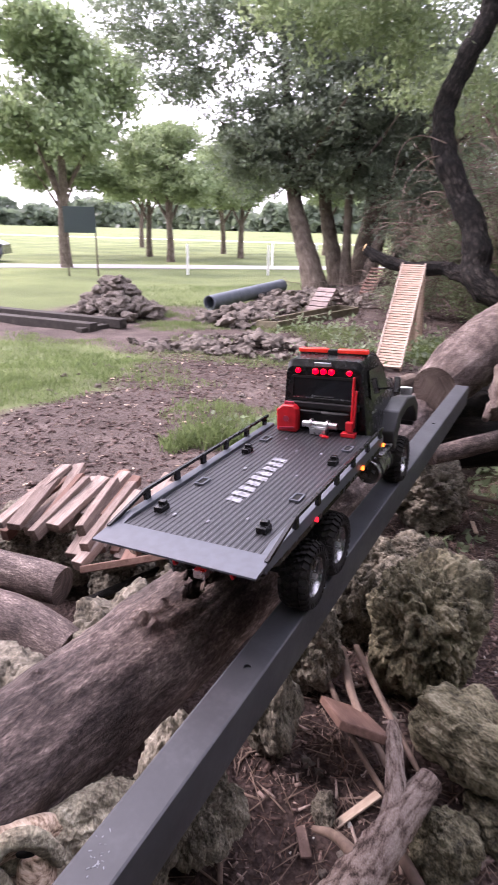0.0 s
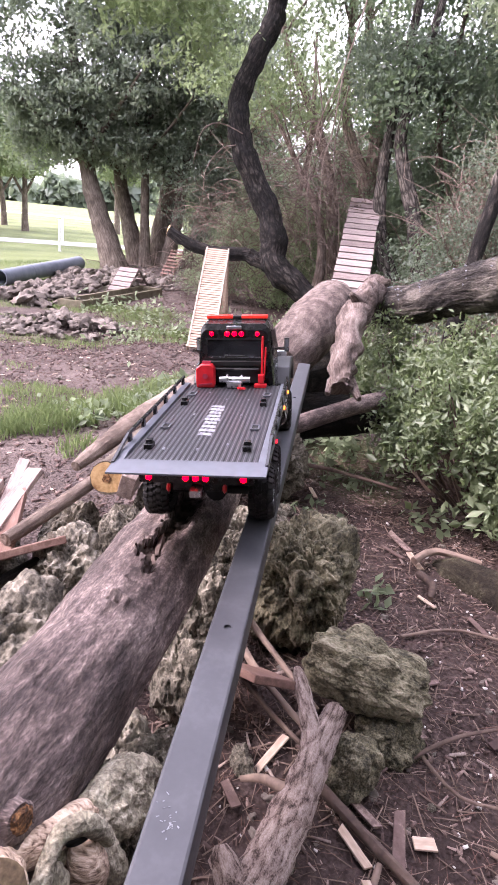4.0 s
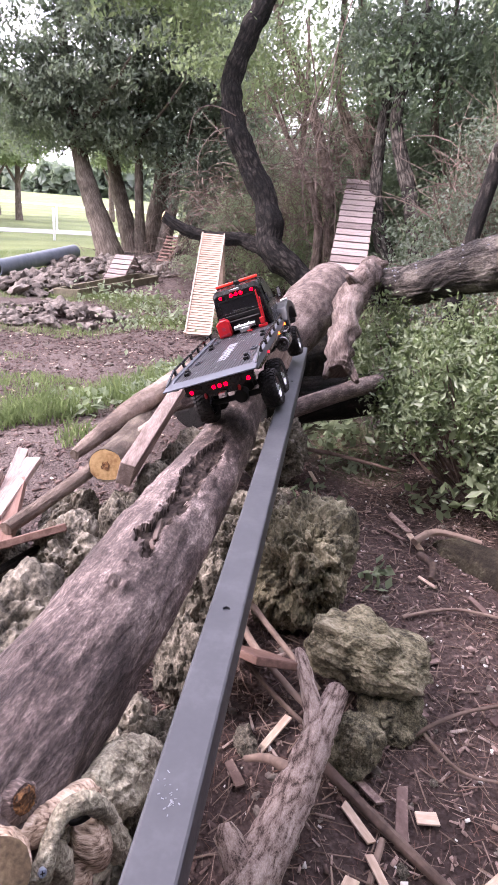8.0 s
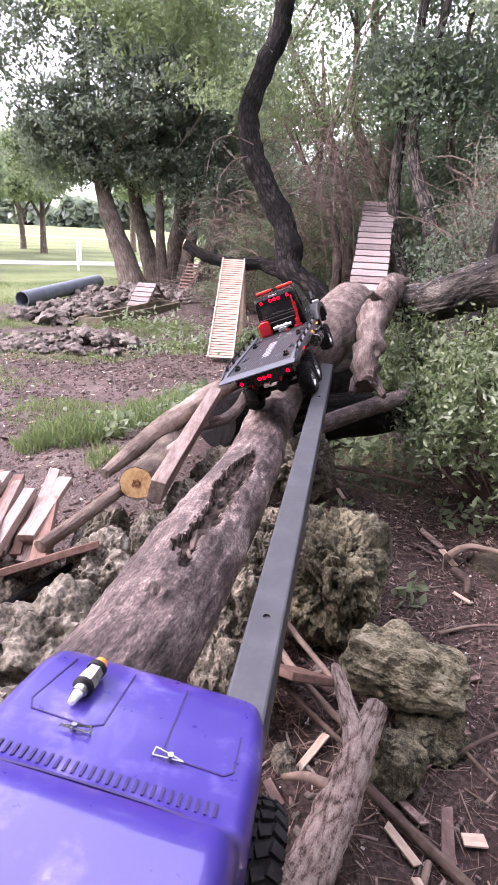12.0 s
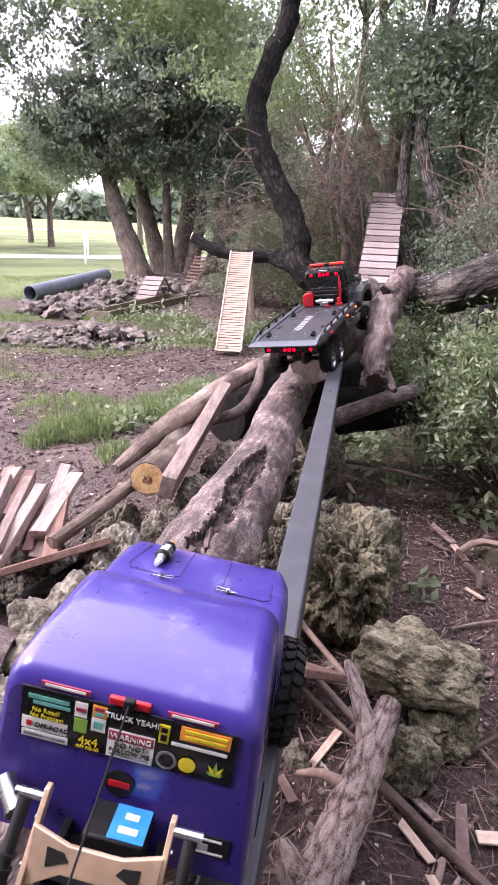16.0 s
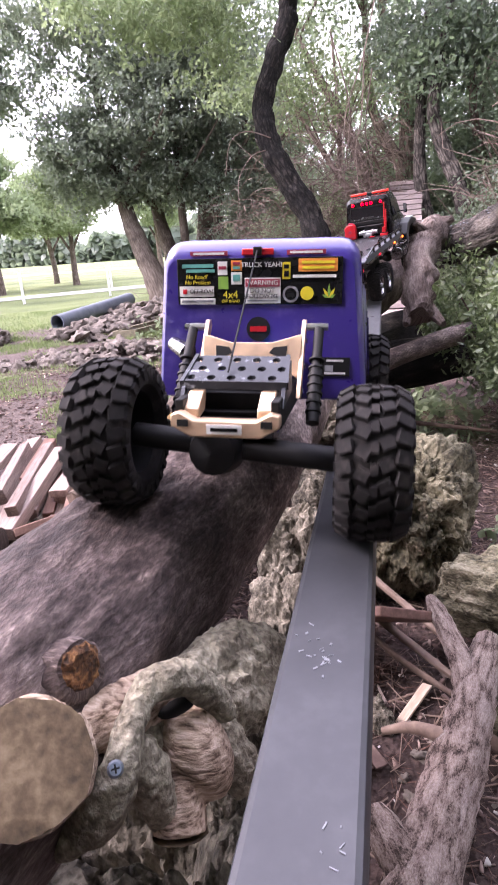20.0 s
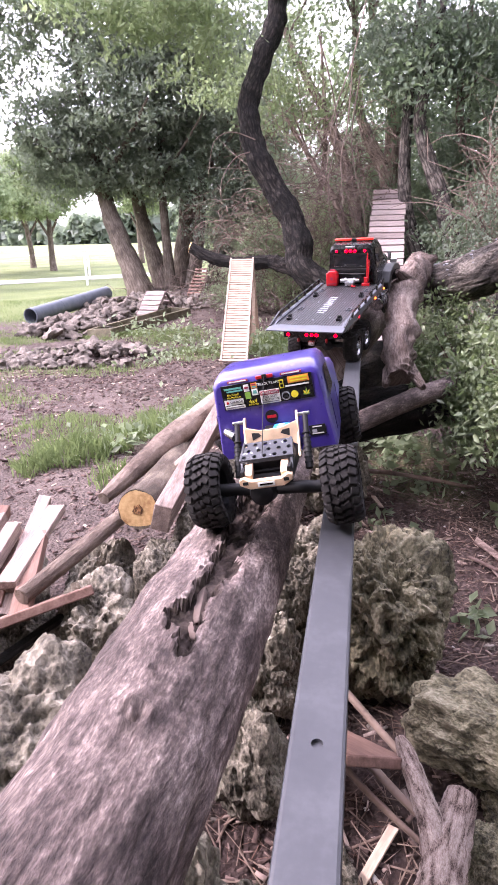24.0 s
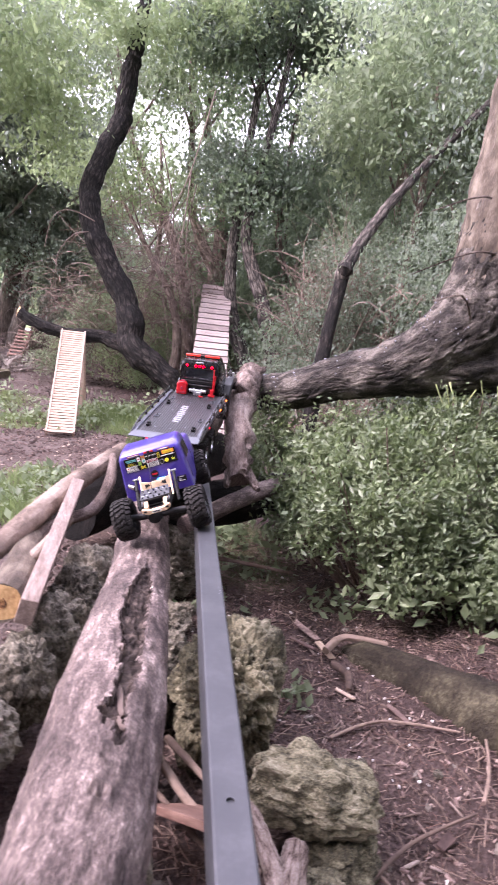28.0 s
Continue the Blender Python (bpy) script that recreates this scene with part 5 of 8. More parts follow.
    light = part("roof_light", s, m_red, shell, "small red roof light", bevel=0.001)
    part("light_boss", Shape().box((0.0, 0.1165, 0.217), (0.008, 0.005, 0.008)), m_black_matt, light, bevel=0.001)
    s = Shape()
    s.lathe([(0.0, 0.1178), (0.0115, 0.1178), (0.0115, 0.1186)], 24, "Y", (0.0, 0, 0.146))
    badge = part("round_badge", s, m_black_matt, shell)
    part("print_bar", sheet((0.0, 0.146), 0.016, 0.005, 0.1174, 0.0005), m_red, badge)
    decal = part("lower_decal", sheet((0.0735, 0.1105), 0.028, 0.018, 0.1184, 0.0012), m_black_matt, shell)
    for dz, w in ((0.006, 0.016), (-0.006, 0.02)):
        part("print_bar", sheet((0.0735, 0.1105 + dz), w, 0.0018, 0.1176, 0.0004), m_ivory, decal)
    part("print_bar", sheet((0.068, 0.109), 0.008, 0.006, 0.1176, 0.0004), m_grey_mark, decal)
    # chassis behind the cab
    s = Shape()
    for x in (-0.036, 0.036):
        part("frame_rail", Shape().box((x, 0.19, 0.092), (0.006, 0.42, 0.02)).box((x, 0.0, 0.096), (0.0064, 0.07, 0.02)), m_black_matt, car, bevel=0.001)
    s.box((0, 0.18, 0.084), (0.07, 0.34, 0.008)).box((0, 0.05, 0.094), (0.066, 0.06, 0.016))
    for y in (0.034, 0.046, 0.058, 0.07):
        part("cross_bar", Shape().bar((-0.034, y, 0.106), (0.034, y - 0.004, 0.106), 0.004, 0.006), m_black_matt, car)
    s.rod((-0.006, 0.05, 0.1), (-0.006, 0.05, 0.113), 0.003).rod((0.012, 0.04, 0.1), (0.012, 0.04, 0.112), 0.003)
    part("chassis", s, m_black_matt, car, bevel=0.001)
    # shock tower: a slotted cross plate between two slanting posts
    s = Shape()
    outline = [(-0.043, 0.106), (-0.02, 0.119), (0.02, 0.119), (0.043, 0.106), (0.0445, 0.146), (0.018, 0.138), (-0.018, 0.138), (-0.0445, 0.146)]
    s.prism(outline, -0.002, 0.002, "Y")
    tower = part("shock_tower", s, m_gold, car, "gold anodised shock tower", Matrix.Translation((0, 0.068, 0.126)) @ Matrix.Rotation(radians(-20), 4, "X") @ Matrix.Translation((0, 0, -0.126)), bevel=0.0008)
    for sx in (-1, 1):
        s = Shape()
        s.prism([(sx * a, b) for a, b in ((0.016, 0.1285), (0.031, 0.1225), (0.032, 0.135), (0.02, 0.1335))][::sx], -0.0026, 0.0026, "Y")
        part("tower_slot_shade", s, m_dark, tower)
        s = Shape()
        s.prism([(0.041, 0.094), (0.05, 0.092), (0.0985, 0.15), (0.097, 0.156), (0.091, 0.156)], sx * 0.0425, sx * 0.0465)
        post = part("tower_arm", s, m_gold, car, "pale gold slanting post", bevel=0.0006)
        for y, z in ((0.05, 0.099), (0.066, 0.118), (0.084, 0.138)):
            part("post_bolt", Shape().rod((sx * 0.047, y, z), (sx * 0.0482, y, z), 0.0022, seg=8), m_rim, post)
        s = Shape()
        s.rod((sx * 0.058, 0.028, 0.076), (sx * 0.058, 0.06, 0.116), 0.0056, seg=16).rod((sx * 0.058, 0.06, 0.116), (sx * 0.058, 0.088, 0.148), 0.0045)
        for q in range(7):
            c = Vector((sx * 0.058, 0.034 + 0.0052 * q, 0.0835 + 0.0065 * q))
            s.rod(c, c + Vector((0, 0.0012, 0.0015)), 0.0068, seg=14)
        shock = part("shock", s, m_black_matt, car)
        part("shock_bolt", Shape().rod((sx * 0.046, 0.09, 0.15), (sx * 0.066, 0.09, 0.15), 0.0032, seg=8), m_silver, shock)
    s = Shape()
    s.rod((-0.066, 0.095, 0.125), (-0.085, 0.112, 0.132), 0.009, 0.007, 12)
    part("tow_pin", s, m_rim, car)
    # perforated plate
    s = Shape()

    def tilt(x, y, o=0.0):
        return (x, y, 0.1152 + 0.42 * (y + 0.0092) - o)

    xs, ys = [-0.04 + 0.016 * i for i in range(6)], [-0.0092 + 0.0125 * i for i in range(4)]
    for i in range(5):
        for j in range(3):
            cx, cy = (xs[i] + xs[i + 1]) / 2 + (0.003 if j % 2 else -0.003), (ys[j] + ys[j + 1]) / 2
            ring, edge = [], []
            for k in range(12):
                q = 2 * math.pi * (k + 0.5) / 12
                dx, dy = math.cos(q), math.sin(q)
                ring.append((cx + 0.0035 * dx, cy + 0.0035 * dy))
                ex = ((xs[i + 1] - cx) if dx > 0 else (cx - xs[i])) / abs(dx)
                f = min(ex, 0.00625 / abs(dy))
                edge.append((cx + f * dx, cy + f * dy))
            s.add([tilt(*p) for p in ring + edge] + [tilt(*p, 0.003) for p in ring], [(k, 12 + k, 12 + (k + 1) % 12, (k + 1) % 12) for k in range(12)] + [(k, (k + 1) % 12, 24 + (k + 1) % 12, 24 + k) for k in range(12)])
            for co in ((a, b) for a in (xs[i], xs[i + 1]) for b in (ys[j], ys[j + 1])):
                ks = sorted(range(12), key=lambda k: (edge[k][0] - co[0]) ** 2 + (edge[k][1] - co[1]) ** 2)[:2]
                s.add([tilt(*edge[ks[0]]), tilt(*edge[ks[1]]), tilt(*co)], [(0, 1, 2)])
    s.bar(tilt(-0.041, -0.0095, 0.002), tilt(0.041, -0.0095, 0.002), 0.003, 0.006)
    for x in (-0.041, 0.041):
        s.bar(tilt(x, -0.0095, 0.002), tilt(x * 0.92, 0.03, 0.002), 0.003, 0.006)
    part("perforated_plate", s, m_plate_dark, car, "perforated dark metal plate with chipped edges")
    for x in (-0.039, 0.039):
        part("plate_side", Shape().prism([(-0.01, 0.113), (0.028, 0.128), (0.03, 0.102), (-0.022, 0.098)], x - 0.0015, x + 0.0015), m_plate_dark, car)
    # bumper: a faceted bar with two square horns
    s = Shape()
    s.prism([(-0.0405, 0.088), (-0.026, 0.08), (0.026, 0.08), (0.0405, 0.088), (0.0405, 0.0965), (0.034, 0.0985), (0.023, 0.0925), (-0.023, 0.0925), (-0.034, 0.0985), (-0.0405, 0.0965)], -0.044, -0.032, "Y")
    for x in (-0.028, 0.028):
        s.prism([(-0.032, 0.09), (-0.012, 0.094), (-0.006, 0.109), (-0.014, 0.109), (-0.032, 0.0985)], x - 0.006, x + 0.006)
    bumper = part("rear_bumper", s, m_gold, car, "gold anodised rear bumper", bevel=0.0012)
    part("bumper_label", Shape().box((0, -0.0445, 0.0865), (0.026, 0.001, 0.007)), m_ivory, bumper)
    part("print_bar", Shape().box((0, -0.0452, 0.0865), (0.02, 0.0006, 0.0026)), m_black, bumper)
    for x in (-0.031, 0.031):
        part("bumper_slot_shade", Shape().box((x, -0.0445, 0.0905), (0.008, 0.001, 0.005)), m_dark, bumper)
    for y, up in ((0.0, 0.009), (0.37, 0.0)):
        s = Shape()
        s.rod((-0.085, y, 0.06 + up), (0.085, y, 0.06 - up * 0.7), 0.01, seg=14)
        s.lathe([(0.0, -0.03), (0.018, -0.024), (0.024, 0), (0.018, 0.02), (0, 0.026)], 16, "Y", (-0.015, y, 0.062))
        s.box((0, y, 0.078), (0.06, 0.02, 0.012))
        part("axle", s, m_black_matt, car)
    s = Shape()
    for x in (-0.03, 0.03):
        s.rod((x, 0.0, 0.072), (x * 0.8, 0.14, 0.086), 0.004)
    part("link", s, m_rim, car)
    box_ = part("battery", Shape().box((0.006, 0.101, 0.12), (0.044, 0.03, 0.024)), m_black_matt, car, "black battery with a blue label", m=None, bevel=0.002)
    part("battery_label", Shape().box((0.014, 0.101, 0.1325), (0.026, 0.027, 0.0006)), m_blue, box_)
    for y, w in ((0.092, 0.014), (0.103, 0.01)):
        part("print_bar", Shape().box((0.014, y + 0.003, 0.133), (w, 0.005, 0.0004)), m_ivory, box_)
    s = Shape()
    s.rod((-0.006, 0.0, 0.122), (-0.002, 0.1165, 0.219), 0.0008, seg=6)
    part("antenna_wire", s, m_black_matt, car)
    return car


hauler = build_hauler()
crawler = build_crawler()

# ---- logs, branches and planks round the main log ----
def end_disc(parent, c, d, r, mat, label="", seed=0, heart=True):
    """A sawn end, slightly uneven, with rings and a dark heart."""
    rng, s = random.Random(seed), Shape()
    c, d = Vector(c), Vector(d).normalized()
    x = d.orthogonal().normalized()
    y = d.cross(x)
    pts = [c + d * 0.001]
    n = 22
    for k, f in ((0, 0.5), (1, 1.0)):
        pts += [c + d * 0.001 * (2 - k) + (math.cos(q) * x + math.sin(q) * y) * r * f * rng.uniform(0.95, 1.03) for q in (2 * math.pi * i / n for i in range(n))]
    s.add(pts, [(0, 1 + i, 1 + (i + 1) % n) for i in range(n)] + [(1 + i, 1 + n + i, 1 + n + (i + 1) % n, 1 + (i + 1) % n) for i in range(n)])
    ob = part("sawn_end", s, mat, parent, label)
    if heart:
        h = Shape()
        q = [c + d * 0.0035 + (math.cos(a) * x + math.sin(a) * y) * r * 0.25 * rng.uniform(0.7, 1.3) for a in (2 * math.pi * i / 12 for i in range(12))]
        h.add(q, [tuple(range(12))])
        part("heart", h, m_heart, ob)
    return ob


def log_thing(name, path, radii, mat, label, category="log", seg=18, step_=0.05, rough=0.08, freq=6, seed=1, group="", flat=1.0):
    ob = thing(name, label, category, None, group)
    part("stem", Shape().stem(path, radii, seg, step_, rough, freq, seed, True, flat), mat, ob)
    return ob


# second big log, into which the main one runs
log_thing("broad_log", [(0.08, 2.55, 0.62), (0.16, 2.8, 0.66), (0.28, 3.3, 0.7), (0.42, 3.95, 0.72), (0.5, 4.45, 0.72)], [0.1, 0.135, 0.165, 0.18, 0.17], m_bark_pale, "broad smooth grey fallen log", seg=28, rough=0.07, seed=8)
pale = log_thing("pale_log", [(0.34, 2.28, 0.62), (0.36, 2.42, 0.72), (0.42, 2.75, 0.84), (0.52, 3.1, 0.9), (0.62, 3.5, 0.93), (0.66, 3.66, 0.93)], [0.045, 0.055, 0.066, 0.064, 0.07, 0.06], m_bark_pale, "pale knotty peeled log with a forked end", seg=24, step_=0.015, rough=0.3, freq=13, seed=12)
for a, b, r in (((0.36, 2.42, 0.7), (0.29, 2.27, 0.6), 0.03), ((0.37, 2.42, 0.66), (0.42, 2.24, 0.6), 0.028), ((0.62, 3.5, 0.95), (0.72, 3.52, 0.98), 0.04), ((0.47, 2.85, 0.9), (0.4, 2.8, 0.96), 0.03)):
    part("knob", Shape().stem([a, [(p + q) / 2 for p, q in zip(a, b)], b], [r, r * 0.85, r * 0.4], 12, 0.02, 0.2, 20, 5), m_bark_pale, pale)
log_thing("low_log", [(0.12, 2.2, 0.45), (0.45, 2.5, 0.49), (0.9, 2.85, 0.54), (1.3, 3.2, 0.58)], [0.036, 0.04, 0.042, 0.042], m_log, "grey log lying under the pale log", seed=21)
log_thing("dark_support_log", [(0.05, 2.75, 0.3), (0.4, 2.85, 0.34), (0.9, 3.1, 0.35)], [0.11, 0.12, 0.11], m_bark_dark, "dark damp log under the heap", seed=22)
log_thing("rear_support_log", [(-0.35, 3.0, 0.2), (0.1, 3.6, 0.24), (0.6, 4.2, 0.28)], [0.16, 0.17, 0.16], m_bark_dark, "dark log carrying the broad log", seed=23)

# the great leaning trunk that lies over the heap
great = thing("fallen_tree", "great fallen tree trunk with rough dark bark rising beside the bush", "tree")
GREAT = [((0.4, 4.5, 0.55), 0.1), ((0.56, 4.0, 0.72), 0.105), ((0.713, 3.63, 0.82), 0.108), ((0.864, 3.35, 0.89), 0.115), ((1.046, 3.11, 1.01), 0.125), ((1.279, 2.95, 1.1), 0.15), ((1.5, 2.87, 1.25), 0.19), ((1.66, 2.86, 1.43), 0.222), ((1.73, 2.88, 1.7), 0.213), ((1.765, 2.92, 2.08), 0.185)]
part("trunk", Shape().stem([p for p, _ in GREAT], [r for _, r in GREAT], 112, 0.011, 0.045, 9, 9, furrow=0.05), m_bark_damp, great)
part("root_end", Shape().stem([(1.3, 2.94, 1.09), (1.52, 2.87, 1.15), (1.8, 2.82, 1.2), (2.2, 2.75, 1.3), (2.7, 2.7, 1.45)], [0.145, 0.165, 0.17, 0.18, 0.16], 80, 0.014, 0.05, 9, 5, furrow=0.05), m_bark_damp, great, "thick dark root end of the trunk")
# paler bark than the trunk below: the stronger light is put into the colour
part("upper_trunk", Shape().stem([(1.6, 2.86, 1.38), (1.68, 2.862, 1.52), (1.735, 2.88, 1.75), (1.77, 2.92, 2.08), (1.83, 3.0, 2.55), (1.95, 3.12, 3.25), (2.2, 3.35, 4.4), (2.5, 3.55, 6.5)], [0.1, 0.195, 0.214, 0.203, 0.192, 0.185, 0.17, 0.12], 72, 0.02, 0.05, 7, 10, furrow=0.05), m_bark, great, "upright upper trunk, paler brown to show stronger light")
rng = random.Random(4)
for i in range(70):
    k = rng.randrange(2, 7)
    t = rng.random()
    (p, r), (p2, r2) = GREAT[k], GREAT[k + 1]
    c = Vector(p).lerp(Vector(p2), t)
    d = (Vector(p2) - Vector(p)).normalized()
    side = d.cross(Vector((0, 0, 1))).normalized()
    a = radians(rng.uniform(-20, 85))
    c += (side * math.sin(a) + side.cross(d) * math.cos(a)) * (r + (r2 - r) * t) * 1.0
    part("lichen_fleck", Shape().lathe([(0.0, 0.005), (rng.uniform(0.003, 0.009), 0.002), (0.0, -0.006)], 7, "Z", c), m_grey_mark, great)
for a, b, c in (((1.75, 2.75, 1.7), (1.5, 2.7, 1.72), (1.2, 2.75, 1.58)), ((1.78, 2.8, 1.95), (1.55, 2.8, 2.0), (1.3, 2.85, 1.9)), ((1.5, 2.65, 1.4), (1.4, 2.6, 1.5), (1.25, 2.6, 1.45))):
    part("dead_twig", Shape().stem([a, b, c], [0.007, 0.005, 0.002], 6, 0.05, 0.05), m_bark_pale, great)

# foreground branch with plated bark
br = thing("forked_branch", "thick forked branch with cracked plated bark on the soil", "branch")
part("limb", Shape().stem([(-0.08, 0.24, 0.05), (0.0, 0.45, 0.06), (0.08, 0.62, 0.085), (0.17, 0.8, 0.125), (0.225, 0.92, 0.16), (0.262, 0.995, 0.178)], [0.055, 0.052, 0.047, 0.041, 0.033, 0.026], 44, 0.008, 0.09, 20, 3), m_bark_plate, br)
part("fork", Shape().stem([(0.205, 0.885, 0.15), (0.195, 0.95, 0.18), (0.175, 1.04, 0.21), (0.165, 1.075, 0.222)], [0.03, 0.022, 0.017, 0.008], 24, 0.007, 0.1, 24, 6), m_bark_plate, br)
part("spur", Shape().stem([(0.16, 0.79, 0.14), (0.1, 0.84, 0.12), (0.05, 0.86, 0.09)], [0.014, 0.011, 0.007], 10, 0.02, 0.1, 16, 6), m_twig, br)
part("knob", Shape().stem([(0.05, 0.62, 0.1), (0.02, 0.66, 0.13), (0.015, 0.675, 0.14)], [0.03, 0.024, 0.012], 12, 0.012, 0.15, 16, 8), m_bark_plate, br)

# driftwood root by the beam
dw = thing("driftwood_root", "gnarled pale driftwood root with sawn ends and a screw", "driftwood")
s = Shape()
for k, (path, radii) in enumerate((
        ([(-0.229, 0.272, 0.647), (-0.209, 0.278, 0.648), (-0.192, 0.289, 0.651), (-0.176, 0.301, 0.65), (-0.162, 0.322, 0.644), (-0.148, 0.346, 0.631), (-0.135, 0.365, 0.621)], [0.0266, 0.0248, 0.0211, 0.0195, 0.0183, 0.0176, 0.0128]),
        ([(-0.209, 0.274, 0.644), (-0.197, 0.247, 0.67), (-0.186, 0.227, 0.691)], [0.0287, 0.0316, 0.0298]),
        ([(-0.152, 0.326, 0.62), (-0.133, 0.313, 0.622), (-0.122, 0.306, 0.61), (-0.119, 0.304, 0.591)], [0.0141, 0.0208, 0.0184, 0.0104]),
        ([(-0.144, 0.309, 0.61), (-0.139, 0.292, 0.595), (-0.137, 0.282, 0.582)], [0.0168, 0.0163, 0.0173]),
        )):
    s.stem(path, radii, 40, 0.003, 0.07, 45, k + 5, furrow=0.06)
ob = part("bare_root", s, m_drift, dw, "pale bare wood of the root")
fuse = ob.modifiers.new("fuse", "REMESH")
fuse.mode, fuse.voxel_size, fuse.use_smooth_shade = "VOXEL", 0.0015, True
soft_ob = ob.modifiers.new("soften", "SMOOTH")
soft_ob.factor, soft_ob.iterations = 0.5, 2
s = Shape()
for k, (path, radii) in enumerate((
        ([(-0.153, 0.306, 0.672), (-0.156, 0.285, 0.666), (-0.157, 0.267, 0.66), (-0.159, 0.257, 0.65), (-0.168, 0.25, 0.634), (-0.187, 0.246, 0.617), (-0.208, 0.245, 0.61)], [0.0064, 0.0094, 0.0105, 0.0118, 0.0126, 0.0089, 0.0035]),
        ([(-0.158, 0.287, 0.665), (-0.149, 0.301, 0.672), (-0.135, 0.314, 0.668), (-0.122, 0.322, 0.652), (-0.112, 0.328, 0.628)], [0.0074, 0.0105, 0.0114, 0.0099, 0.0093]),
        ([(-0.158, 0.274, 0.66), (-0.15, 0.279, 0.629), (-0.148, 0.281, 0.602), (-0.15, 0.282, 0.586)], [0.0099, 0.0145, 0.0111, 0.0052]),
        ([(-0.172, 0.3, 0.63), (-0.158, 0.331, 0.623), (-0.14, 0.356, 0.61), (-0.12, 0.389, 0.59), (-0.099, 0.425, 0.565)], [0.0198, 0.0227, 0.0279, 0.033, 0.027]),
        ([(-0.145, 0.357, 0.631), (-0.133, 0.386, 0.62), (-0.115, 0.424, 0.599), (-0.092, 0.46, 0.571)], [0.0138, 0.0215, 0.0279, 0.0191]),
        ([(-0.139, 0.34, 0.61), (-0.118, 0.336, 0.59), (-0.105, 0.338, 0.561)], [0.0196, 0.0196, 0.015]),
        )):
    s.stem(path, radii, 40, 0.003, 0.16, 45, k + 11, furrow=0.12)
ob = part("root_bark", s, m_drift_bark, dw, "rough grey-green bark left on the root")
fuse = ob.modifiers.new("fuse", "REMESH")
fuse.mode, fuse.voxel_size, fuse.use_smooth_shade = "VOXEL", 0.0015, True
soft_ob = ob.modifiers.new("soften", "SMOOTH")
soft_ob.factor, soft_ob.iterations = 0.5, 2
# a black disc on the wood paints the shaded hollow; nothing is cut
part("hole_shade", Shape().lathe([(0.0, 0.003), (0.7, 0.002), (1.0, -0.002)], 14, "Z"), m_dark, dw, "", look((-0.138, 0.31, 0.649), (-0.173, 0.42, 0.546)) @ pose(0, 0, 0, 0, 0, 14) @ Matrix.Diagonal((0.0125, 0.005, 1, 1)))
end_disc(dw, (-0.1855, 0.226, 0.692), (0.355, -0.645, 0.677), 0.0298, m_cut_old, "dull brown sawn face", 3, False)
end_disc(dw, (-0.137, 0.282, 0.582), (0.064, -0.446, -0.893), 0.0169, m_cut_old, "", 4, False)
s = Shape()
s.lathe([(0.0, 0.003), (0.003, 0.003), (0.0042, 0.0), (0.003, -0.01)], 14, "Z")
sc = part("screw", s, m_screw, dw, "blue-grey metal screw head", look((-0.151, 0.241, 0.675), (-0.191, 0.324, 0.582)) @ pose(0, 0, 0))
for a in (0, 90):
    part("screw_slot_shade", Shape().box((0, 0, 0.003), (0.0042, 0.0009, 0.0008), Matrix.Rotation(radians(a), 3, "Z")), m_dark, sc)

# logs and boards to the left
cl = thing("cut_log", "fresh sawn log with a pale yellow end and dark heart", "log")
part("stem", Shape().stem([(-0.452, 1.615, 0.425), (-0.45, 1.8, 0.39), (-0.46, 2.3, 0.33), (-0.48, 2.9, 0.27)], [0.056, 0.057, 0.055, 0.05], 22, 0.04, 0.06, 9, 31), m_bark, cl)
end_disc(cl, (-0.452, 1.613, 0.425), (-0.02, -1, 0.15), 0.054, m_cut, "pale yellow sawn end", 2)
bd = Shape()
bd.bar((-0.383, 1.58, 0.415), (-0.315, 2.62, 0.46), 0.05, 0.078, (0.25, 0, 1))
solid("timber_board", bd, m_plank, "long square-sawn weathered timber board lying beside the log", "board", bevel=0.003)
log_thing("peeled_pole", [(-0.62, 1.82, 0.36), (-0.51, 2.2, 0.4), (-0.36, 2.62, 0.44), (-0.2, 3.1, 0.45), (-0.1, 3.45, 0.44)], [0.02, 0.044, 0.05, 0.048, 0.042], m_bark_brown, "pale peeled pole leaning on the rock heap", seed=33, rough=0.06)
log_thing("crooked_branch", [(-0.52, 2.0, 0.3), (-0.4, 2.35, 0.36), (-0.24, 2.6, 0.36), (-0.17, 2.85, 0.42), (-0.16, 3.05, 0.5)], [0.02, 0.026, 0.028, 0.026, 0.02], m_bark_pale, "crooked bare branch under the boards", "branch", seed=34, rough=0.12)
log_thing("thin_pole", [(-0.655, 1.31, 0.35), (-0.58, 1.52, 0.36), (-0.49, 1.77, 0.38), (-0.4, 2.05, 0.4), (-0.32, 2.3, 0.42)], [0.02, 0.022, 0.022, 0.021, 0.02], m_bark_brown, "thin grey pole lying over the rocks", "branch", seed=35, rough=0.06)
log_thing("thin_pole", [(-0.56, 1.95, 0.28), (-0.44, 2.25, 0.32), (-0.34, 2.6, 0.35)], [0.02, 0.022, 0.02], m_bark_brown, "thin grey pole lying over the rocks", "branch", seed=36, rough=0.08)
log_thing("dark_branch", [(-0.72, 1.16, 0.24), (-0.58, 1.33, 0.28), (-0.5, 1.43, 0.31)], [0.011, 0.012, 0.006], m_bark_dark, "short dark stick leaning on a rock", "branch", seed=37)
log_thing("left_log", [(-1.3, 1.02, 0.33), (-0.95, 1.08, 0.335), (-0.745, 1.1, 0.32)], [0.06, 0.058, 0.052], m_log, "short weathered log on the rock heap", seed=38)
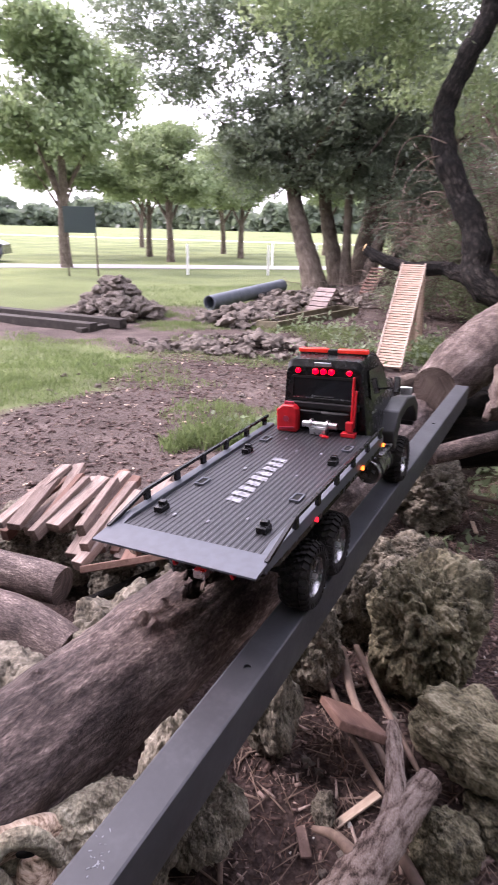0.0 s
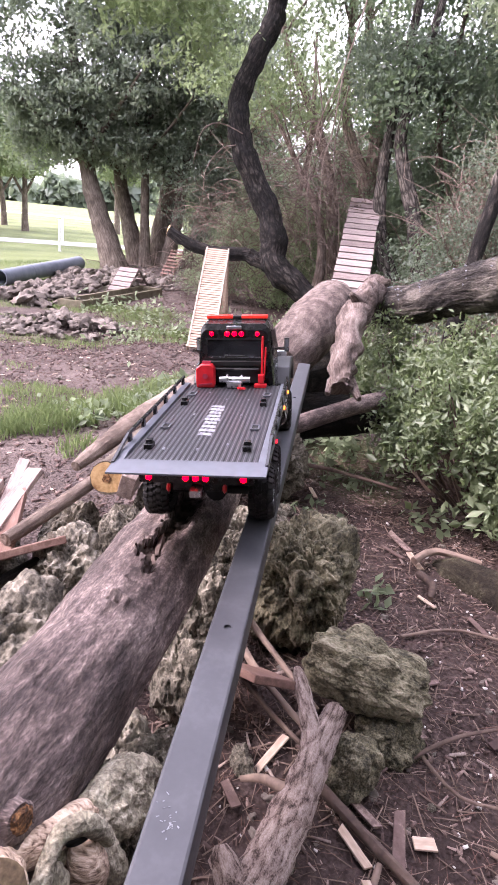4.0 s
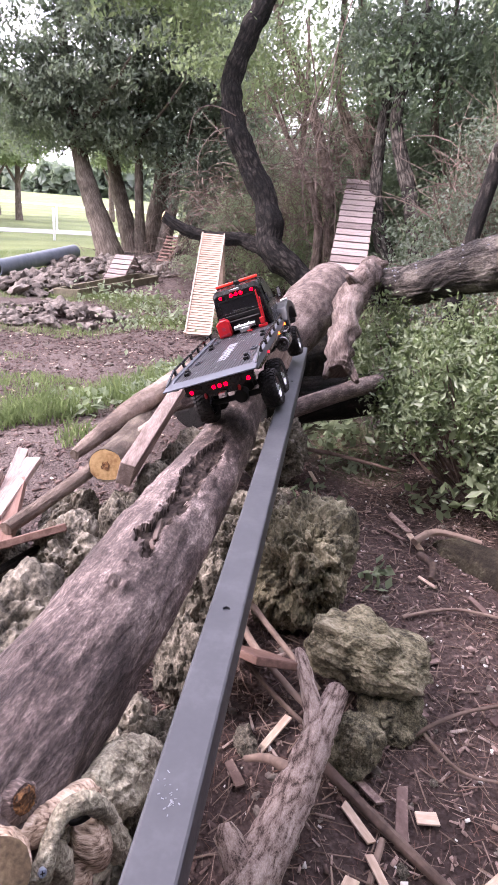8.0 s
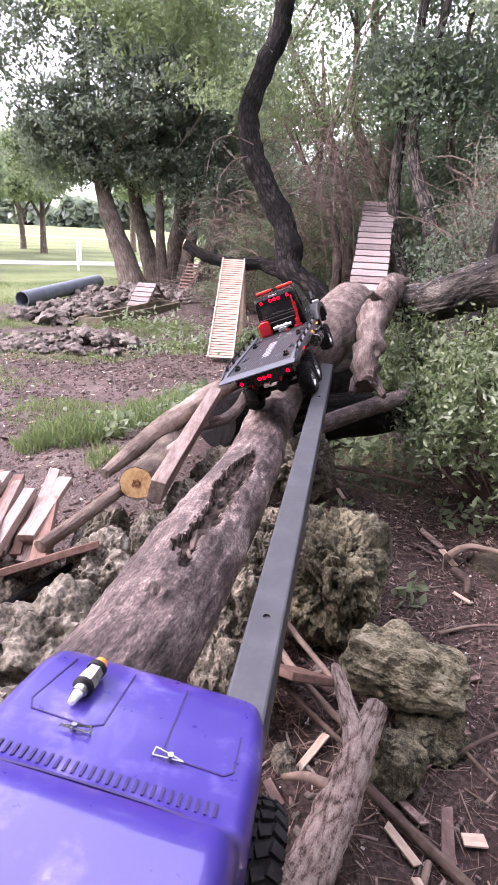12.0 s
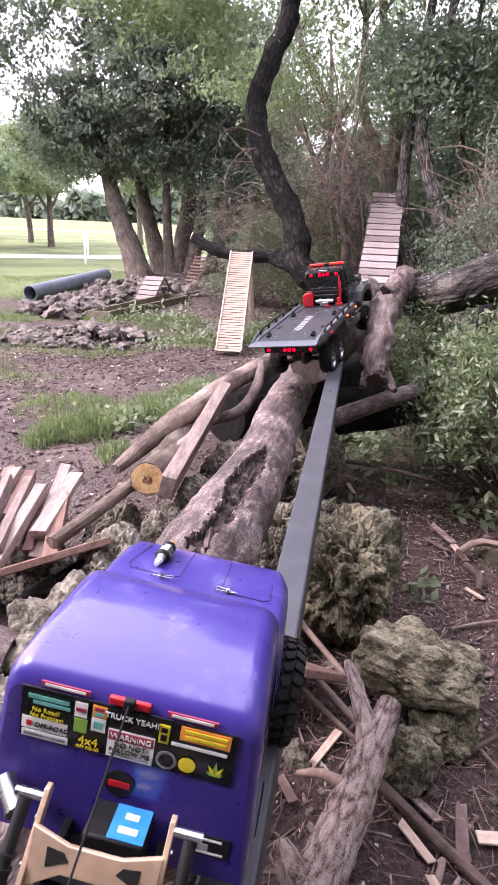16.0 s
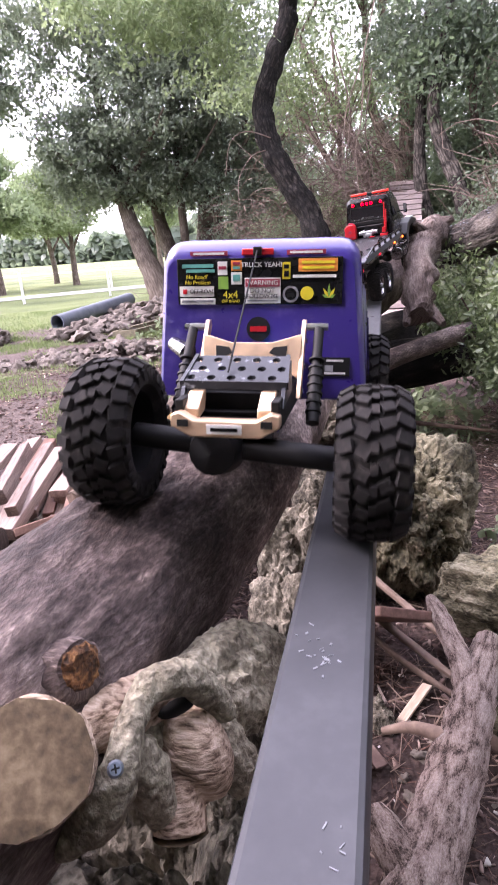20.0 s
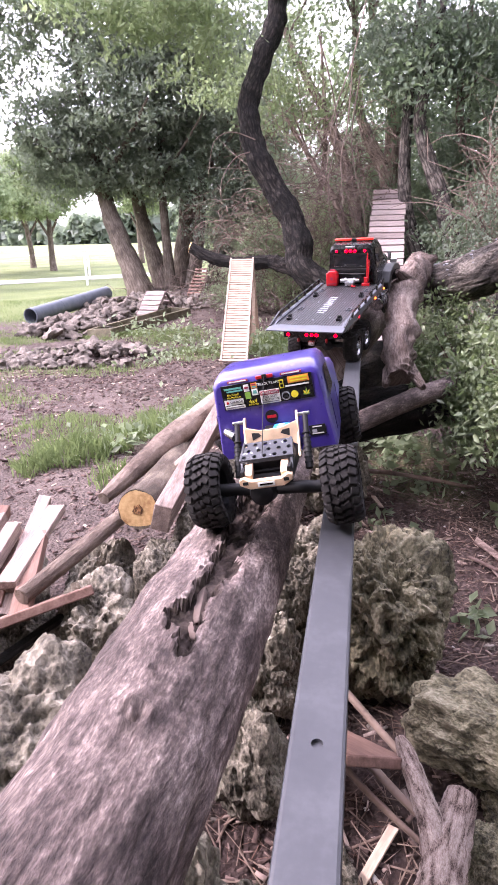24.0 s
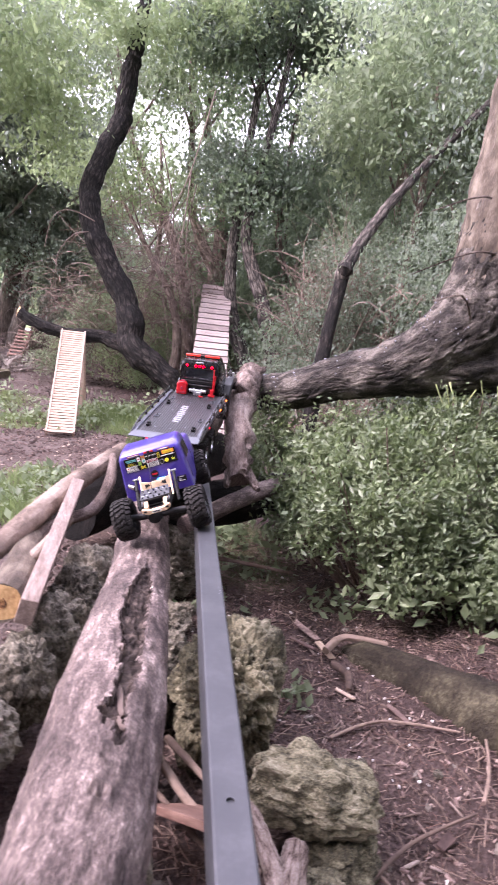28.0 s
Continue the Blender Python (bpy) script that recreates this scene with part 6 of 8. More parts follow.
log_thing("left_log", [(-1.25, 0.87, 0.26), (-0.88, 0.95, 0.285), (-0.62, 0.955, 0.245)], [0.085, 0.082, 0.065], m_log, "short weathered log on the rock heap", seed=39)
log_thing("left_log", [(-1.15, 0.66, 0.19), (-0.8, 0.76, 0.22), (-0.58, 0.8, 0.2)], [0.085, 0.08, 0.06], m_log, "short weathered log on the rock heap", seed=40)
rng = random.Random(12)
for i in range(26):
    low = i >= 14
    x = -0.69 - 0.036 * i if not low else -0.74 - 0.04 * (i - 14)
    ln = rng.uniform(0.26, 0.4)
    w, h = rng.choice(((0.036, 0.036), (0.05, 0.022), (0.046, 0.024), (0.03, 0.042)))
    solid("plank", Shape().box((0, 0, 0), (w, ln, h)), m_plank if i % 5 else m_plank_red, "short weathered sawn plank in a heap", "plank", pose(x, 1.47 + rng.uniform(-0.06, 0.12) + 0.04 * (i % 3), (0.29 if low else 0.335) + rng.uniform(0, 0.03), rng.uniform(4, 14), rng.uniform(-20, 20), rng.uniform(-2, 16)), "heap of short planks", bevel=0.002)
for i, (x, y, z) in enumerate(((-0.78, 1.45, 0.16), (-0.98, 1.5, 0.16), (-1.2, 1.45, 0.14), (-1.32, 1.6, 0.13), (-0.9, 1.72, 0.12), (-1.15, 1.7, 0.12))):
    stone(ROCKS[i], x, y, z, 0.12, 0.14, 0.13, 50 * i)
solid("slab_board", Shape().box((0, 0, 0), (0.3, 0.12, 0.022)), m_plank_red, "short red-brown wedge of board on the rocks", "board", pose(-0.64, 1.3, 0.315, -30, -8, 28), bevel=0.003)
solid("slab_board", Shape().box((0, 0, 0), (0.12, 0.3, 0.02)), m_plank_red, "red-brown bark slab between the rocks", "board", pose(0.07, 1.13, 0.14, -35, 15, 12), bevel=0.003)

# sticks on the soil to the right of the beam
STICKS = [((-0.02, 1.42, 0.1), (0.06, 1.24, 0.08), (0.21, 1.05, 0.05), 0.012), ((-0.03, 1.3, 0.08), (0.1, 1.12, 0.05), (0.23, 0.98, 0.04), 0.008), ((0.02, 1.42, 0.12), (0.13, 1.25, 0.1), (0.24, 1.1, 0.07), 0.01), ((0.23, 0.9, 0.05), (0.4, 0.72, 0.03), (0.62, 0.5, 0.02), 0.013), ((0.45, 1.0, 0.03), (0.62, 1.1, 0.03), (0.85, 1.16, 0.04), 0.006), ((0.5, 1.05, 0.02), (0.57, 0.92, 0.03), (0.7, 0.9, 0.03), 0.005), ((0.68, 1.92, 0.06), (0.78, 1.98, 0.08), (0.95, 1.94, 0.07), 0.016), ((0.69, 1.86, 0.04), (0.72, 1.78, 0.05), (0.7, 1.72, 0.03), 0.016), ((0.35, 0.75, 0.02), (0.28, 0.6, 0.02), (0.2, 0.45, 0.02), 0.008), ((0.55, 1.5, 0.02), (0.75, 1.55, 0.03), (1.0, 1.48, 0.03), 0.006), ((0.9, 1.2, 0.03), (1.0, 1.32, 0.03), (1.1, 1.5, 0.04), 0.006), ((-0.25, 1.02, 0.06), (-0.16, 0.85, 0.05), (-0.1, 0.72, 0.03), 0.009), ((0.6, 0.8, 0.02), (0.75, 0.72, 0.03), (0.95, 0.75, 0.02), 0.007), ((0.15, 2.7, 0.1), (0.4, 2.72, 0.08), (0.75, 2.6, 0.06), 0.012)]
for i, (a, b, c, r) in enumerate(STICKS):
    solid("stick", Shape().stem([a, b, c], [r, r * 0.9, r * 0.6], 9, 0.03, 0.12, 14, i), m_twig, "dry brown stick lying on the mulch", "stick", group="sticks on the mulch")
CHIPS = [(0.4, 0.8, 0.16, 0.028, 78), (0.455, 0.8, 0.05, 0.032, 5), (0.3, 0.9, 0.2, 0.02, 128), (0.3, 0.78, 0.1, 0.022, 125), (0.5, 1.15, 0.13, 0.02, 122), (0.45, 1.18, 0.06, 0.016, 10), (0.835, 1.6, 0.11, 0.02, 108), (0.69, 1.72, 0.08, 0.018, 130), (0.66, 2.1, 0.16, 0.03, 115), (0.7, 1.98, 0.14, 0.026, 100), (0.62, 2.02, 0.13, 0.02, 125), (0.33, 2.55, 0.12, 0.02, 100), (0.03, 0.86, 0.07, 0.025, 120), (0.12, 0.98, 0.14, 0.02, 55), (0.74, 1.12, 0.06, 0.03, 30), (0.54, 0.66, 0.12, 0.02, 35), (0.47, 0.58, 0.14, 0.018, 40), (0.33, 0.66, 0.1, 0.02, 110), (0.9, 0.98, 0.09, 0.02, 80), (0.25, 0.62, 0.09, 0.03, 60), (0.58, 1.3, 0.1, 0.016, 20)]
for i, (x, y, ln, w, a) in enumerate(CHIPS):
    s = Shape()
    rr = random.Random(i)
    k = [rr.uniform(0.7, 1.1) for _ in range(4)]
    s.prism([(-ln / 2, -w / 2 * k[0]), (ln / 2, -w / 2 * k[1]), (ln / 2 * k[2], w / 2 * k[3]), (-ln / 2 * 0.9, w / 2)], 0, 0.006, "Z")
    solid("wood_chip", s, m_pine if i % 2 else m_chip, "pale split wood chip on the mulch", "wood chip", pose(x, y, zg(x, y) + 0.012, rr.uniform(-6, 6), rr.uniform(-6, 6), a), "split wood chips", bevel=0.001)
stone(ROCKS[6], 0.05, 0.95, 0.03, 0.03, 0.04, 0.04, 20, label="small white limestone lump on the mulch", group="loose stones")
for i, (x, y, r) in enumerate(((0.38, 0.69, 0.014), (0.3, 0.85, 0.018), (0.42, 0.62, 0.012), (0.5, 0.9, 0.01), (0.16, 0.72, 0.012), (0.33, 2.12, 0.03), (0.4, 2.2, 0.035), (0.26, 2.08, 0.028), (0.85, 1.35, 0.016), (0.62, 1.4, 0.014), (0.19, 2.32, 0.04))):
    stone(ROCKS[i % 8], x, y, zg(x, y) + r * 0.4, r, r * 1.1, r * 0.8, 40 * i, label="small pale stone lying on the mulch", group="loose stones")
buried = log_thing("half_buried_log", [(0.8, 2.0, -0.02), (0.85, 1.94, 0.0), (1.03, 1.73, 0.0), (1.18, 1.5, 0.0), (1.5, 1.0, 0.0)], [0.045, 0.075, 0.115, 0.14, 0.15], m_bark_moss, "half-buried rotten old log with green moss on the bank", seed=41, rough=0.08)

# ---- ramps and other built things ----
def ramp(name, lo, hi, width, slats, slat_mat, rail_mat, label, slat_len=0.05, thick=0.02, back=None, legs=True, category="ramp", proud=0.0):
    """A slatted ramp from lo up to hi (its middle line), with side rails, slats and a frame behind."""
    ob = thing(name, label, category)
    lo, hi = Vector(lo), Vector(hi)
    d = (hi - lo).normalized()
    x = d.cross(Vector((0, 0, 1))).normalized()
    n = x.cross(d)
    ln = (hi - lo).length
    for sx in (-1, 1):
        part("side_rail", Shape().bar(lo + x * sx * (width / 2 - 0.012) - n * 0.02, hi + x * sx * (width / 2 - 0.012) - n * 0.02, 0.024, 0.04, n), rail_mat, ob)
    data = Shape().box((0, 0, 0), (width + proud, slat_len, thick)).mesh("slat", slat_mat, False)
    m = Matrix((x, d, n)).transposed().to_4x4()
    rng = random.Random(len(name) + slats)
    for i in range(slats):
        p = lo + d * ln * (i + 0.5) / slats + n * (thick / 2 + rng.uniform(0, 0.004))
        part("slat", data, None, ob, "", Matrix.Translation(p) @ m @ pose(rng.uniform(-0.01, 0.01), 0, 0, 0, 0, rng.uniform(-0.7, 0.7)))
    if back is not None:
        b = Vector(back)
        d2 = (b - hi).normalized()
        for sx in (-1, 1):
            part("back_rail", Shape().bar(hi + x * sx * (width / 2 - 0.012) - n * 0.03, b + x * sx * (width / 2 - 0.012), 0.024, 0.035, x.cross(d2)), rail_mat, ob)
        n2 = x.cross(d2)
        m2 = Matrix((x, d2, n2)).transposed().to_4x4()
        k = max(3, int(slats * 0.75))
        for i in range(1, k):
            part("back_slat", data, None, ob, "", Matrix.Translation(hi + (b - hi) * i / k) @ m2)
    if legs:
        for sx in (-1, 1):
            top = hi + x * sx * (width / 2 - 0.02) - n * 0.03
            foot = Vector((top.x, top.y + 0.02, zg(top.x, top.y) - 0.02))
            part("leg", Shape().bar(foot, top, 0.045, 0.045, (0, 1, 0)), rail_mat, ob)
            mid = lo + (hi - lo) * 0.55 + x * sx * (width / 2 - 0.02) - n * 0.03
            part("leg", Shape().bar((mid.x, mid.y, zg(mid.x, mid.y) - 0.02), mid, 0.045, 0.045, (0, 1, 0)), rail_mat, ob)
        part("brace", Shape().bar(hi - x * (width / 2) - n * 0.06, hi + x * (width / 2) - n * 0.06, 0.04, 0.05), rail_mat, ob)
    return ob


ramp("slatted_ramp", (-0.76, 7.24, -0.34), (-0.77, 8.99, 0.79), 0.335, 42, m_ramp, m_ramp, "tall ladder ramp of thin pale pine slats", 0.036, 0.012, (-0.72, 9.3, -0.42), True)
ramp("plank_ramp", (0.83, 6.35, -0.34), (1.53, 10.74, 1.745), 0.5, 25, m_deck_slat, m_slat_old, "high ramp of weathered grey deck planks", 0.158, 0.026, None, True)
for sx in (-1, 1):
    part("edge_strip", Shape().bar((-0.76 + sx * 0.158, 7.235, -0.318), (-0.77 + sx * 0.158, 8.985, 0.812), 0.018, 0.012), m_slat, bpy.data.objects["slatted_ramp"])
part("platform", Shape().box((1.6, 10.93, 1.735), (0.56, 0.36, 0.04)), m_slat_old, bpy.data.objects["plank_ramp"])
ramp("small_ramp", (-2.92, 11.5, -0.4), (-2.77, 12.13, 0.1), 0.4, 6, m_deck_slat, m_slat_old, "small A-shaped ramp of pallet boards", 0.11, 0.018, (-2.62, 12.75, -0.4), False)
ramp("far_ramp", (-2.35, 13.3, -0.4), (-2.15, 14.3, 0.42), 0.3, 12, m_plank_red, m_plank_red, "dull red-brown ramp by the far trees", 0.05, 0.018, None, False)
ramp("pale_far_ramp", (2.63, 8.2, 0.2), (2.72, 8.7, 0.78), 0.3, 8, m_slat, m_slat, "small pale ramp behind the fallen tree", 0.05, 0.015, (2.75, 9.0, -0.3), False)
box_frame = thing("timber_bed", "low empty bed edged with greenish treated timber", "timber bed")
for a, b in (((-3.34, 9.6), (-2.52, 12.2)), ((-2.95, 9.5), (-2.12, 12.0)), ((-3.36, 9.58), (-2.92, 9.47)), ((-2.54, 12.2), (-2.1, 12.02))):
    part("edge_timber", Shape().bar((*a, zg(*a) + 0.05), (*b, zg(*b) + 0.05), 0.05, 0.16), m_green_timber, box_frame, bevel=0.003)
for i in range(6):
    t = 0.3 + 0.1 * i
    a, b = (-3.34 + 0.82 * t, 9.6 + 2.6 * t), (-2.95 + 0.83 * t, 9.5 + 2.5 * t)
    part("rung", Shape().bar((*a, zg(*a) - 0.005), (*b, zg(*b) - 0.005), 0.05, 0.04), m_slat_old, box_frame)

pipe = thing("drain_pipe", "large grey plastic drain pipe lying on the lawn", "pipe")
s = Shape()
pa, pb = Vector((-4.98, 11.1, -0.225)), Vector((-4.34, 13.85, -0.065))
d = (pb - pa).normalized()
x = d.orthogonal().normalized()
y = d.cross(x)
pts, n = [], 32
for p, r in ((pa, 0.135), (pa, 0.15), (pb, 0.15), (pb, 0.135)):
    pts += [p + r * (math.cos(q) * x + math.sin(q) * y) for q in (2 * math.pi * i / n for i in range(n))]
s.add(pts, [(k * n + i, k * n + (i + 1) % n, (k + 1) % 4 * n + (i + 1) % n, (k + 1) % 4 * n + i) for k in range(4) for i in range(n)])
part("tube", s, m_pipe, pipe)
for k, t in enumerate((0.33, 0.66, 0.97)):
    c = pa + (pb - pa) * t
    r = Shape()
    pts = []
    for o, rr in ((-0.015, 0.1505), (-0.01, 0.155), (0.01, 0.155), (0.015, 0.1505)):
        pts += [c + d * o + rr * (math.cos(q) * x + math.sin(q) * y) for q in (2 * math.pi * i / n for i in range(n))]
    r.add(pts, [(j * n + i, j * n + (i + 1) % n, (j + 1) * n + (i + 1) % n, (j + 1) * n + i) for j in range(3) for i in range(n)])
    part("joint_ring", r, m_pipe, pipe)

for (x0, y0), (x1, y1), w, lift in (((-8.6, 8.5), (-5.3, 8.42), 0.2, 0.1), ((-8.5, 8.1), (-5.55, 7.95), 0.2, 0.06)):
    solid("old_timber", Shape().bar((x0, y0, zg(x0, y0) + lift), (x1, y1, zg(x1, y1) + lift), w, 0.15), m_creosote, "old black creosoted timber lying on the grass", "timber", group="old timbers", bevel=0.01)
solid("old_timber", Shape().bar((-5.7, 7.75, -0.36), (-5.55, 8.65, -0.36), 0.15, 0.1), m_creosote, "short black timber laid across under the long ones", "timber", group="old timbers", bevel=0.01)

FARROCK = [rock_mesh(f"field_stone_{i}", m_rubble, 51 + i, 4, 0.6, 0.38) for i in range(6)]
rng = random.Random(77)


RUBBLE = [rock_mesh("rubble", m_rubble, 61 + i, 3, 1.0, 0.62) for i in range(5)]


def heap_poses(cx, cy, rx, ry, h, n, smin, smax):
    for i in range(n):
        a, q = rng.uniform(0, 2 * math.pi), math.sqrt(rng.random())
        x, y = cx + rx * q * math.cos(a), cy + ry * q * math.sin(a)
        s = smin + (smax - smin) * rng.random() ** 1.6
        z = zg(x, y) + h * max(0.0, 1 - q) * rng.uniform(0.55, 1.0) + s * 0.25
        yield i, pose(x, y, z, rng.uniform(-25, 25), rng.uniform(-25, 25), rng.uniform(0, 360)), (s, s * rng.uniform(0.7, 1.1), s * rng.uniform(0.55, 0.85))


def heap(label, group, *size):
    """Single rocks piled up."""
    for i, m, s in heap_poses(*size):
        ob = tagged(new("rock", FARROCK[i % 6]), label, "rock", group)
        ob.matrix_basis = m @ Matrix.Diagonal((*s, 1))


def rubble(label, *sizes):
    """Loose small stones, too many to tell apart."""
    v, f = [], []
    for size in sizes:
        for i, m, s in heap_poses(*size):
            me = RUBBLE[i % 5]
            k = len(v)
            mm = m @ Matrix.Diagonal((*s, 1))
            v += [mm @ p.co for p in me.vertices]
            f += [tuple(q + k for q in p.vertices) for p in me.polygons]
    solid("rubble", Shape().add(v, f), m_rubble, label, "stones", kind="stuff", angle=60)


heap("grey rock in a tall heap of field stones", "stone heap", -6.15, 9.5, 0.85, 0.75, 0.78, 120, 0.08, 0.21)
rubble("dull brown rubble stones on the bare soil", (-2.75, 7.75, 1.1, 0.75, 0.1, 120, 0.03, 0.15), (-3.6, 7.4, 0.9, 0.5, 0.06, 60, 0.03, 0.13), (-3.9, 10.1, 0.7, 0.8, 0.16, 90, 0.05, 0.2))
rubble("dull rocks by the foot of the trees", (-3.3, 12.9, 1.4, 0.7, 0.15, 90, 0.06, 0.2), (-1.9, 13.4, 0.9, 0.8, 0.15, 60, 0.05, 0.17))
rubble("broken stone slabs on the soil", (-3.75, 11.6, 0.45, 0.7, 0.16, 60, 0.06, 0.2))
rubble("dark stones behind the fallen tree", (1.6, 8.2, 1.2, 0.8, 0.15, 50, 0.05, 0.15))
rubble("small stones scattered on the trail", (-2.6, 6.0, 1.6, 2.2, 0.0, 160, 0.008, 0.04), (0.6, 1.6, 0.9, 1.3, 0.0, 120, 0.005, 0.018))

# posts, board, parked car, far off
for x, y in ((-9.6, 19.2), (-8.35, 24.6), (-7.1, 20.6), (-5.9, 22.6)):
    solid("marker_post", Shape().box((0, 0, 0.5), (0.07, 0.07, 1.25)), m_post, "white marker post beside the park road", "post", pose(x, y, zg(x, y) - 0.1), "road marker posts", bevel=0.01)
sign = thing("notice_board", "dark blank notice board on two thin posts", "notice board", pose(-12.11, 16.58, -0.65, 0, 0, 34))
for x in (-0.42, 0.5):
    part("post", Shape().box((x, 0, 1.0), (0.05, 0.05, 2.3)), m_bark, sign)
part("panel", Shape().box((0.03, -0.04, 2.0), (0.98, 0.03, 0.78)), plain("dark_green_panel", (0.03, 0.045, 0.045), 0.5), sign, bevel=0.005)


def parked_car():
    car = thing("parked_car", "dark parked car seen from behind on the park road", "car", pose(-21.2, 20.0, -0.42, 0, 0, -62))
    m_car = plain("dark_car_paint", (0.012, 0.013, 0.017), 0.2, coat=0.6)
    body = part("body", loft([(-2.2, 0.82, 0.8, 0.35, 0.95, 0.12), (-2.1, 0.88, 0.84, 0.3, 1.02, 0.14), (-1.2, 0.92, 0.86, 0.28, 1.04, 0.14), (0.9, 0.92, 0.86, 0.28, 1.0, 0.14), (1.8, 0.88, 0.78, 0.3, 0.92, 0.14), (2.2, 0.8, 0.7, 0.36, 0.75, 0.12)]), m_car, car)
    part("cabin", loft([(-2.12, 0.8, 0.66, 1.0, 1.4, 0.12), (-1.9, 0.82, 0.68, 1.0, 1.66, 0.14), (-0.3, 0.83, 0.7, 1.0, 1.68, 0.14), (0.4, 0.82, 0.66, 1.0, 1.5, 0.12), (0.95, 0.8, 0.62, 0.98, 1.06, 0.04)]), m_car, car)
    part("rear_window", Shape().box((0, -2.09, 1.3), (1.2, 0.05, 0.38), Matrix.Rotation(radians(-18), 3, "X")), m_glass, car)
    for sx in (-1, 1):
        part("tail_lamp", Shape().box((sx * 0.72, -2.2, 0.9), (0.22, 0.08, 0.3)), m_red_lens, body, bevel=0.02)
        part("side_window", Shape().box((sx * 0.79, -0.6, 1.3), (0.05, 2.0, 0.36), Matrix.Rotation(radians(sx * 14), 3, "Y")), m_glass, car)
    part("bumper", Shape().box((0, -2.25, 0.48), (1.6, 0.12, 0.24)), m_black_matt, car, bevel=0.04)
    tyre, rim = Shape().lathe([(0.2, -0.1), (0.33, -0.11), (0.345, 0), (0.33, 0.11), (0.2, 0.1)], 28).mesh("tyre", m_rubber), Shape().lathe([(0.22, -0.08), (0.2, 0.09), (0.0, 0.07)], 20).mesh("rim", m_rim)
    for x in (-0.83, 0.83):
        for y in (-1.35, 1.4):
            w = part("wheel", rim, None, car, "", pose(x, y, 0.345, 0, 0, 0 if x > 0 else 180))
            part("tyre", tyre, None, w)
    return car


parked_car()

# ---- trees and undergrowth ----


def crown_mesh(name, mat, blobs, leaves, size, clump=0.22, droop=0.5, slim=0.48, seed=0, per=48):
    """Leaves in clumps through a set of ellipsoids (centre, radii, share), thinner at the heart, with gaps between."""
    g = np.random.default_rng(seed)
    share = np.array([b[2] for b in blobs], float)
    share /= share.sum()
    cs, ns = [], []
    for (c, r, _), f in zip(blobs, share):
        k = max(1, int(leaves * f / per))
        d = g.normal(size=(k, 3))
        d /= np.linalg.norm(d, axis=1)[:, None]
        hub = np.array(c) + d * np.array(r) * (g.uniform(0.25, 1.0, k) ** 0.55)[:, None]
        hub += g.normal(scale=0.12, size=hub.shape) * np.array(r)
        p = np.repeat(hub, per, 0) + g.normal(scale=clump * 1.45, size=(k * per, 3)) * [1, 1, 0.55]
        cs.append(p)
        ns.append(np.repeat(d * 0.6 + [0, 0, 0.9], per, 0))
    return leaves_mesh(name, np.concatenate(cs), np.concatenate(ns), size, mat, g, slim, 0.1, droop)


def tree(name, label, stems, bark, crown=None, twigs=(), m=None, seg=14):
    """A tree: trunk, limbs and a crown of leaves."""
    ob = thing(name, label, "tree", m)
    for i, (path, radii) in enumerate(stems):
        part("trunk" if i == 0 else "limb", Shape().stem(path, radii, seg if i == 0 else 9, 0.14 if seg < 20 else 0.04, 0.09 if seg < 20 else 0.17, 2.5 if seg < 20 else 5.0, i + len(name), furrow=0.09 if seg > 20 else 0.0), bark, ob)
    for c in ([crown] if crown is not None and not isinstance(crown, list) else crown or []):
        part("crown", c, None, ob)
    for path, r in twigs:
        part("twig", Shape().stem(path, [r] * (len(path) - 1) + [r * 0.3], 6, 0.2, 0.1, 4, len(path)), bark, ob)
    return ob


# leaning dark trunk with its sawn limb
lean = tree("leaning_tree", "crooked dark leaning tree with a sawn side limb", [
    ([(0.98, 9.0, -0.5), (0.834, 9.15, 0.05), (0.46, 9.26, 0.35), (0.09, 9.37, 0.64), (0.04, 9.5, 0.96), (-0.08, 9.66, 1.35), (-0.26, 9.79, 1.66), (-0.49, 9.94, 2.05), (-0.67, 10.13, 2.52), (-0.72, 10.29, 2.92), (-0.63, 10.46, 3.33), (-0.49, 10.63, 3.74), (-0.31, 10.8, 4.16), (-0.2, 10.9, 5.0), (0.0, 11.0, 6.4)], [0.21, 0.19, 0.185, 0.21, 0.2, 0.19, 0.185, 0.18, 0.175, 0.165, 0.165, 0.165, 0.16, 0.14, 0.08]),
    ([(0.05, 9.5, 0.6), (-0.37, 9.73, 0.71), (-0.81, 9.72, 0.7), (-1.27, 9.76, 0.78), (-1.64, 9.82, 0.95)], [0.14, 0.12, 0.105, 0.095, 0.088])], m_bark_dark,
    [crown_mesh("crown", m_leaf_fresh, [((-2.2, 9.6, 4.6), (1.5, 1.2, 0.8), 3), ((0.2, 10.4, 5.9), (1.6, 1.2, 0.7), 2), ((-1.5, 10.2, 3.7), (0.7, 0.7, 0.5), 0.5)], 12500, 0.105, 0.11, seed=1)], seg=56)
end_disc(lean, (-1.655, 9.823, 0.957), (-1, -0.35, 0.3), 0.085, m_cut, "pale sawn limb end", 8, False)

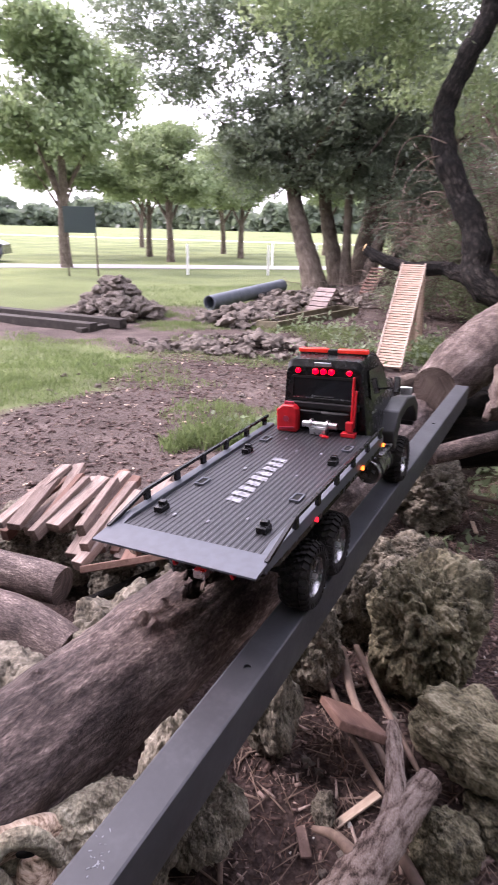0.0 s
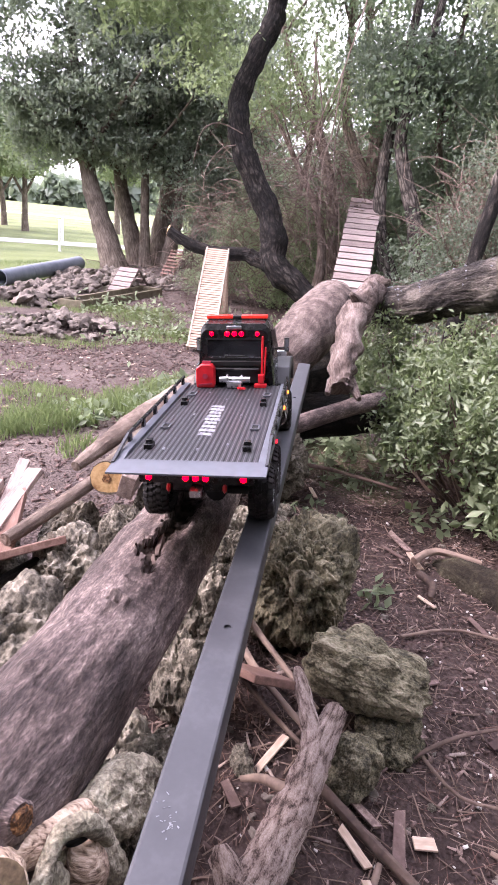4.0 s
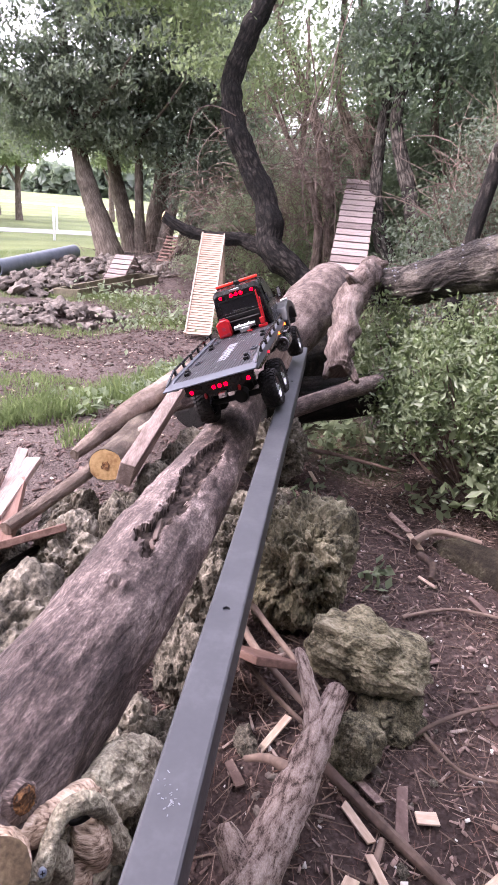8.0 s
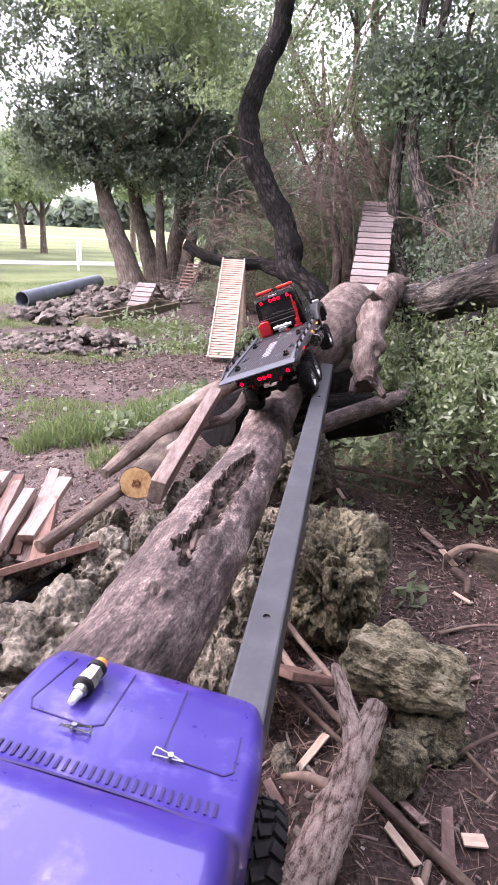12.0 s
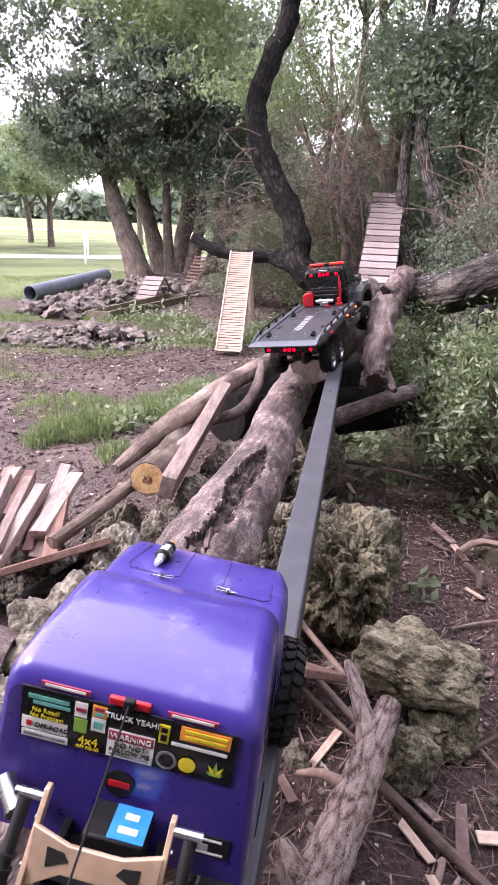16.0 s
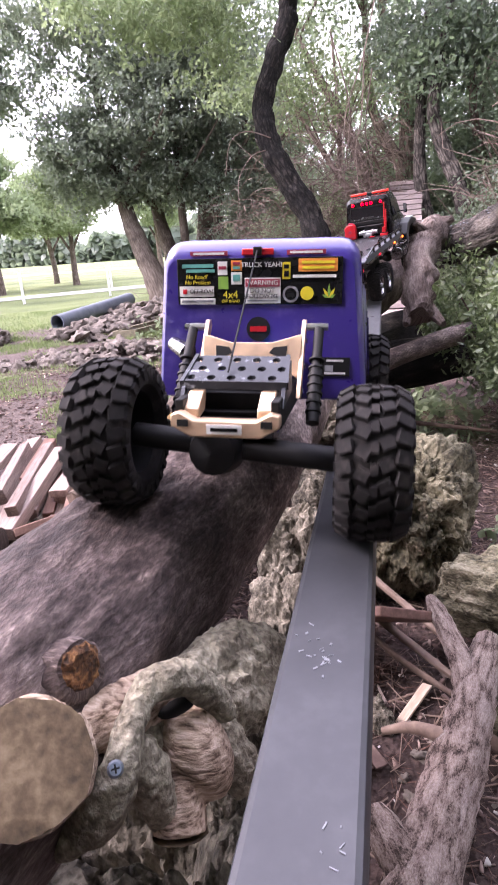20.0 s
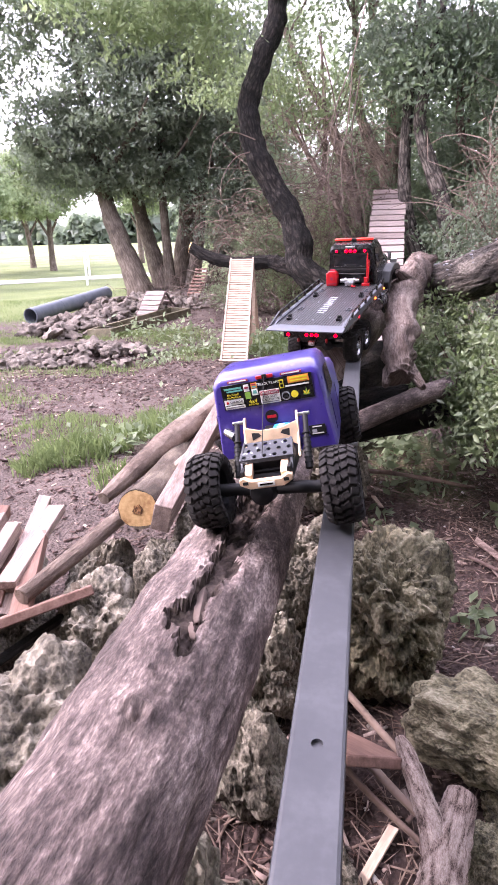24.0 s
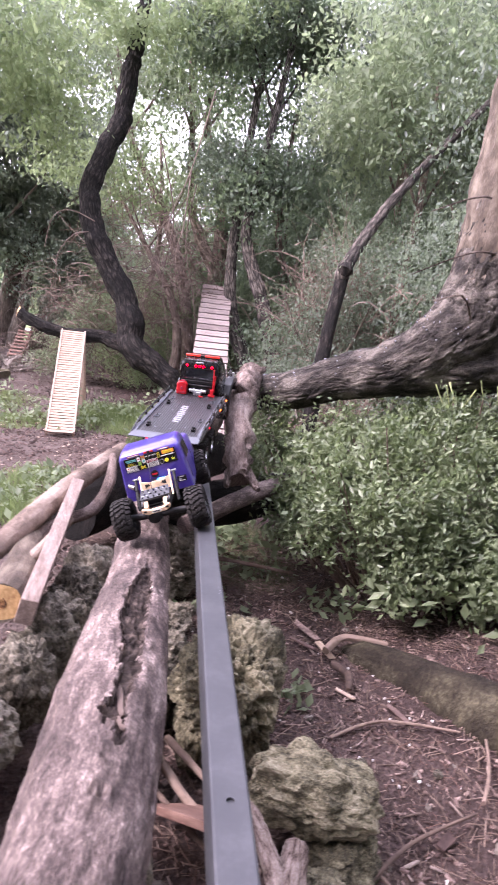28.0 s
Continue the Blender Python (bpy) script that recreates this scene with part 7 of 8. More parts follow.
# evergreen group by the lawn
for i, (x, y, r, tx, ty, lab) in enumerate(((-3.72, 14.5, 0.2, -4.5, 15.1, "trunk leaning to the lawn"), (-3.4, 15.6, 0.17, -3.95, 16.0, ""), (-2.95, 16.4, 0.26, -2.8, 16.8, ""), (-2.55, 15.4, 0.13, -2.3, 15.7, ""), (-3.1, 15.2, 0.1, -3.2, 15.4, ""), (-2.2, 16.9, 0.2, -1.7, 17.3, ""))):
    z = zg(x, y)
    tree("evergreen_tree", "dense dark evergreen tree at the edge of the lawn", [
        ([(x + 0.05, y, z - 0.15), (x, y, z + 0.15), ((x + tx) / 2, (y + ty) / 2, 0.9), (tx, ty, 1.9), (tx + (tx - x) * 0.4, ty + 0.2, 3.6), (tx + (tx - x) * 0.7, ty + 0.3, 6.0)], [r * 2.3, r * 1.6, r * 1.15, r * 0.95, r * 0.6, r * 0.25]),
        ([(tx, ty, 2.0), (tx - 0.9, ty - 0.4, 2.9), (tx - 1.7, ty - 0.8, 3.6)], [r * 0.4, r * 0.3, r * 0.1]),
        ([(tx, ty, 2.4), (tx + 0.8, ty - 0.6, 3.2), (tx + 1.4, ty - 1.0, 3.9)], [r * 0.4, r * 0.3, r * 0.1])], m_bark,
        [crown_mesh("crown", m_leaf_ever, [((tx - 0.6, ty, 3.2), (1.5, 1.2, 1.1), 3), ((tx + 0.7, ty - 0.2, 4.2), (1.6, 1.3, 1.3), 3), ((tx, ty + 0.2, 5.8), (1.9, 1.5, 1.5), 3), ((tx - 0.9, ty - 0.5, 2.5), (0.9, 0.7, 0.5), 0.5), ((tx + 0.5, ty - 0.4, 2.4), (0.8, 0.6, 0.5), 0.35), ((tx + 0.3, ty - 0.5, 7.4), (1.7, 1.4, 1.1), 2)] + ([((-8.3, 14.6, 5.9), (1.5, 1.2, 0.9), 2.5), ((-6.9, 14.6, 4.9), (1.4, 1.0, 0.9), 2.6), ((-5.6, 14.8, 3.6), (1.0, 0.8, 0.7), 1.6), ((-5.9, 15.0, 6.3), (1.7, 1.2, 1.0), 3.0)] if i == 0 else []), 40000 if i == 0 else 13000, 0.125, 0.1, seed=20 + i, per=40)])

# trunks behind the ramps
SLIM = [
    ("slim_tree", [(1.35, 11.6, -0.4), (1.2, 11.9, 0.8), (1.0, 12.06, 1.95), (0.6, 12.5, 3.1), (-0.15, 13.1, 4.6), (-0.5, 13.3, 6.2)], 0.13, m_bark_brown),
    ("forked_tree", [(1.95, 12.8, -0.4), (1.9, 13.0, 0.9), (1.83, 13.2, 2.08), (1.5, 13.4, 2.8), (1.24, 13.7, 3.6), (1.15, 13.8, 5.0), (1.0, 14.0, 6.6)], 0.15, m_bark_brown),
    ("forked_tree", [(2.0, 13.1, -0.4), (1.9, 13.25, 1.9), (1.95, 13.5, 3.0), (1.9, 13.8, 3.8), (1.55, 14.4, 5.3), (1.7, 14.6, 7.2)], 0.17, m_bark_brown),
    ("forked_tree", [(2.35, 9.55, -0.35), (2.05, 9.8, 0.42), (1.8, 10.1, 1.08), (1.7, 10.4, 1.8), (1.75, 10.7, 3.0), (1.95, 11.0, 5.0), (2.1, 11.2, 6.6)], 0.13, m_bark_damp),
    ("forked_tree", [(2.55, 9.2, -0.35), (2.35, 9.38, 0.65), (2.15, 9.7, 1.5), (1.85, 10.1, 2.5), (1.9, 10.3, 3.1), (2.2, 10.6, 4.6), (2.5, 10.8, 6.4)], 0.13, m_bark_damp),
    ("pale_trunk_tree", [(3.3, 7.5, -0.3), (3.4, 7.55, 0.9), (3.5, 7.6, 1.67), (3.7, 7.8, 2.9), (3.8, 8.0, 4.6)], 0.1, m_bark_brown),
    ("slim_tree", [(0.3, 12.2, -0.4), (0.35, 12.3, 1.2), (0.55, 12.4, 2.6), (0.45, 12.8, 4.6)], 0.07, m_bark_brown),
    ("slim_tree", [(0.75, 11.0, -0.4), (0.95, 11.1, 0.5), (0.8, 11.3, 1.4), (0.3, 11.7, 2.3), (-0.3, 12.2, 3.3)], 0.09, m_bark_brown),
    ("slim_tree", [(2.9, 11.0, -0.35), (3.0, 11.1, 1.3), (2.7, 11.4, 3.0), (2.9, 11.8, 5.2)], 0.1, m_bark_brown),
    ("slim_tree", [(4.4, 9.2, -0.3), (4.5, 9.3, 1.8), (4.2, 9.6, 3.4), (4.6, 9.8, 5.6)], 0.12, m_bark_brown),
]
for i, (name, path, r, bark) in enumerate(SLIM):
    top = Vector(path[-1])
    mid = Vector(path[-2])
    tree(name, "slim bare-stemmed woodland tree behind the ramps", [
        (path, [r * (1.25 - 0.95 * k / (len(path) - 1)) for k in range(len(path))]),
        ([mid, mid + Vector((0.5, 0.2, 0.9)), mid + Vector((0.8, 0.3, 1.8))], [r * 0.22, r * 0.15, r * 0.05]),
        ([mid, mid + Vector((-0.3, 0.1, 0.7)), mid + Vector((-0.6, 0.2, 1.5))], [r * 0.22, r * 0.15, r * 0.05])], bark,
        [crown_mesh("crown", (m_leaf_mid, m_leaf_fresh, m_leaf_blue, m_leaf_dark, m_leaf_blue, m_leaf_mid)[i % 6], [((top.x, top.y, top.z + 0.3), (1.7, 1.4, 1.0), 3), ((mid.x + 0.9, mid.y + 0.3, mid.z + 1.2), (0.9, 0.8, 0.6), 1), ((mid.x - 0.8, mid.y + 0.2, mid.z + 1.0), (0.9, 0.8, 0.6), 1)] + ([((mid.x, mid.y - 0.4, mid.z - 1.3), (1.0, 0.6, 0.7), 1.5)] if i in (3, 4, 8) else []), 3600 if i in (6, 7) else 6500 if i < 3 else 14000, 0.1, 0.13, seed=40 + i)])

dead = tree("dead_tree", "dead pale tree with a broken knot leaning over the bush", [
    ([(2.21, 6.37, 1.8), (2.23, 6.39, 1.92), (2.5, 6.55, 2.35), (2.86, 6.75, 2.82), (3.4, 6.9, 3.45), (4.06, 6.97, 4.2), (5.0, 7.1, 5.2)], [0.07, 0.08, 0.068, 0.058, 0.05, 0.044, 0.03])], m_bark_damp, seg=24)
part("lower_trunk", Shape().stem([(1.95, 6.1, -0.2), (2.02, 6.18, 0.7), (2.13, 6.3, 1.4), (2.23, 6.39, 1.9)], [0.09, 0.08, 0.075, 0.078], 20, 0.1, 0.09, 3, 3), m_bark_dark, dead, "dark damp lower trunk")
part("knot", Shape().stem([(2.2, 6.33, 1.83), (2.22, 6.34, 1.9), (2.24, 6.36, 1.97)], [0.05, 0.1, 0.05], 14, 0.03, 0.25, 12, 3), m_bark_dark, dead)

# leafy screen of bushy young trees
# entries with y < 0 are unseen, added to keep light off the trucks' backs
SCREEN = [(-0.9, 12.0, 1.3, m_leaf_mid), (0.3, 11.9, 1.5, m_leaf_fresh), (-1.0, 16.6, 2.4, m_leaf_ever), (2.9, 12.8, 2.0, m_leaf_blue), (-1.2, 15.5, 2.6, m_leaf_dark), (0.0, 15.0, 2.2, m_leaf_mid), (3.2, 13.2, 3.0, m_leaf_blue), (4.6, 12.2, 3.2, m_leaf_mid), (3.4, 10.0, 2.6, m_leaf_blue), (4.4, 8.0, 2.8, m_leaf_dark), (5.2, 6.3, 3.0, m_leaf_dark), (4.2, 5.0, 2.4, m_leaf_dark), (5.6, 4.0, 3.0, m_leaf_mid), (4.1, 8.2, 2.4, m_leaf_blue), (6.4, 9.0, 4.0, m_leaf_dark), (1.4, 17.0, 3.4, m_leaf_mid), (4.0, 16.5, 4.2, m_leaf_dark), (7.0, 13.5, 4.5, m_leaf_mid), (-0.9, 18.0, 3.6, m_leaf_mid), (6.5, 2.0, 3.4, m_leaf_mid), (8.0, 6.0, 4.4, m_leaf_dark), (2.9, 4.9, 1.7, m_leaf_dark), (1.0, 13.0, 1.9, m_leaf_mid), (2.7, 7.8, 2.0, m_leaf_dark), (-5.4, -3.4, 4.2, m_leaf_mid), (-2.8, -3.7, 4.5, m_leaf_dark), (-0.3, -3.5, 4.6, m_leaf_mid), (2.2, -3.2, 4.4, m_leaf_dark), (4.4, -1.6, 4.2, m_leaf_mid), (-8.4, -2.4, 3.6, m_leaf_dark), (5.5, 10.5, 3.4, m_leaf_mid), (8.6, 11.0, 4.8, m_leaf_dark), (5.2, 14.6, 4.4, m_leaf_dark), (9.5, 15.0, 5.4, m_leaf_mid), (2.4, 19.5, 3.2, m_leaf_dark), (7.0, 18.5, 5.6, m_leaf_dark), (4.8, 6.9, 3.3, m_leaf_dark), (-1.6, 21.0, 4.2, m_leaf_mid), (11.0, 4.0, 5.0, m_leaf_dark), (-9.5, -5.4, 7.0, m_leaf_dark), (-6.0, -5.6, 7.0, m_leaf_dark), (-2.4, -5.8, 7.0, m_leaf_dark), (1.2, -5.6, 7.0, m_leaf_dark), (4.8, -5.0, 7.0, m_leaf_dark), (-4.0, -4.3, 5.5, m_leaf_dark), (-0.8, -4.4, 5.5, m_leaf_dark)]
KINDS = {}
for i, (x, y, h, mat) in enumerate(SCREEN):
    key = (mat.name, 2 if -1 < y < 9 else i % 2)
    if key not in KINDS:
        KINDS[key] = crown_mesh("crown", mat, [((0, 0, 0.62), (0.5, 0.5, 0.4), 3), ((0.22, 0.1, 0.95), (0.42, 0.4, 0.35), 2), ((-0.25, -0.1, 0.4), (0.42, 0.4, 0.3), 2), ((0.1, -0.2, 1.2), (0.38, 0.36, 0.28), 1.4)], 17000 if key[1] == 2 else 13000, 0.024 if key[1] == 2 else 0.034, 0.048, seed=70 + len(KINDS))
    ob = thing("young_tree", "bushy young tree in the woodland screen; those behind the camera only block light", "tree", pose(x, y, zg(x, y) - 0.05, 0, 0, 47 * i), "woodland screen")
    part("trunk", Shape().stem([(0, 0, 0), (0.05 * h, 0, 0.4 * h), (0, 0.05 * h, 0.9 * h), (0.1 * h, 0, 1.3 * h)], [0.035 * h, 0.028 * h, 0.02 * h, 0.008 * h], 10, 0.15, 0.08, 3, i), m_bark, ob)
    for a in (40, 170, 290):
        c, q = math.cos(radians(a)), math.sin(radians(a))
        part("limb", Shape().stem([(0.03 * h, 0, 0.45 * h), (0.2 * h * c, 0.2 * h * q, 0.7 * h), (0.35 * h * c, 0.35 * h * q, 1.0 * h)], [0.015 * h, 0.011 * h, 0.004 * h], 7, 0.15, 0.1, 4, i), m_bark, ob)
    part("crown", KINDS[key], None, ob, "", Matrix.Diagonal((h, h, h, 1)))

# tall trees: those behind or beside the camera are unseen, added to block light
TALL = [(-1.2, -4.6, 9, 0), (2.6, -4.8, 9, 1), (-5.2, -5.0, 9, 1), (7.5, 13.0, 10, 0), (6.5, 0.5, 9, 1), (9.5, 8.0, 11, 0), (5.0, -3.5, 10, 0), (1.5, -7.0, 10, 1), (-2.8, -8.0, 9, 0)]
BIG = [crown_mesh("crown", mat, [((0, 0, 0.62), (0.26, 0.26, 0.16), 3), ((0.14, 0.08, 0.78), (0.22, 0.22, 0.14), 2), ((-0.16, -0.08, 0.52), (0.2, 0.2, 0.12), 2), ((0.05, -0.15, 0.9), (0.2, 0.2, 0.12), 2), ((-0.1, 0.16, 0.74), (0.18, 0.18, 0.12), 1)], 22000, 0.017, 0.019, seed=90 + k) for k, mat in enumerate((m_leaf_mid, m_leaf_dark))]
for i, (x, y, h, k) in enumerate(TALL):
    ob = thing("tall_tree", "tall broadleaved tree; those behind or beside the camera are added to block light", "tree", pose(x, y, zg(x, y) - 0.1, 0, 0, 61 * i), "tall trees")
    part("trunk", Shape().stem([(0, 0, 0), (0.01 * h, 0, 0.2 * h), (-0.01 * h, 0.01 * h, 0.5 * h), (0.02 * h, 0, 0.85 * h)], [0.026 * h, 0.02 * h, 0.015 * h, 0.004 * h], 14, 0.2, 0.08, 2, i), m_bark, ob)
    for a in (20, 140, 260):
        c, q = math.cos(radians(a)), math.sin(radians(a))
        part("limb", Shape().stem([(0, 0, 0.42 * h), (0.1 * h * c, 0.1 * h * q, 0.56 * h), (0.2 * h * c, 0.2 * h * q, 0.7 * h)], [0.009 * h, 0.007 * h, 0.002 * h], 8, 0.2, 0.1, 3, i), m_bark, ob)
    part("crown", BIG[k], None, ob, "", Matrix.Diagonal((h, h, h, 1)))

# park trees out on the lawn
LAWN = [(-15.0, 19.5, 8.2, 0.19), (-16.9, 29.0, 6.2, 0.14), (-13.7, 25.5, 5.8, 0.15), (-15.2, 35.0, 6.0, 0.15), (-12.4, 31.0, 5.6, 0.15), (-24, 40, 7, 0.16), (-9.5, 38, 6.5, 0.16), (-20, 26, 7, 0.16)]
PARK = crown_mesh("crown", m_leaf_fresh, [((0, 0, 0.66), (0.3, 0.3, 0.16), 3), ((0.16, 0.1, 0.8), (0.22, 0.22, 0.14), 2), ((-0.18, -0.05, 0.56), (0.2, 0.2, 0.11), 2), ((0.02, -0.12, 0.92), (0.2, 0.2, 0.1), 2), ((0.22, -0.1, 0.54), (0.15, 0.15, 0.08), 1)], 17000, 0.034, 0.025, seed=120)
for i, (x, y, h, r) in enumerate(LAWN):
    ob = thing("park_tree", "light green park tree on the lawn", "tree", pose(x, y, zg(x, y) - 0.05, 0, 0, 80 * i), "park trees")
    part("trunk", Shape().stem([(0, 0, 0), (0, 0, 0.18 * h), (0.02 * h, 0, 0.42 * h), (0, 0.01 * h, 0.75 * h)], [r * 1.3, r, r * 0.8, r * 0.3], 12, 0.2, 0.06, 2, i), m_bark, ob)
    for a in (30, 150, 270):
        c, q = math.cos(radians(a)), math.sin(radians(a))
        part("limb", Shape().stem([(0, 0, 0.3 * h), (0.08 * h * c, 0.08 * h * q, 0.43 * h), (0.2 * h * c, 0.2 * h * q, 0.62 * h)], [r * 0.5, r * 0.4, r * 0.12], 8, 0.2, 0.1, 3, i), m_bark, ob)
    part("crown", PARK, None, ob, "", Matrix.Diagonal((h, h, h, 1)))

# far wood along the horizon
g = np.random.default_rng(3)
n = 26000
fx = g.uniform(-330, 140, n)
fy = 205 + 18 * np.sin(fx * 0.03) + g.uniform(0, 14, n)
top = 8.5 + 2.5 * np.sin(fx * 0.11) + 1.8 * np.sin(fx * 0.37 + 1) + 1.2 * np.sin(fx * 0.9)
fz = g.uniform(0, 1, n) ** 0.7 * top
tagged(new("far_wood", leaves_mesh("far_wood", np.stack([fx, fy, fz - 0.4], 1), np.tile([0, -0.6, 0.6], (n, 1)), 3.2, m_leaf_dark, g, 0.9, 0.1, 0.0)), "dark line of far woods beyond the field", "woods", kind="stuff")

# edge of the wood behind the ramps
n = 21000
ex = g.uniform(-1.5, 24, n)
ey = 23 + 0.25 * ex * np.sin(ex * 0.5) * 0.3 - 0.35 * ex + g.uniform(0, 4, n)
etop = 12.0 + 1.2 * np.sin(ex * 0.9) + 0.8 * np.sin(ex * 2.3 + 1) - 5.0 * np.exp(-((ex - 5.6) / 2.0) ** 2) - 5.5 * np.exp(-((ex - 2.0) / 1.3) ** 2)
ez = g.uniform(0, 1, n) ** 0.75 * etop
keep = np.sin(ex * 2.9 + 0.7 * ez) * np.sin(ez * 2.1 + ex) > -0.55
tagged(new("wood_edge", leaves_mesh("wood_edge", np.stack([ex, ey, ez - 0.4], 1)[keep], np.tile([0, -0.6, 0.6], (int(keep.sum()), 1)), 0.27, m_leaf_mid, g, 0.6, 0.1, 0.2)), "leafy edge of the wood behind the trail", "woods", kind="stuff")

# dead brush, hanging vines and moss under the crowns
def tangle(name, label, centre, radii, n, length, r, mat, droop, seed):
    g = random.Random(seed)
    s = Shape()
    for i in range(n):
        a = Vector([c + q * g.gauss(0, 0.45) for c, q in zip(centre, radii)])
        d = Vector((g.gauss(0, 1), g.gauss(0, 1), g.gauss(0, 0.8) - droop)).normalized()
        ln = length * g.uniform(0.5, 1.4)
        b = a + d * ln * 0.5 + Vector((g.gauss(0, 0.08), g.gauss(0, 0.08), g.gauss(0, 0.05)))
        c = a + d * ln + Vector((0, 0, -0.1 * ln * droop))
        for p, q, ra, rb in ((a, b, r, r * 0.8), (b, c, r * 0.8, r * 0.3)):
            s.rod(p, q, ra * g.uniform(0.6, 1.2), rb, 3, False)
    return solid(name, s, mat, label, "brush", kind="stuff", smooth=False)


tangle("dead_brush", "tangle of dead brown twigs and vines under the trees", (0.5, 10.4, 1.5), (0.9, 0.8, 0.8), 200, 0.55, 0.006, m_dead, 0.6, 1)
tangle("dead_brush", "tangle of dead brown twigs and vines under the trees", (-0.7, 11.0, 1.0), (1.2, 0.8, 0.8), 200, 0.5, 0.006, m_dead, 0.5, 2)
tangle("dead_brush", "tangle of dead brown twigs and vines under the trees", (3.2, 8.6, 1.3), (0.9, 0.8, 1.0), 900, 0.8, 0.007, m_dead, -0.6, 3)
tangle("dead_brush", "tangle of dead brown twigs and vines under the trees", (0.6, 11.5, 2.6), (1.4, 0.9, 0.9), 240, 0.9, 0.007, m_dead, 0.3, 4)
tangle("ground_brush", "low dead twigs and litter at the foot of the trees", (0.2, 12.5, 0.0), (3.0, 1.2, 0.35), 900, 0.5, 0.007, m_dead, 0.1, 5)
tangle("ground_brush", "low dead twigs and litter at the foot of the trees", (3.0, 7.2, 0.1), (1.4, 1.8, 0.4), 800, 0.5, 0.007, m_dead, 0.1, 6)
def arching_brush(centre, radii, n, length, r, seed):
    """Dead stems that arch out and droop, a few joints each."""
    g = random.Random(seed)
    s = Shape()
    for i in range(n):
        p = Vector([c + q * max(-1.1, min(1.1, g.gauss(0, 0.5))) for c, q in zip(centre, radii)])
        a = g.uniform(0, 2 * math.pi)
        d = Vector((math.cos(a), math.sin(a), g.uniform(-0.3, 0.9))).normalized()
        ln, k = length * g.uniform(0.4, 1.5), 5
        rr = r * g.uniform(0.5, 1.5)
        for j in range(k):
            b = p + d * ln / k
            s.rod(p, b, rr * (1 - 0.14 * j), rr * (1 - 0.14 * (j + 1)), 3, False)
            p = b
            d = (d + Vector((g.gauss(0, 0.2), g.gauss(0, 0.2), -0.34 + g.gauss(0, 0.12)))).normalized()
    return solid("dead_brush", s, m_dead, "arching dead brown stems tangled under the trees", "brush", kind="stuff", smooth=False)


arching_brush((0.75, 10.6, 1.9), (0.5, 0.4, 0.5), 120, 0.75, 0.008, 21)
arching_brush((0.4, 10.9, 1.1), (0.8, 0.5, 0.7), 110, 0.75, 0.008, 22)
arching_brush((-0.55, 11.2, 1.5), (0.8, 0.5, 0.6), 100, 0.75, 0.008, 23)
arching_brush((-0.9, 11.4, 0.7), (0.9, 0.5, 0.6), 120, 0.65, 0.008, 24)
arching_brush((3.3, 8.8, 1.4), (0.9, 0.6, 0.9), 240, 0.9, 0.009, 25)
arching_brush((3.6, 6.0, 1.1), (0.9, 0.6, 0.8), 160, 0.9, 0.008, 26)
VINES = [((0.3, 9.4, 3.6), (0.55, 9.3, 2.6), (0.45, 9.2, 1.7), (0.6, 9.2, 0.9)), ((0.9, 9.8, 3.2), (0.8, 9.7, 2.3), (1.0, 9.6, 1.4), (1.1, 9.6, 0.4)), ((1.0, 9.3, 4.4), (0.75, 9.3, 3.3), (0.5, 9.25, 2.6), (0.42, 9.2, 1.9)), ((0.75, 9.3, 3.3), (0.7, 9.25, 2.5), (0.62, 9.2, 2.1), (0.66, 9.2, 1.5)), ((-0.6, 9.9, 2.45), (-0.95, 9.8, 2.55), (-1.2, 9.7, 2.4), (-1.3, 9.7, 1.95)), ((-0.62, 9.9, 2.3), (-0.9, 9.8, 2.2), (-1.1, 9.7, 1.9), (-1.12, 9.7, 1.6))]
for i, pts in enumerate(VINES):
    solid("vine", Shape().stem(pts, [0.01, 0.009, 0.007, 0.005], 7, 0.1, 0.1, 5, i), m_dead, "bare brown vine hanging from the trees", "vine", group="vines")

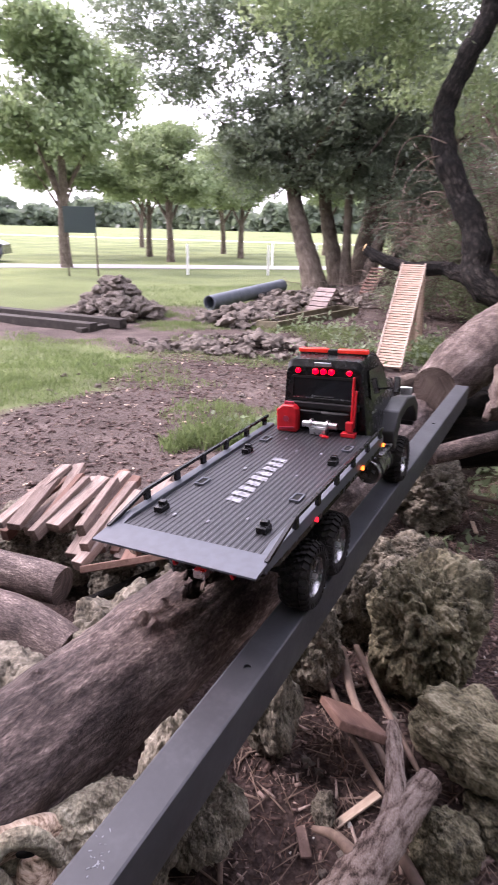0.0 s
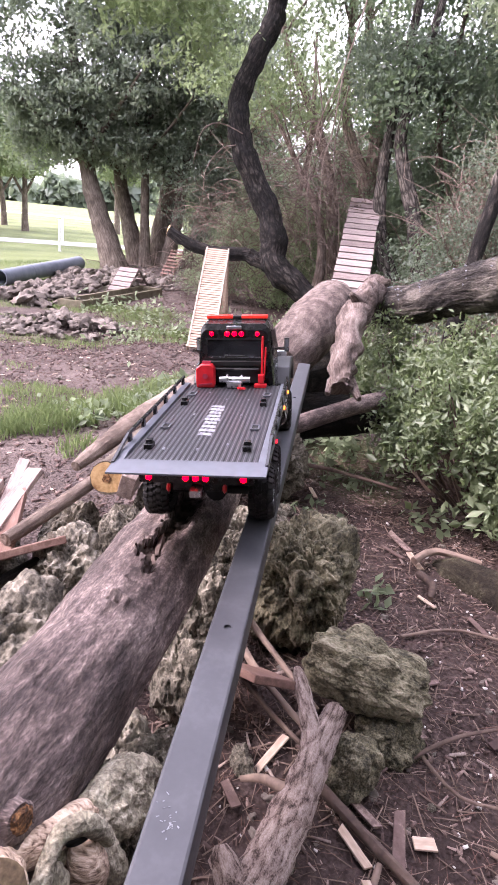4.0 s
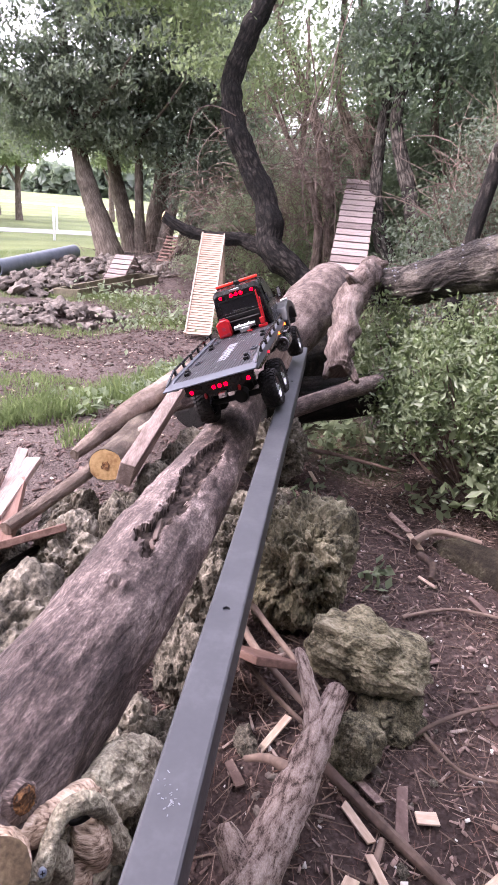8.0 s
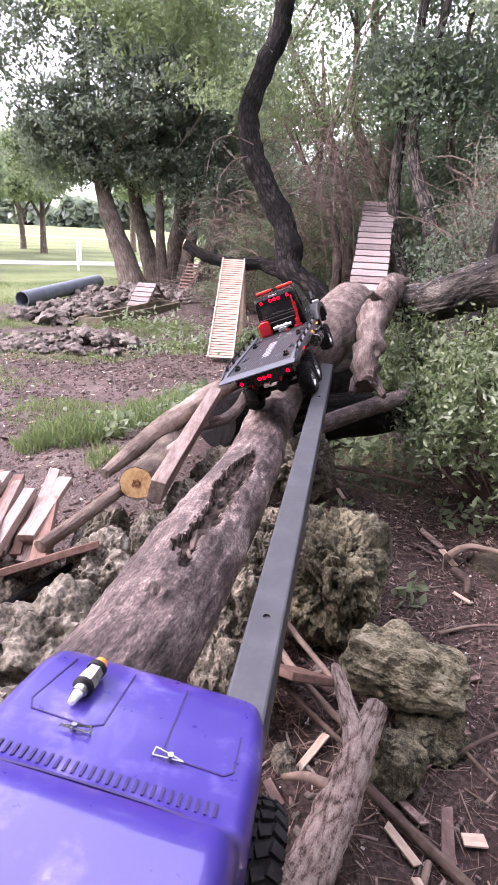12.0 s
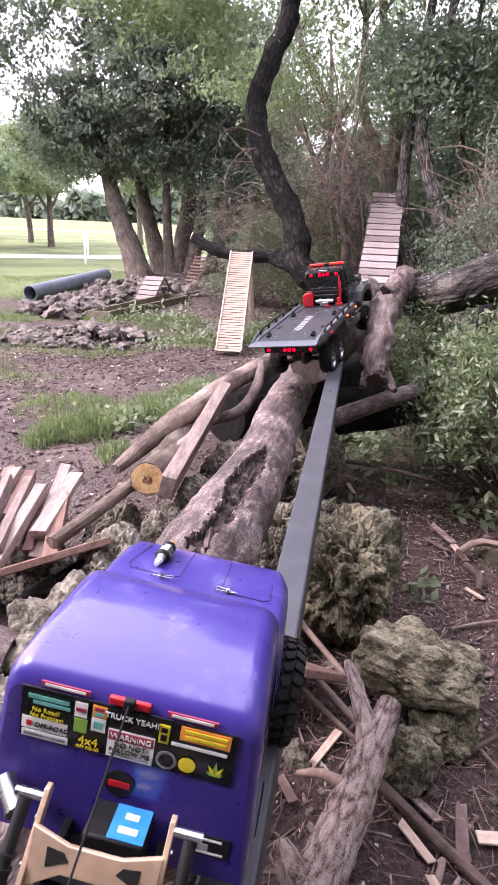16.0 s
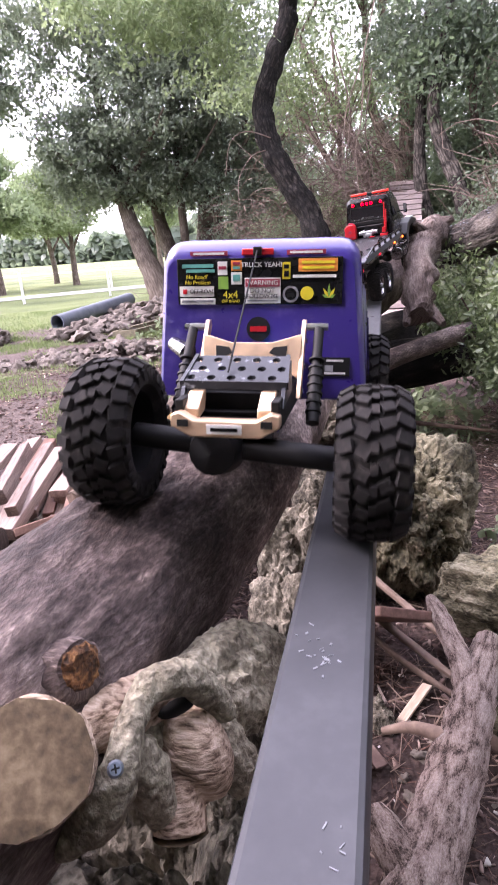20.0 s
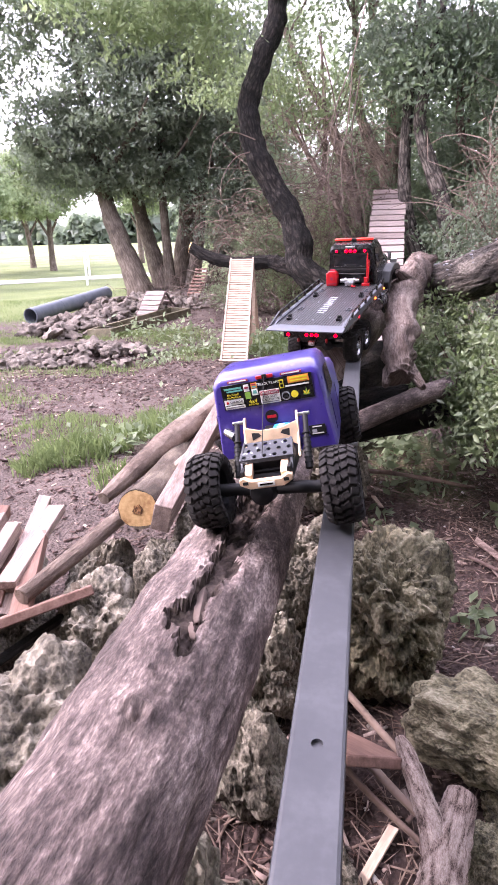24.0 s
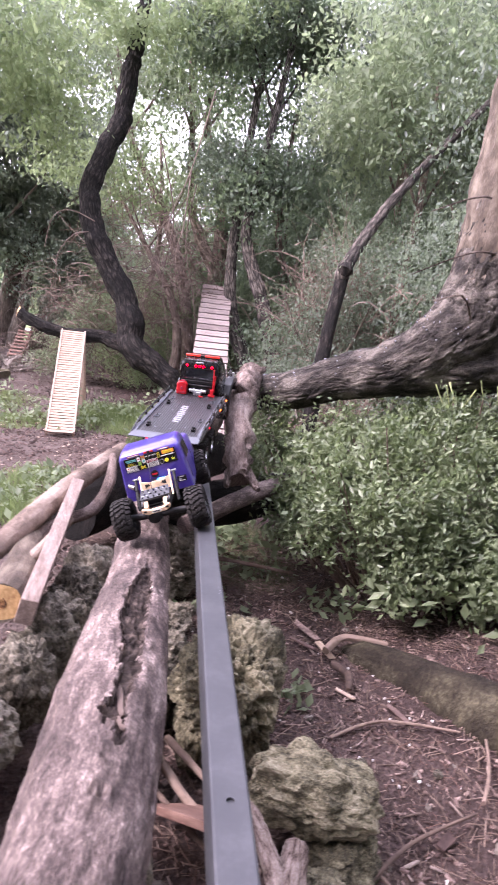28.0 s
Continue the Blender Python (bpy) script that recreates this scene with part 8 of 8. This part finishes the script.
# broad-leaved bush on the bank
def leafy_bush():
    g = np.random.default_rng(11)
    ob = thing("leafy_bush", "dense light green leafy bush on the bank beside the trail", "bush")
    hubs = []
    for c, r, k in (((1.45, 2.75, 0.52), (0.62, 0.62, 0.42), 640), ((1.02, 2.42, 0.4), (0.44, 0.42, 0.4), 460), ((2.0, 2.7, 0.55), (0.7, 0.8, 0.5), 560), ((1.25, 2.25, 0.25), (0.35, 0.32, 0.25), 220), ((1.75, 2.1, 0.3), (0.5, 0.4, 0.35), 280), ((0.78, 2.85, 0.4), (0.32, 0.4, 0.36), 220), ((0.72, 3.35, 0.48), (0.24, 0.3, 0.27), 130), ((2.6, 2.2, 0.5), (0.7, 0.8, 0.55), 200)):
        d = g.normal(size=(k, 3))
        d[:, 2] = np.abs(d[:, 2]) * 0.9 - 0.15
        d /= np.linalg.norm(d, axis=1)[:, None]
        hubs.append(np.array(c) + d * np.array(r) * (g.uniform(0.5, 1.05, k) ** 0.5)[:, None])
    hubs = np.concatenate(hubs)
    knots = hubs[g.choice(len(hubs), 150, replace=False)]
    near = knots[np.argmin(((hubs[:, None] - knots[None]) ** 2).sum(-1), 1)]
    hubs = hubs + (near - hubs) * 0.38 + np.array([0, 0, 0.05]) * g.normal(size=(len(hubs), 1))
    hubs[:, 2] = np.maximum(hubs[:, 2], ground_z(hubs[:, 0], hubs[:, 1]) + 0.08)
    k = 21
    up = g.normal(scale=0.25, size=(len(hubs), 3)) + [-0.15, -0.2, 0.8]
    up /= np.linalg.norm(up, axis=1)[:, None]
    t = np.tile(np.linspace(-1, 1, k), len(hubs))[:, None]
    base = np.repeat(hubs, k, 0) + np.repeat(up, k, 0) * t * 0.075
    p = base + g.normal(scale=0.028, size=base.shape)
    out = (p - base)
    out /= np.linalg.norm(out, axis=1)[:, None] + 1e-6
    part("foliage", leaves_mesh("foliage", p, out * 0.75 + [-0.1, -0.2, 0.75], 0.037, m_leaf_bush, g, 0.42, 0.14, 0.3), None, ob)
    low = hubs[hubs[:, 2] < 0.32][:90]
    q = np.repeat(low, 5, 0) + g.normal(scale=0.07, size=(len(low) * 5, 3)) * [1, 1, 0.5]
    part("lower_leaves", leaves_mesh("lower_leaves", q, np.tile([-0.2, -0.3, 0.8], (len(q), 1)), 0.075, m_leaf_bush, g, 0.45, 0.14, 0.5), None, ob, "larger dark lower leaves")
    s = Shape()
    for h in hubs[::9]:
        foot = (h[0] * 0.55 + 0.45 * 1.5, h[1] * 0.55 + 0.45 * 2.55)
        s.rod((*foot, zg(*foot)), h, 0.006, 0.003, 5, False)
    tagged(part("stem_tangle", s, m_twig, ob), kind="stuff")
    m_spike = plain("pale_green_spike", (0.32, 0.36, 0.16), 0.7)
    for h in hubs[np.argsort(-hubs[:, 2])][:24]:
        part("flower_spike", Shape().rod(h, h + np.array([g.normal() * 0.035, g.normal() * 0.035, 0.1]), 0.002, 0.004, 5), m_spike, ob)
    return ob


leafy_bush()


def weeds(x, y, n, size, h, seed, mat=m_leaf_mid, name="weed_clump", label="clump of low green weeds on the mulch"):
    g = np.random.default_rng(seed)
    p = np.stack([g.normal(x, h, n), g.normal(y, h, n), np.zeros(n)], 1)
    p[:, 2] = ground_z(p[:, 0], p[:, 1]) + np.abs(g.normal(0.5, 0.4, n)) * h * 0.7 + 0.01
    return tagged(new(name, leaves_mesh(name, p, np.tile([0, 0, 1.0], (n, 1)), size, mat, g, 0.55, 0.1, 0.0)), label, "weeds", kind="stuff")


for i, (x, y, n, s, h) in enumerate(((0.52, 1.72, 26, 0.05, 0.035), (0.55, 2.75, 60, 0.06, 0.1), (0.42, 3.05, 60, 0.06, 0.1), (0.62, 3.3, 120, 0.07, 0.13), (0.85, 2.3, 40, 0.06, 0.07), (0.3, 2.35, 30, 0.05, 0.07), (0.4, 3.6, 120, 0.08, 0.15), (-1.05, 3.45, 90, 0.07, 0.13), (-0.7, 4.0, 120, 0.07, 0.15), (-0.6, 4.6, 110, 0.08, 0.16), (-1.3, 8.1, 160, 0.09, 0.3), (-0.6, 7.8, 120, 0.08, 0.25), (0.0, 8.6, 260, 0.1, 0.35), (-2.2, 9.4, 160, 0.1, 0.35), (-1.75, 7.3, 90, 0.08, 0.22), (-1.2, 13.2, 120, 0.16, 0.3), (1.1, 11.4, 160, 0.16, 0.35), (0.16, 0.24, 30, 0.03, 0.03))):
    weeds(x, y, n, s, h, 200 + i)


def grass_patch(cx, cy, rx, ry, n, h, seed, label="patch of long green grass beside the trail"):
    """Single bent blades of grass."""
    g = np.random.default_rng(seed)
    a, q = g.uniform(0, 2 * np.pi, n), np.sqrt(g.random(n))
    x, y = cx + rx * q * np.cos(a) * (1 + 0.25 * np.sin(5 * a)), cy + ry * q * np.sin(a) * (1 + 0.2 * np.sin(3 * a))
    z = ground_z(x, y) - 0.005
    hh = h * g.uniform(0.45, 1.2, n) * (1.1 - 0.6 * q)
    dx, dy = g.normal(size=n) * 0.35 * hh, g.normal(size=n) * 0.35 * hh
    w = 0.0035 * (h / 0.15) ** 0.5
    sx, sy = g.normal(size=n), g.normal(size=n)
    l = np.hypot(sx, sy)
    sx, sy = sx / l * w, sy / l * w
    o = np.stack
    b0, b1 = o([x - sx, y - sy, z], 1), o([x + sx, y + sy, z], 1)
    m0, m1 = o([x + dx * 0.4 - sx, y + dy * 0.4 - sy, z + hh * 0.6], 1), o([x + dx * 0.4 + sx, y + dy * 0.4 + sy, z + hh * 0.6], 1)
    t0, t1 = o([x + dx - sx * 0.2, y + dy - sy * 0.2, z + hh * 0.95], 1), o([x + dx + sx * 0.2, y + dy + sy * 0.2, z + hh * 0.95], 1)
    v = o([b0, b1, m0, m1, t0, t1], 1).reshape(-1, 3)
    k = np.arange(n)[:, None] * 6
    f = np.concatenate([k + [0, 1, 3, 2], k + [2, 3, 5, 4]], 1).reshape(-1, 4)
    return tagged(new("grass", raw_mesh("grass", v, f, m_grass)), label, "grass", kind="stuff")


GRASS = [(-1.25, 3.25, 0.26, 0.2, 650, 0.19), (-1.0, 3.75, 0.26, 0.2, 520, 0.17), (-0.85, 4.25, 0.3, 0.3, 620, 0.16), (-0.72, 4.9, 0.28, 0.4, 500, 0.14), (-1.42, 3.05, 0.12, 0.12, 260, 0.15), (-0.7, 3.6, 0.14, 0.2, 380, 0.15), (-1.6, 4.0, 0.4, 0.5, 900, 0.1), (-2.3, 7.0, 0.6, 0.4, 900, 0.09), (-3.0, 9.6, 0.7, 0.4, 1500, 0.1), (-2.6, 5.0, 0.5, 0.5, 500, 0.08), (-3.3, 6.9, 0.9, 0.6, 900, 0.07), (-1.9, 8.9, 0.6, 0.5, 900, 0.09), (-4.3, 10.1, 0.9, 0.5, 1200, 0.09), (-4.6, 9.0, 0.8, 0.5, 1800, 0.1), (-0.95, 2.85, 0.1, 0.14, 160, 0.13), (-0.1, 8.6, 0.7, 1.0, 3500, 0.16), (-1.35, 8.0, 0.75, 0.5, 1800, 0.1), (-2.0, 9.7, 0.7, 0.7, 1500, 0.1), (-3.9, 5.2, 1.1, 1.3, 5000, 0.1), (-3.6, 3.6, 0.7, 1.0, 3000, 0.1), (-5.6, 6.3, 1.6, 1.2, 4000, 0.09), (-5.0, 11.6, 1.8, 0.8, 2500, 0.1), (-5.4, 10.0, 0.3, 0.3, 500, 0.14), (-3.7, 8.0, 0.5, 0.4, 700, 0.1), (0.35, 7.4, 0.4, 0.7, 1200, 0.14), (-6.5, 14.0, 3.0, 1.8, 4000, 0.1)]
for i, (cx, cy, rx, ry, n, h) in enumerate(GRASS):
    grass_patch(cx, cy, rx, ry, n, h, 300 + i)


def litter(name, label, x0, x1, y0, y1, n, smin, smax, mat, seed, slim=(0.18, 0.6)):
    """Loose chips, bark and twigs lying on the soil."""
    g = np.random.default_rng(seed)
    x, y = g.uniform(x0, x1, n), y0 + (y1 - y0) * g.random(n)
    ok = grassy(x, y) < 0.55
    x, y = x[ok], y[ok]
    n = len(x)
    z = ground_z(x, y) + g.uniform(0.0, 0.012, n)
    ln = g.uniform(smin, smax, n) * g.uniform(0.4, 1, n)
    w = ln * g.uniform(*slim, n)
    a = g.uniform(0, np.pi, n)
    d = np.stack([np.cos(a), np.sin(a), g.normal(0, 0.18, n)], 1) * ln[:, None] / 2
    s = np.stack([-np.sin(a), np.cos(a), g.normal(0, 0.25, n)], 1) * w[:, None] / 2
    c = np.stack([x, y, z], 1)
    h = np.array([0, 0, 1.0]) * np.minimum(w * 0.35, 0.006)[:, None]
    taper = g.uniform(0.3, 1.0, (n, 1))
    bot = [c - d - s, c + d - s * taper, c + d + s * taper, c - d + s]
    v = np.stack([p - h * 0.3 for p in bot] + [p + h for p in bot], 1).reshape(-1, 3)
    k = np.arange(n)[:, None] * 8
    f = np.concatenate([k + q for q in ([4, 5, 6, 7], [0, 1, 5, 4], [1, 2, 6, 5], [2, 3, 7, 6], [3, 0, 4, 7])], 1).reshape(-1, 4)
    return tagged(new(name, raw_mesh(name, v, f, mat)), label, "litter", kind="stuff")


litter("wood_litter", "scattered brown wood chips and bark on the soil", -0.3, 1.9, 0.1, 3.4, 15000, 0.004, 0.028, m_chip, 1, (0.12, 0.5))
litter("twig_litter", "scattered thin dry twigs on the soil", -0.3, 1.9, 0.1, 3.4, 9000, 0.015, 0.12, m_twig, 2, (0.02, 0.05))
litter("needle_litter", "fine red-brown twigs and needles on the soil", -0.3, 1.9, 0.1, 3.4, 9000, 0.02, 0.07, m_plank_red, 7, (0.02, 0.04))
litter("wood_litter", "scattered wood chips on the bare trail", -4.2, -0.3, 1.8, 8.5, 14000, 0.008, 0.05, m_chip, 3)
litter("twig_litter", "scattered dry twigs on the bare trail", -4.2, 0.0, 1.8, 9.5, 3500, 0.04, 0.16, m_twig, 4, (0.02, 0.05))
litter("wood_litter", "scattered wood chips under the far trees", -3.0, 3.0, 6.0, 13.0, 7000, 0.02, 0.08, m_chip, 5)
litter("pale_chip_litter", "pale splinters and chips scattered on the dark mulch", -0.1, 1.9, 0.1, 3.2, 330, 0.012, 0.085, m_plank, 11, (0.08, 0.25))
litter("pale_chip_litter", "pale wood chips scattered on the bare trail", -3.6, -0.3, 2.0, 8.0, 600, 0.015, 0.06, m_pine, 12, (0.12, 0.4))
litter("white_grit", "white limestone grit on the dark mulch", -0.1, 1.7, 0.2, 2.8, 260, 0.005, 0.018, m_grit, 13, (0.6, 1.0))
HAULER_RIDE = [
    (0, -0.101, 0.663, 0.672, -6.2, 0.3, -3.6),
    (0.5, -0.101, 0.667, 0.670, -6.1, 0.5, -3.6),
    (1, -0.096, 0.660, 0.674, -5.3, 0.2, -3.3),
    (1.5, -0.095, 0.667, 0.671, -4.9, 0.4, -3.4),
    (2, -0.093, 0.678, 0.671, -5.0, 0.5, -3.7),
    (2.5, -0.092, 0.685, 0.673, -5.1, 0.3, -3.8),
    (3, -0.091, 0.708, 0.675, -5.2, -0.2, -3.5),
    (3.5, -0.085, 0.762, 0.678, -4.7, -0.6, -4.6),
    (5.5, -0.069, 1.079, 0.664, -6.6, 0.2, -15.1),
    (6, -0.063, 1.168, 0.656, -7.2, 0.7, -17.2),
    (6.5, -0.063, 1.218, 0.656, -7.9, 0.7, -17.3),
    (7, -0.056, 1.292, 0.651, -8.4, 1.2, -19.5),
    (7.5, -0.046, 1.369, 0.652, -7.5, 0.9, -20.6),
    (8, -0.040, 1.438, 0.647, -8.3, 2.3, -22.6),
    (8.5, -0.038, 1.501, 0.642, -9.7, 2.9, -23.5),
    (9, -0.029, 1.558, 0.641, -9.6, 3.5, -23.8),
    (9.5, -0.027, 1.594, 0.634, -9.3, 4.1, -23.4),
    (10, -0.025, 1.616, 0.635, -9.6, 4.4, -23.2),
    (10.5, -0.019, 1.683, 0.635, -9.3, 4.3, -23.1),
    (11, -0.010, 1.753, 0.635, -8.7, 4.7, -23.3),
    (11.5, -0.006, 1.761, 0.632, -8.6, 5.0, -23.6),
    (12, -0.006, 1.797, 0.629, -9.1, 5.4, -23.2),
    (12.5, -0.006, 1.815, 0.626, -8.9, 5.8, -22.4),
    (14.5, 0.005, 1.993, 0.623, -13.7, 9.5, -18.3),
    (15, 0.002, 2.043, 0.628, -16.1, 9.5, -13.5),
    (15.5, 0.002, 2.046, 0.636, -17.2, 8.5, -10.8),
    (16, 0.006, 2.090, 0.640, -18.9, 8.6, -8.2),
    (16.5, 0.017, 2.136, 0.646, -20.5, 8.7, -7.2),
    (17, 0.035, 2.158, 0.660, -19.9, 8.5, -3.3),
    (17.5, 0.035, 2.166, 0.659, -19.6, 8.7, -3.0),
    (18, 0.034, 2.176, 0.659, -20.1, 9.3, -2.0),
    (18.5, 0.033, 2.178, 0.668, -20.2, 8.2, -2.4),
    (19, 0.032, 2.173, 0.669, -20.2, 7.6, -2.3),
    (19.5, 0.043, 2.157, 0.664, -20.6, 8.5, -4.6),
    (20, 0.045, 2.165, 0.666, -19.9, 8.3, -3.9),
    (20.5, 0.050, 2.166, 0.668, -19.4, 7.9, -3.7),
    (22.5, 0.035, 2.224, 0.661, -20.9, 9.5, -1.6),
    (23, 0.029, 2.229, 0.661, -21.2, 8.7, -0.5),
    (23.5, 0.031, 2.228, 0.662, -20.8, 9.3, -0.4),
    (24, 0.035, 2.220, 0.657, -20.7, 10.0, -0.6),
    (24.5, 0.030, 2.231, 0.662, -20.8, 9.7, 0.2),
    (25, 0.034, 2.222, 0.656, -20.2, 10.1, -0.2),
    (25.5, 0.041, 2.213, 0.658, -19.4, 9.2, -1.1),
    (26, 0.039, 2.216, 0.657, -19.6, 8.9, -0.7),
    (26.5, 0.039, 2.195, 0.653, -19.0, 9.4, -0.7),
    (27, 0.041, 2.195, 0.656, -19.1, 9.3, -1.2),
    (27.5, 0.040, 2.185, 0.658, -19.2, 9.2, -1.3),
    (28, 0.037, 2.199, 0.654, -19.7, 10.0, -0.3),
]
CRAWLER_RIDE = [
    (0, -0.286, -0.900, 0.700, -6.3, -5.0, 2.0),
    (6, -0.246, -0.590, 0.700, -6.3, -5.0, 4.0),
    (8, -0.230, -0.410, 0.700, -6.3, -5.6, 7.0),
    (8.5, -0.225, -0.336, 0.702, -6.3, -5.9, 9.5),
    (9, -0.218, -0.271, 0.704, -6.3, -6.3, 10.3),
    (9.5, -0.202, -0.246, 0.707, -6.2, -6.5, 10.3),
    (10, -0.190, -0.226, 0.711, -6.2, -6.6, 10.2),
    (10.5, -0.187, -0.206, 0.713, -6.1, -6.6, 10.2),
    (11, -0.184, -0.187, 0.713, -5.9, -6.1, 9.6),
    (11.5, -0.176, -0.162, 0.710, -5.8, -5.8, 8.4),
    (12, -0.173, -0.139, 0.712, -5.7, -5.4, 8.5),
    (12.5, -0.171, -0.114, 0.709, -5.8, -5.0, 8.4),
    (14.5, -0.167, -0.005, 0.708, -5.9, -4.8, 7.1),
    (15, -0.163, 0.022, 0.704, -5.7, -4.7, 6.6),
    (16, -0.157, 0.078, 0.699, -3.9, -5.3, 7.0),
    (16.5, -0.153, 0.110, 0.701, -4.4, -5.7, 6.7),
    (17, -0.151, 0.157, 0.698, -5.8, -5.3, 7.3),
    (17.5, -0.143, 0.201, 0.700, -4.9, -4.6, 7.9),
    (18, -0.138, 0.258, 0.699, -4.7, -3.9, 7.3),
    (18.5, -0.134, 0.301, 0.708, -5.4, -2.2, 5.8),
    (19, -0.131, 0.357, 0.701, -4.6, -2.9, 5.5),
    (19.5, -0.122, 0.415, 0.700, -4.1, -3.8, 3.4),
    (20, -0.115, 0.467, 0.700, -4.6, -3.8, 2.7),
    (20.5, -0.108, 0.547, 0.700, -4.3, -3.9, 1.8),
    (22.5, -0.084, 0.827, 0.691, -5.1, -1.9, -7.2),
    (23, -0.078, 0.915, 0.685, -5.4, -2.0, -8.9),
    (23.5, -0.067, 0.985, 0.684, -5.5, -1.6, -10.0),
    (24, -0.054, 1.045, 0.683, -5.6, -1.2, -10.6),
    (24.5, -0.052, 1.125, 0.680, -5.9, -1.3, -11.4),
    (25, -0.046, 1.182, 0.679, -6.1, -2.1, -12.8),
    (25.5, -0.033, 1.272, 0.669, -6.6, -0.7, -16.5),
    (26, -0.028, 1.334, 0.666, -6.9, 0.0, -18.0),
    (26.5, -0.026, 1.394, 0.661, -7.2, 0.5, -19.7),
    (27, -0.017, 1.470, 0.659, -7.8, 1.2, -20.7),
    (27.5, -0.013, 1.531, 0.656, -8.3, 1.8, -21.5),
    (28, -0.011, 1.593, 0.658, -8.7, 1.5, -21.7),
]

def ride(x, y, z, yaw, pitch, roll):
    """Place and turn of a truck on the log and the beam."""
    return Matrix.Translation((x, y, z)) @ Matrix.Rotation(radians(yaw), 4, "Z") @ Matrix.Rotation(radians(pitch), 4, "X") @ Matrix.Rotation(radians(roll), 4, "Y")


def motions():
    for car, rows in ((hauler, HAULER_RIDE), (crawler, CRAWLER_RIDE)):
        rows = rows if rows[-1][0] >= 28 else rows + [(28.0, *rows[-1][1:])]
        walk(car, [(t, ride(*r)) for t, *r in rows])
        # distance rolled, then every wheel turned by it
        gone, dist = 0.0, [(rows[0][0], 0.0)]
        for a, b in zip(rows, rows[1:]):
            d = b[2] - a[2]
            n = max(1, math.ceil(abs(d) / 0.07))
            for k in range(1, n + 1):
                dist.append((a[0] + (b[0] - a[0]) * k / n, gone + d * k / n))
            gone += d
        for ob, owner, x, y, r, z in WHEELS:
            if owner is car:
                side = 1 if x > 0 else -1
                walk(ob, [(t, pose(x, y, z, -side * math.degrees(d / r), 0, 0 if x > 0 else 180)) for t, d in dist])


motions()
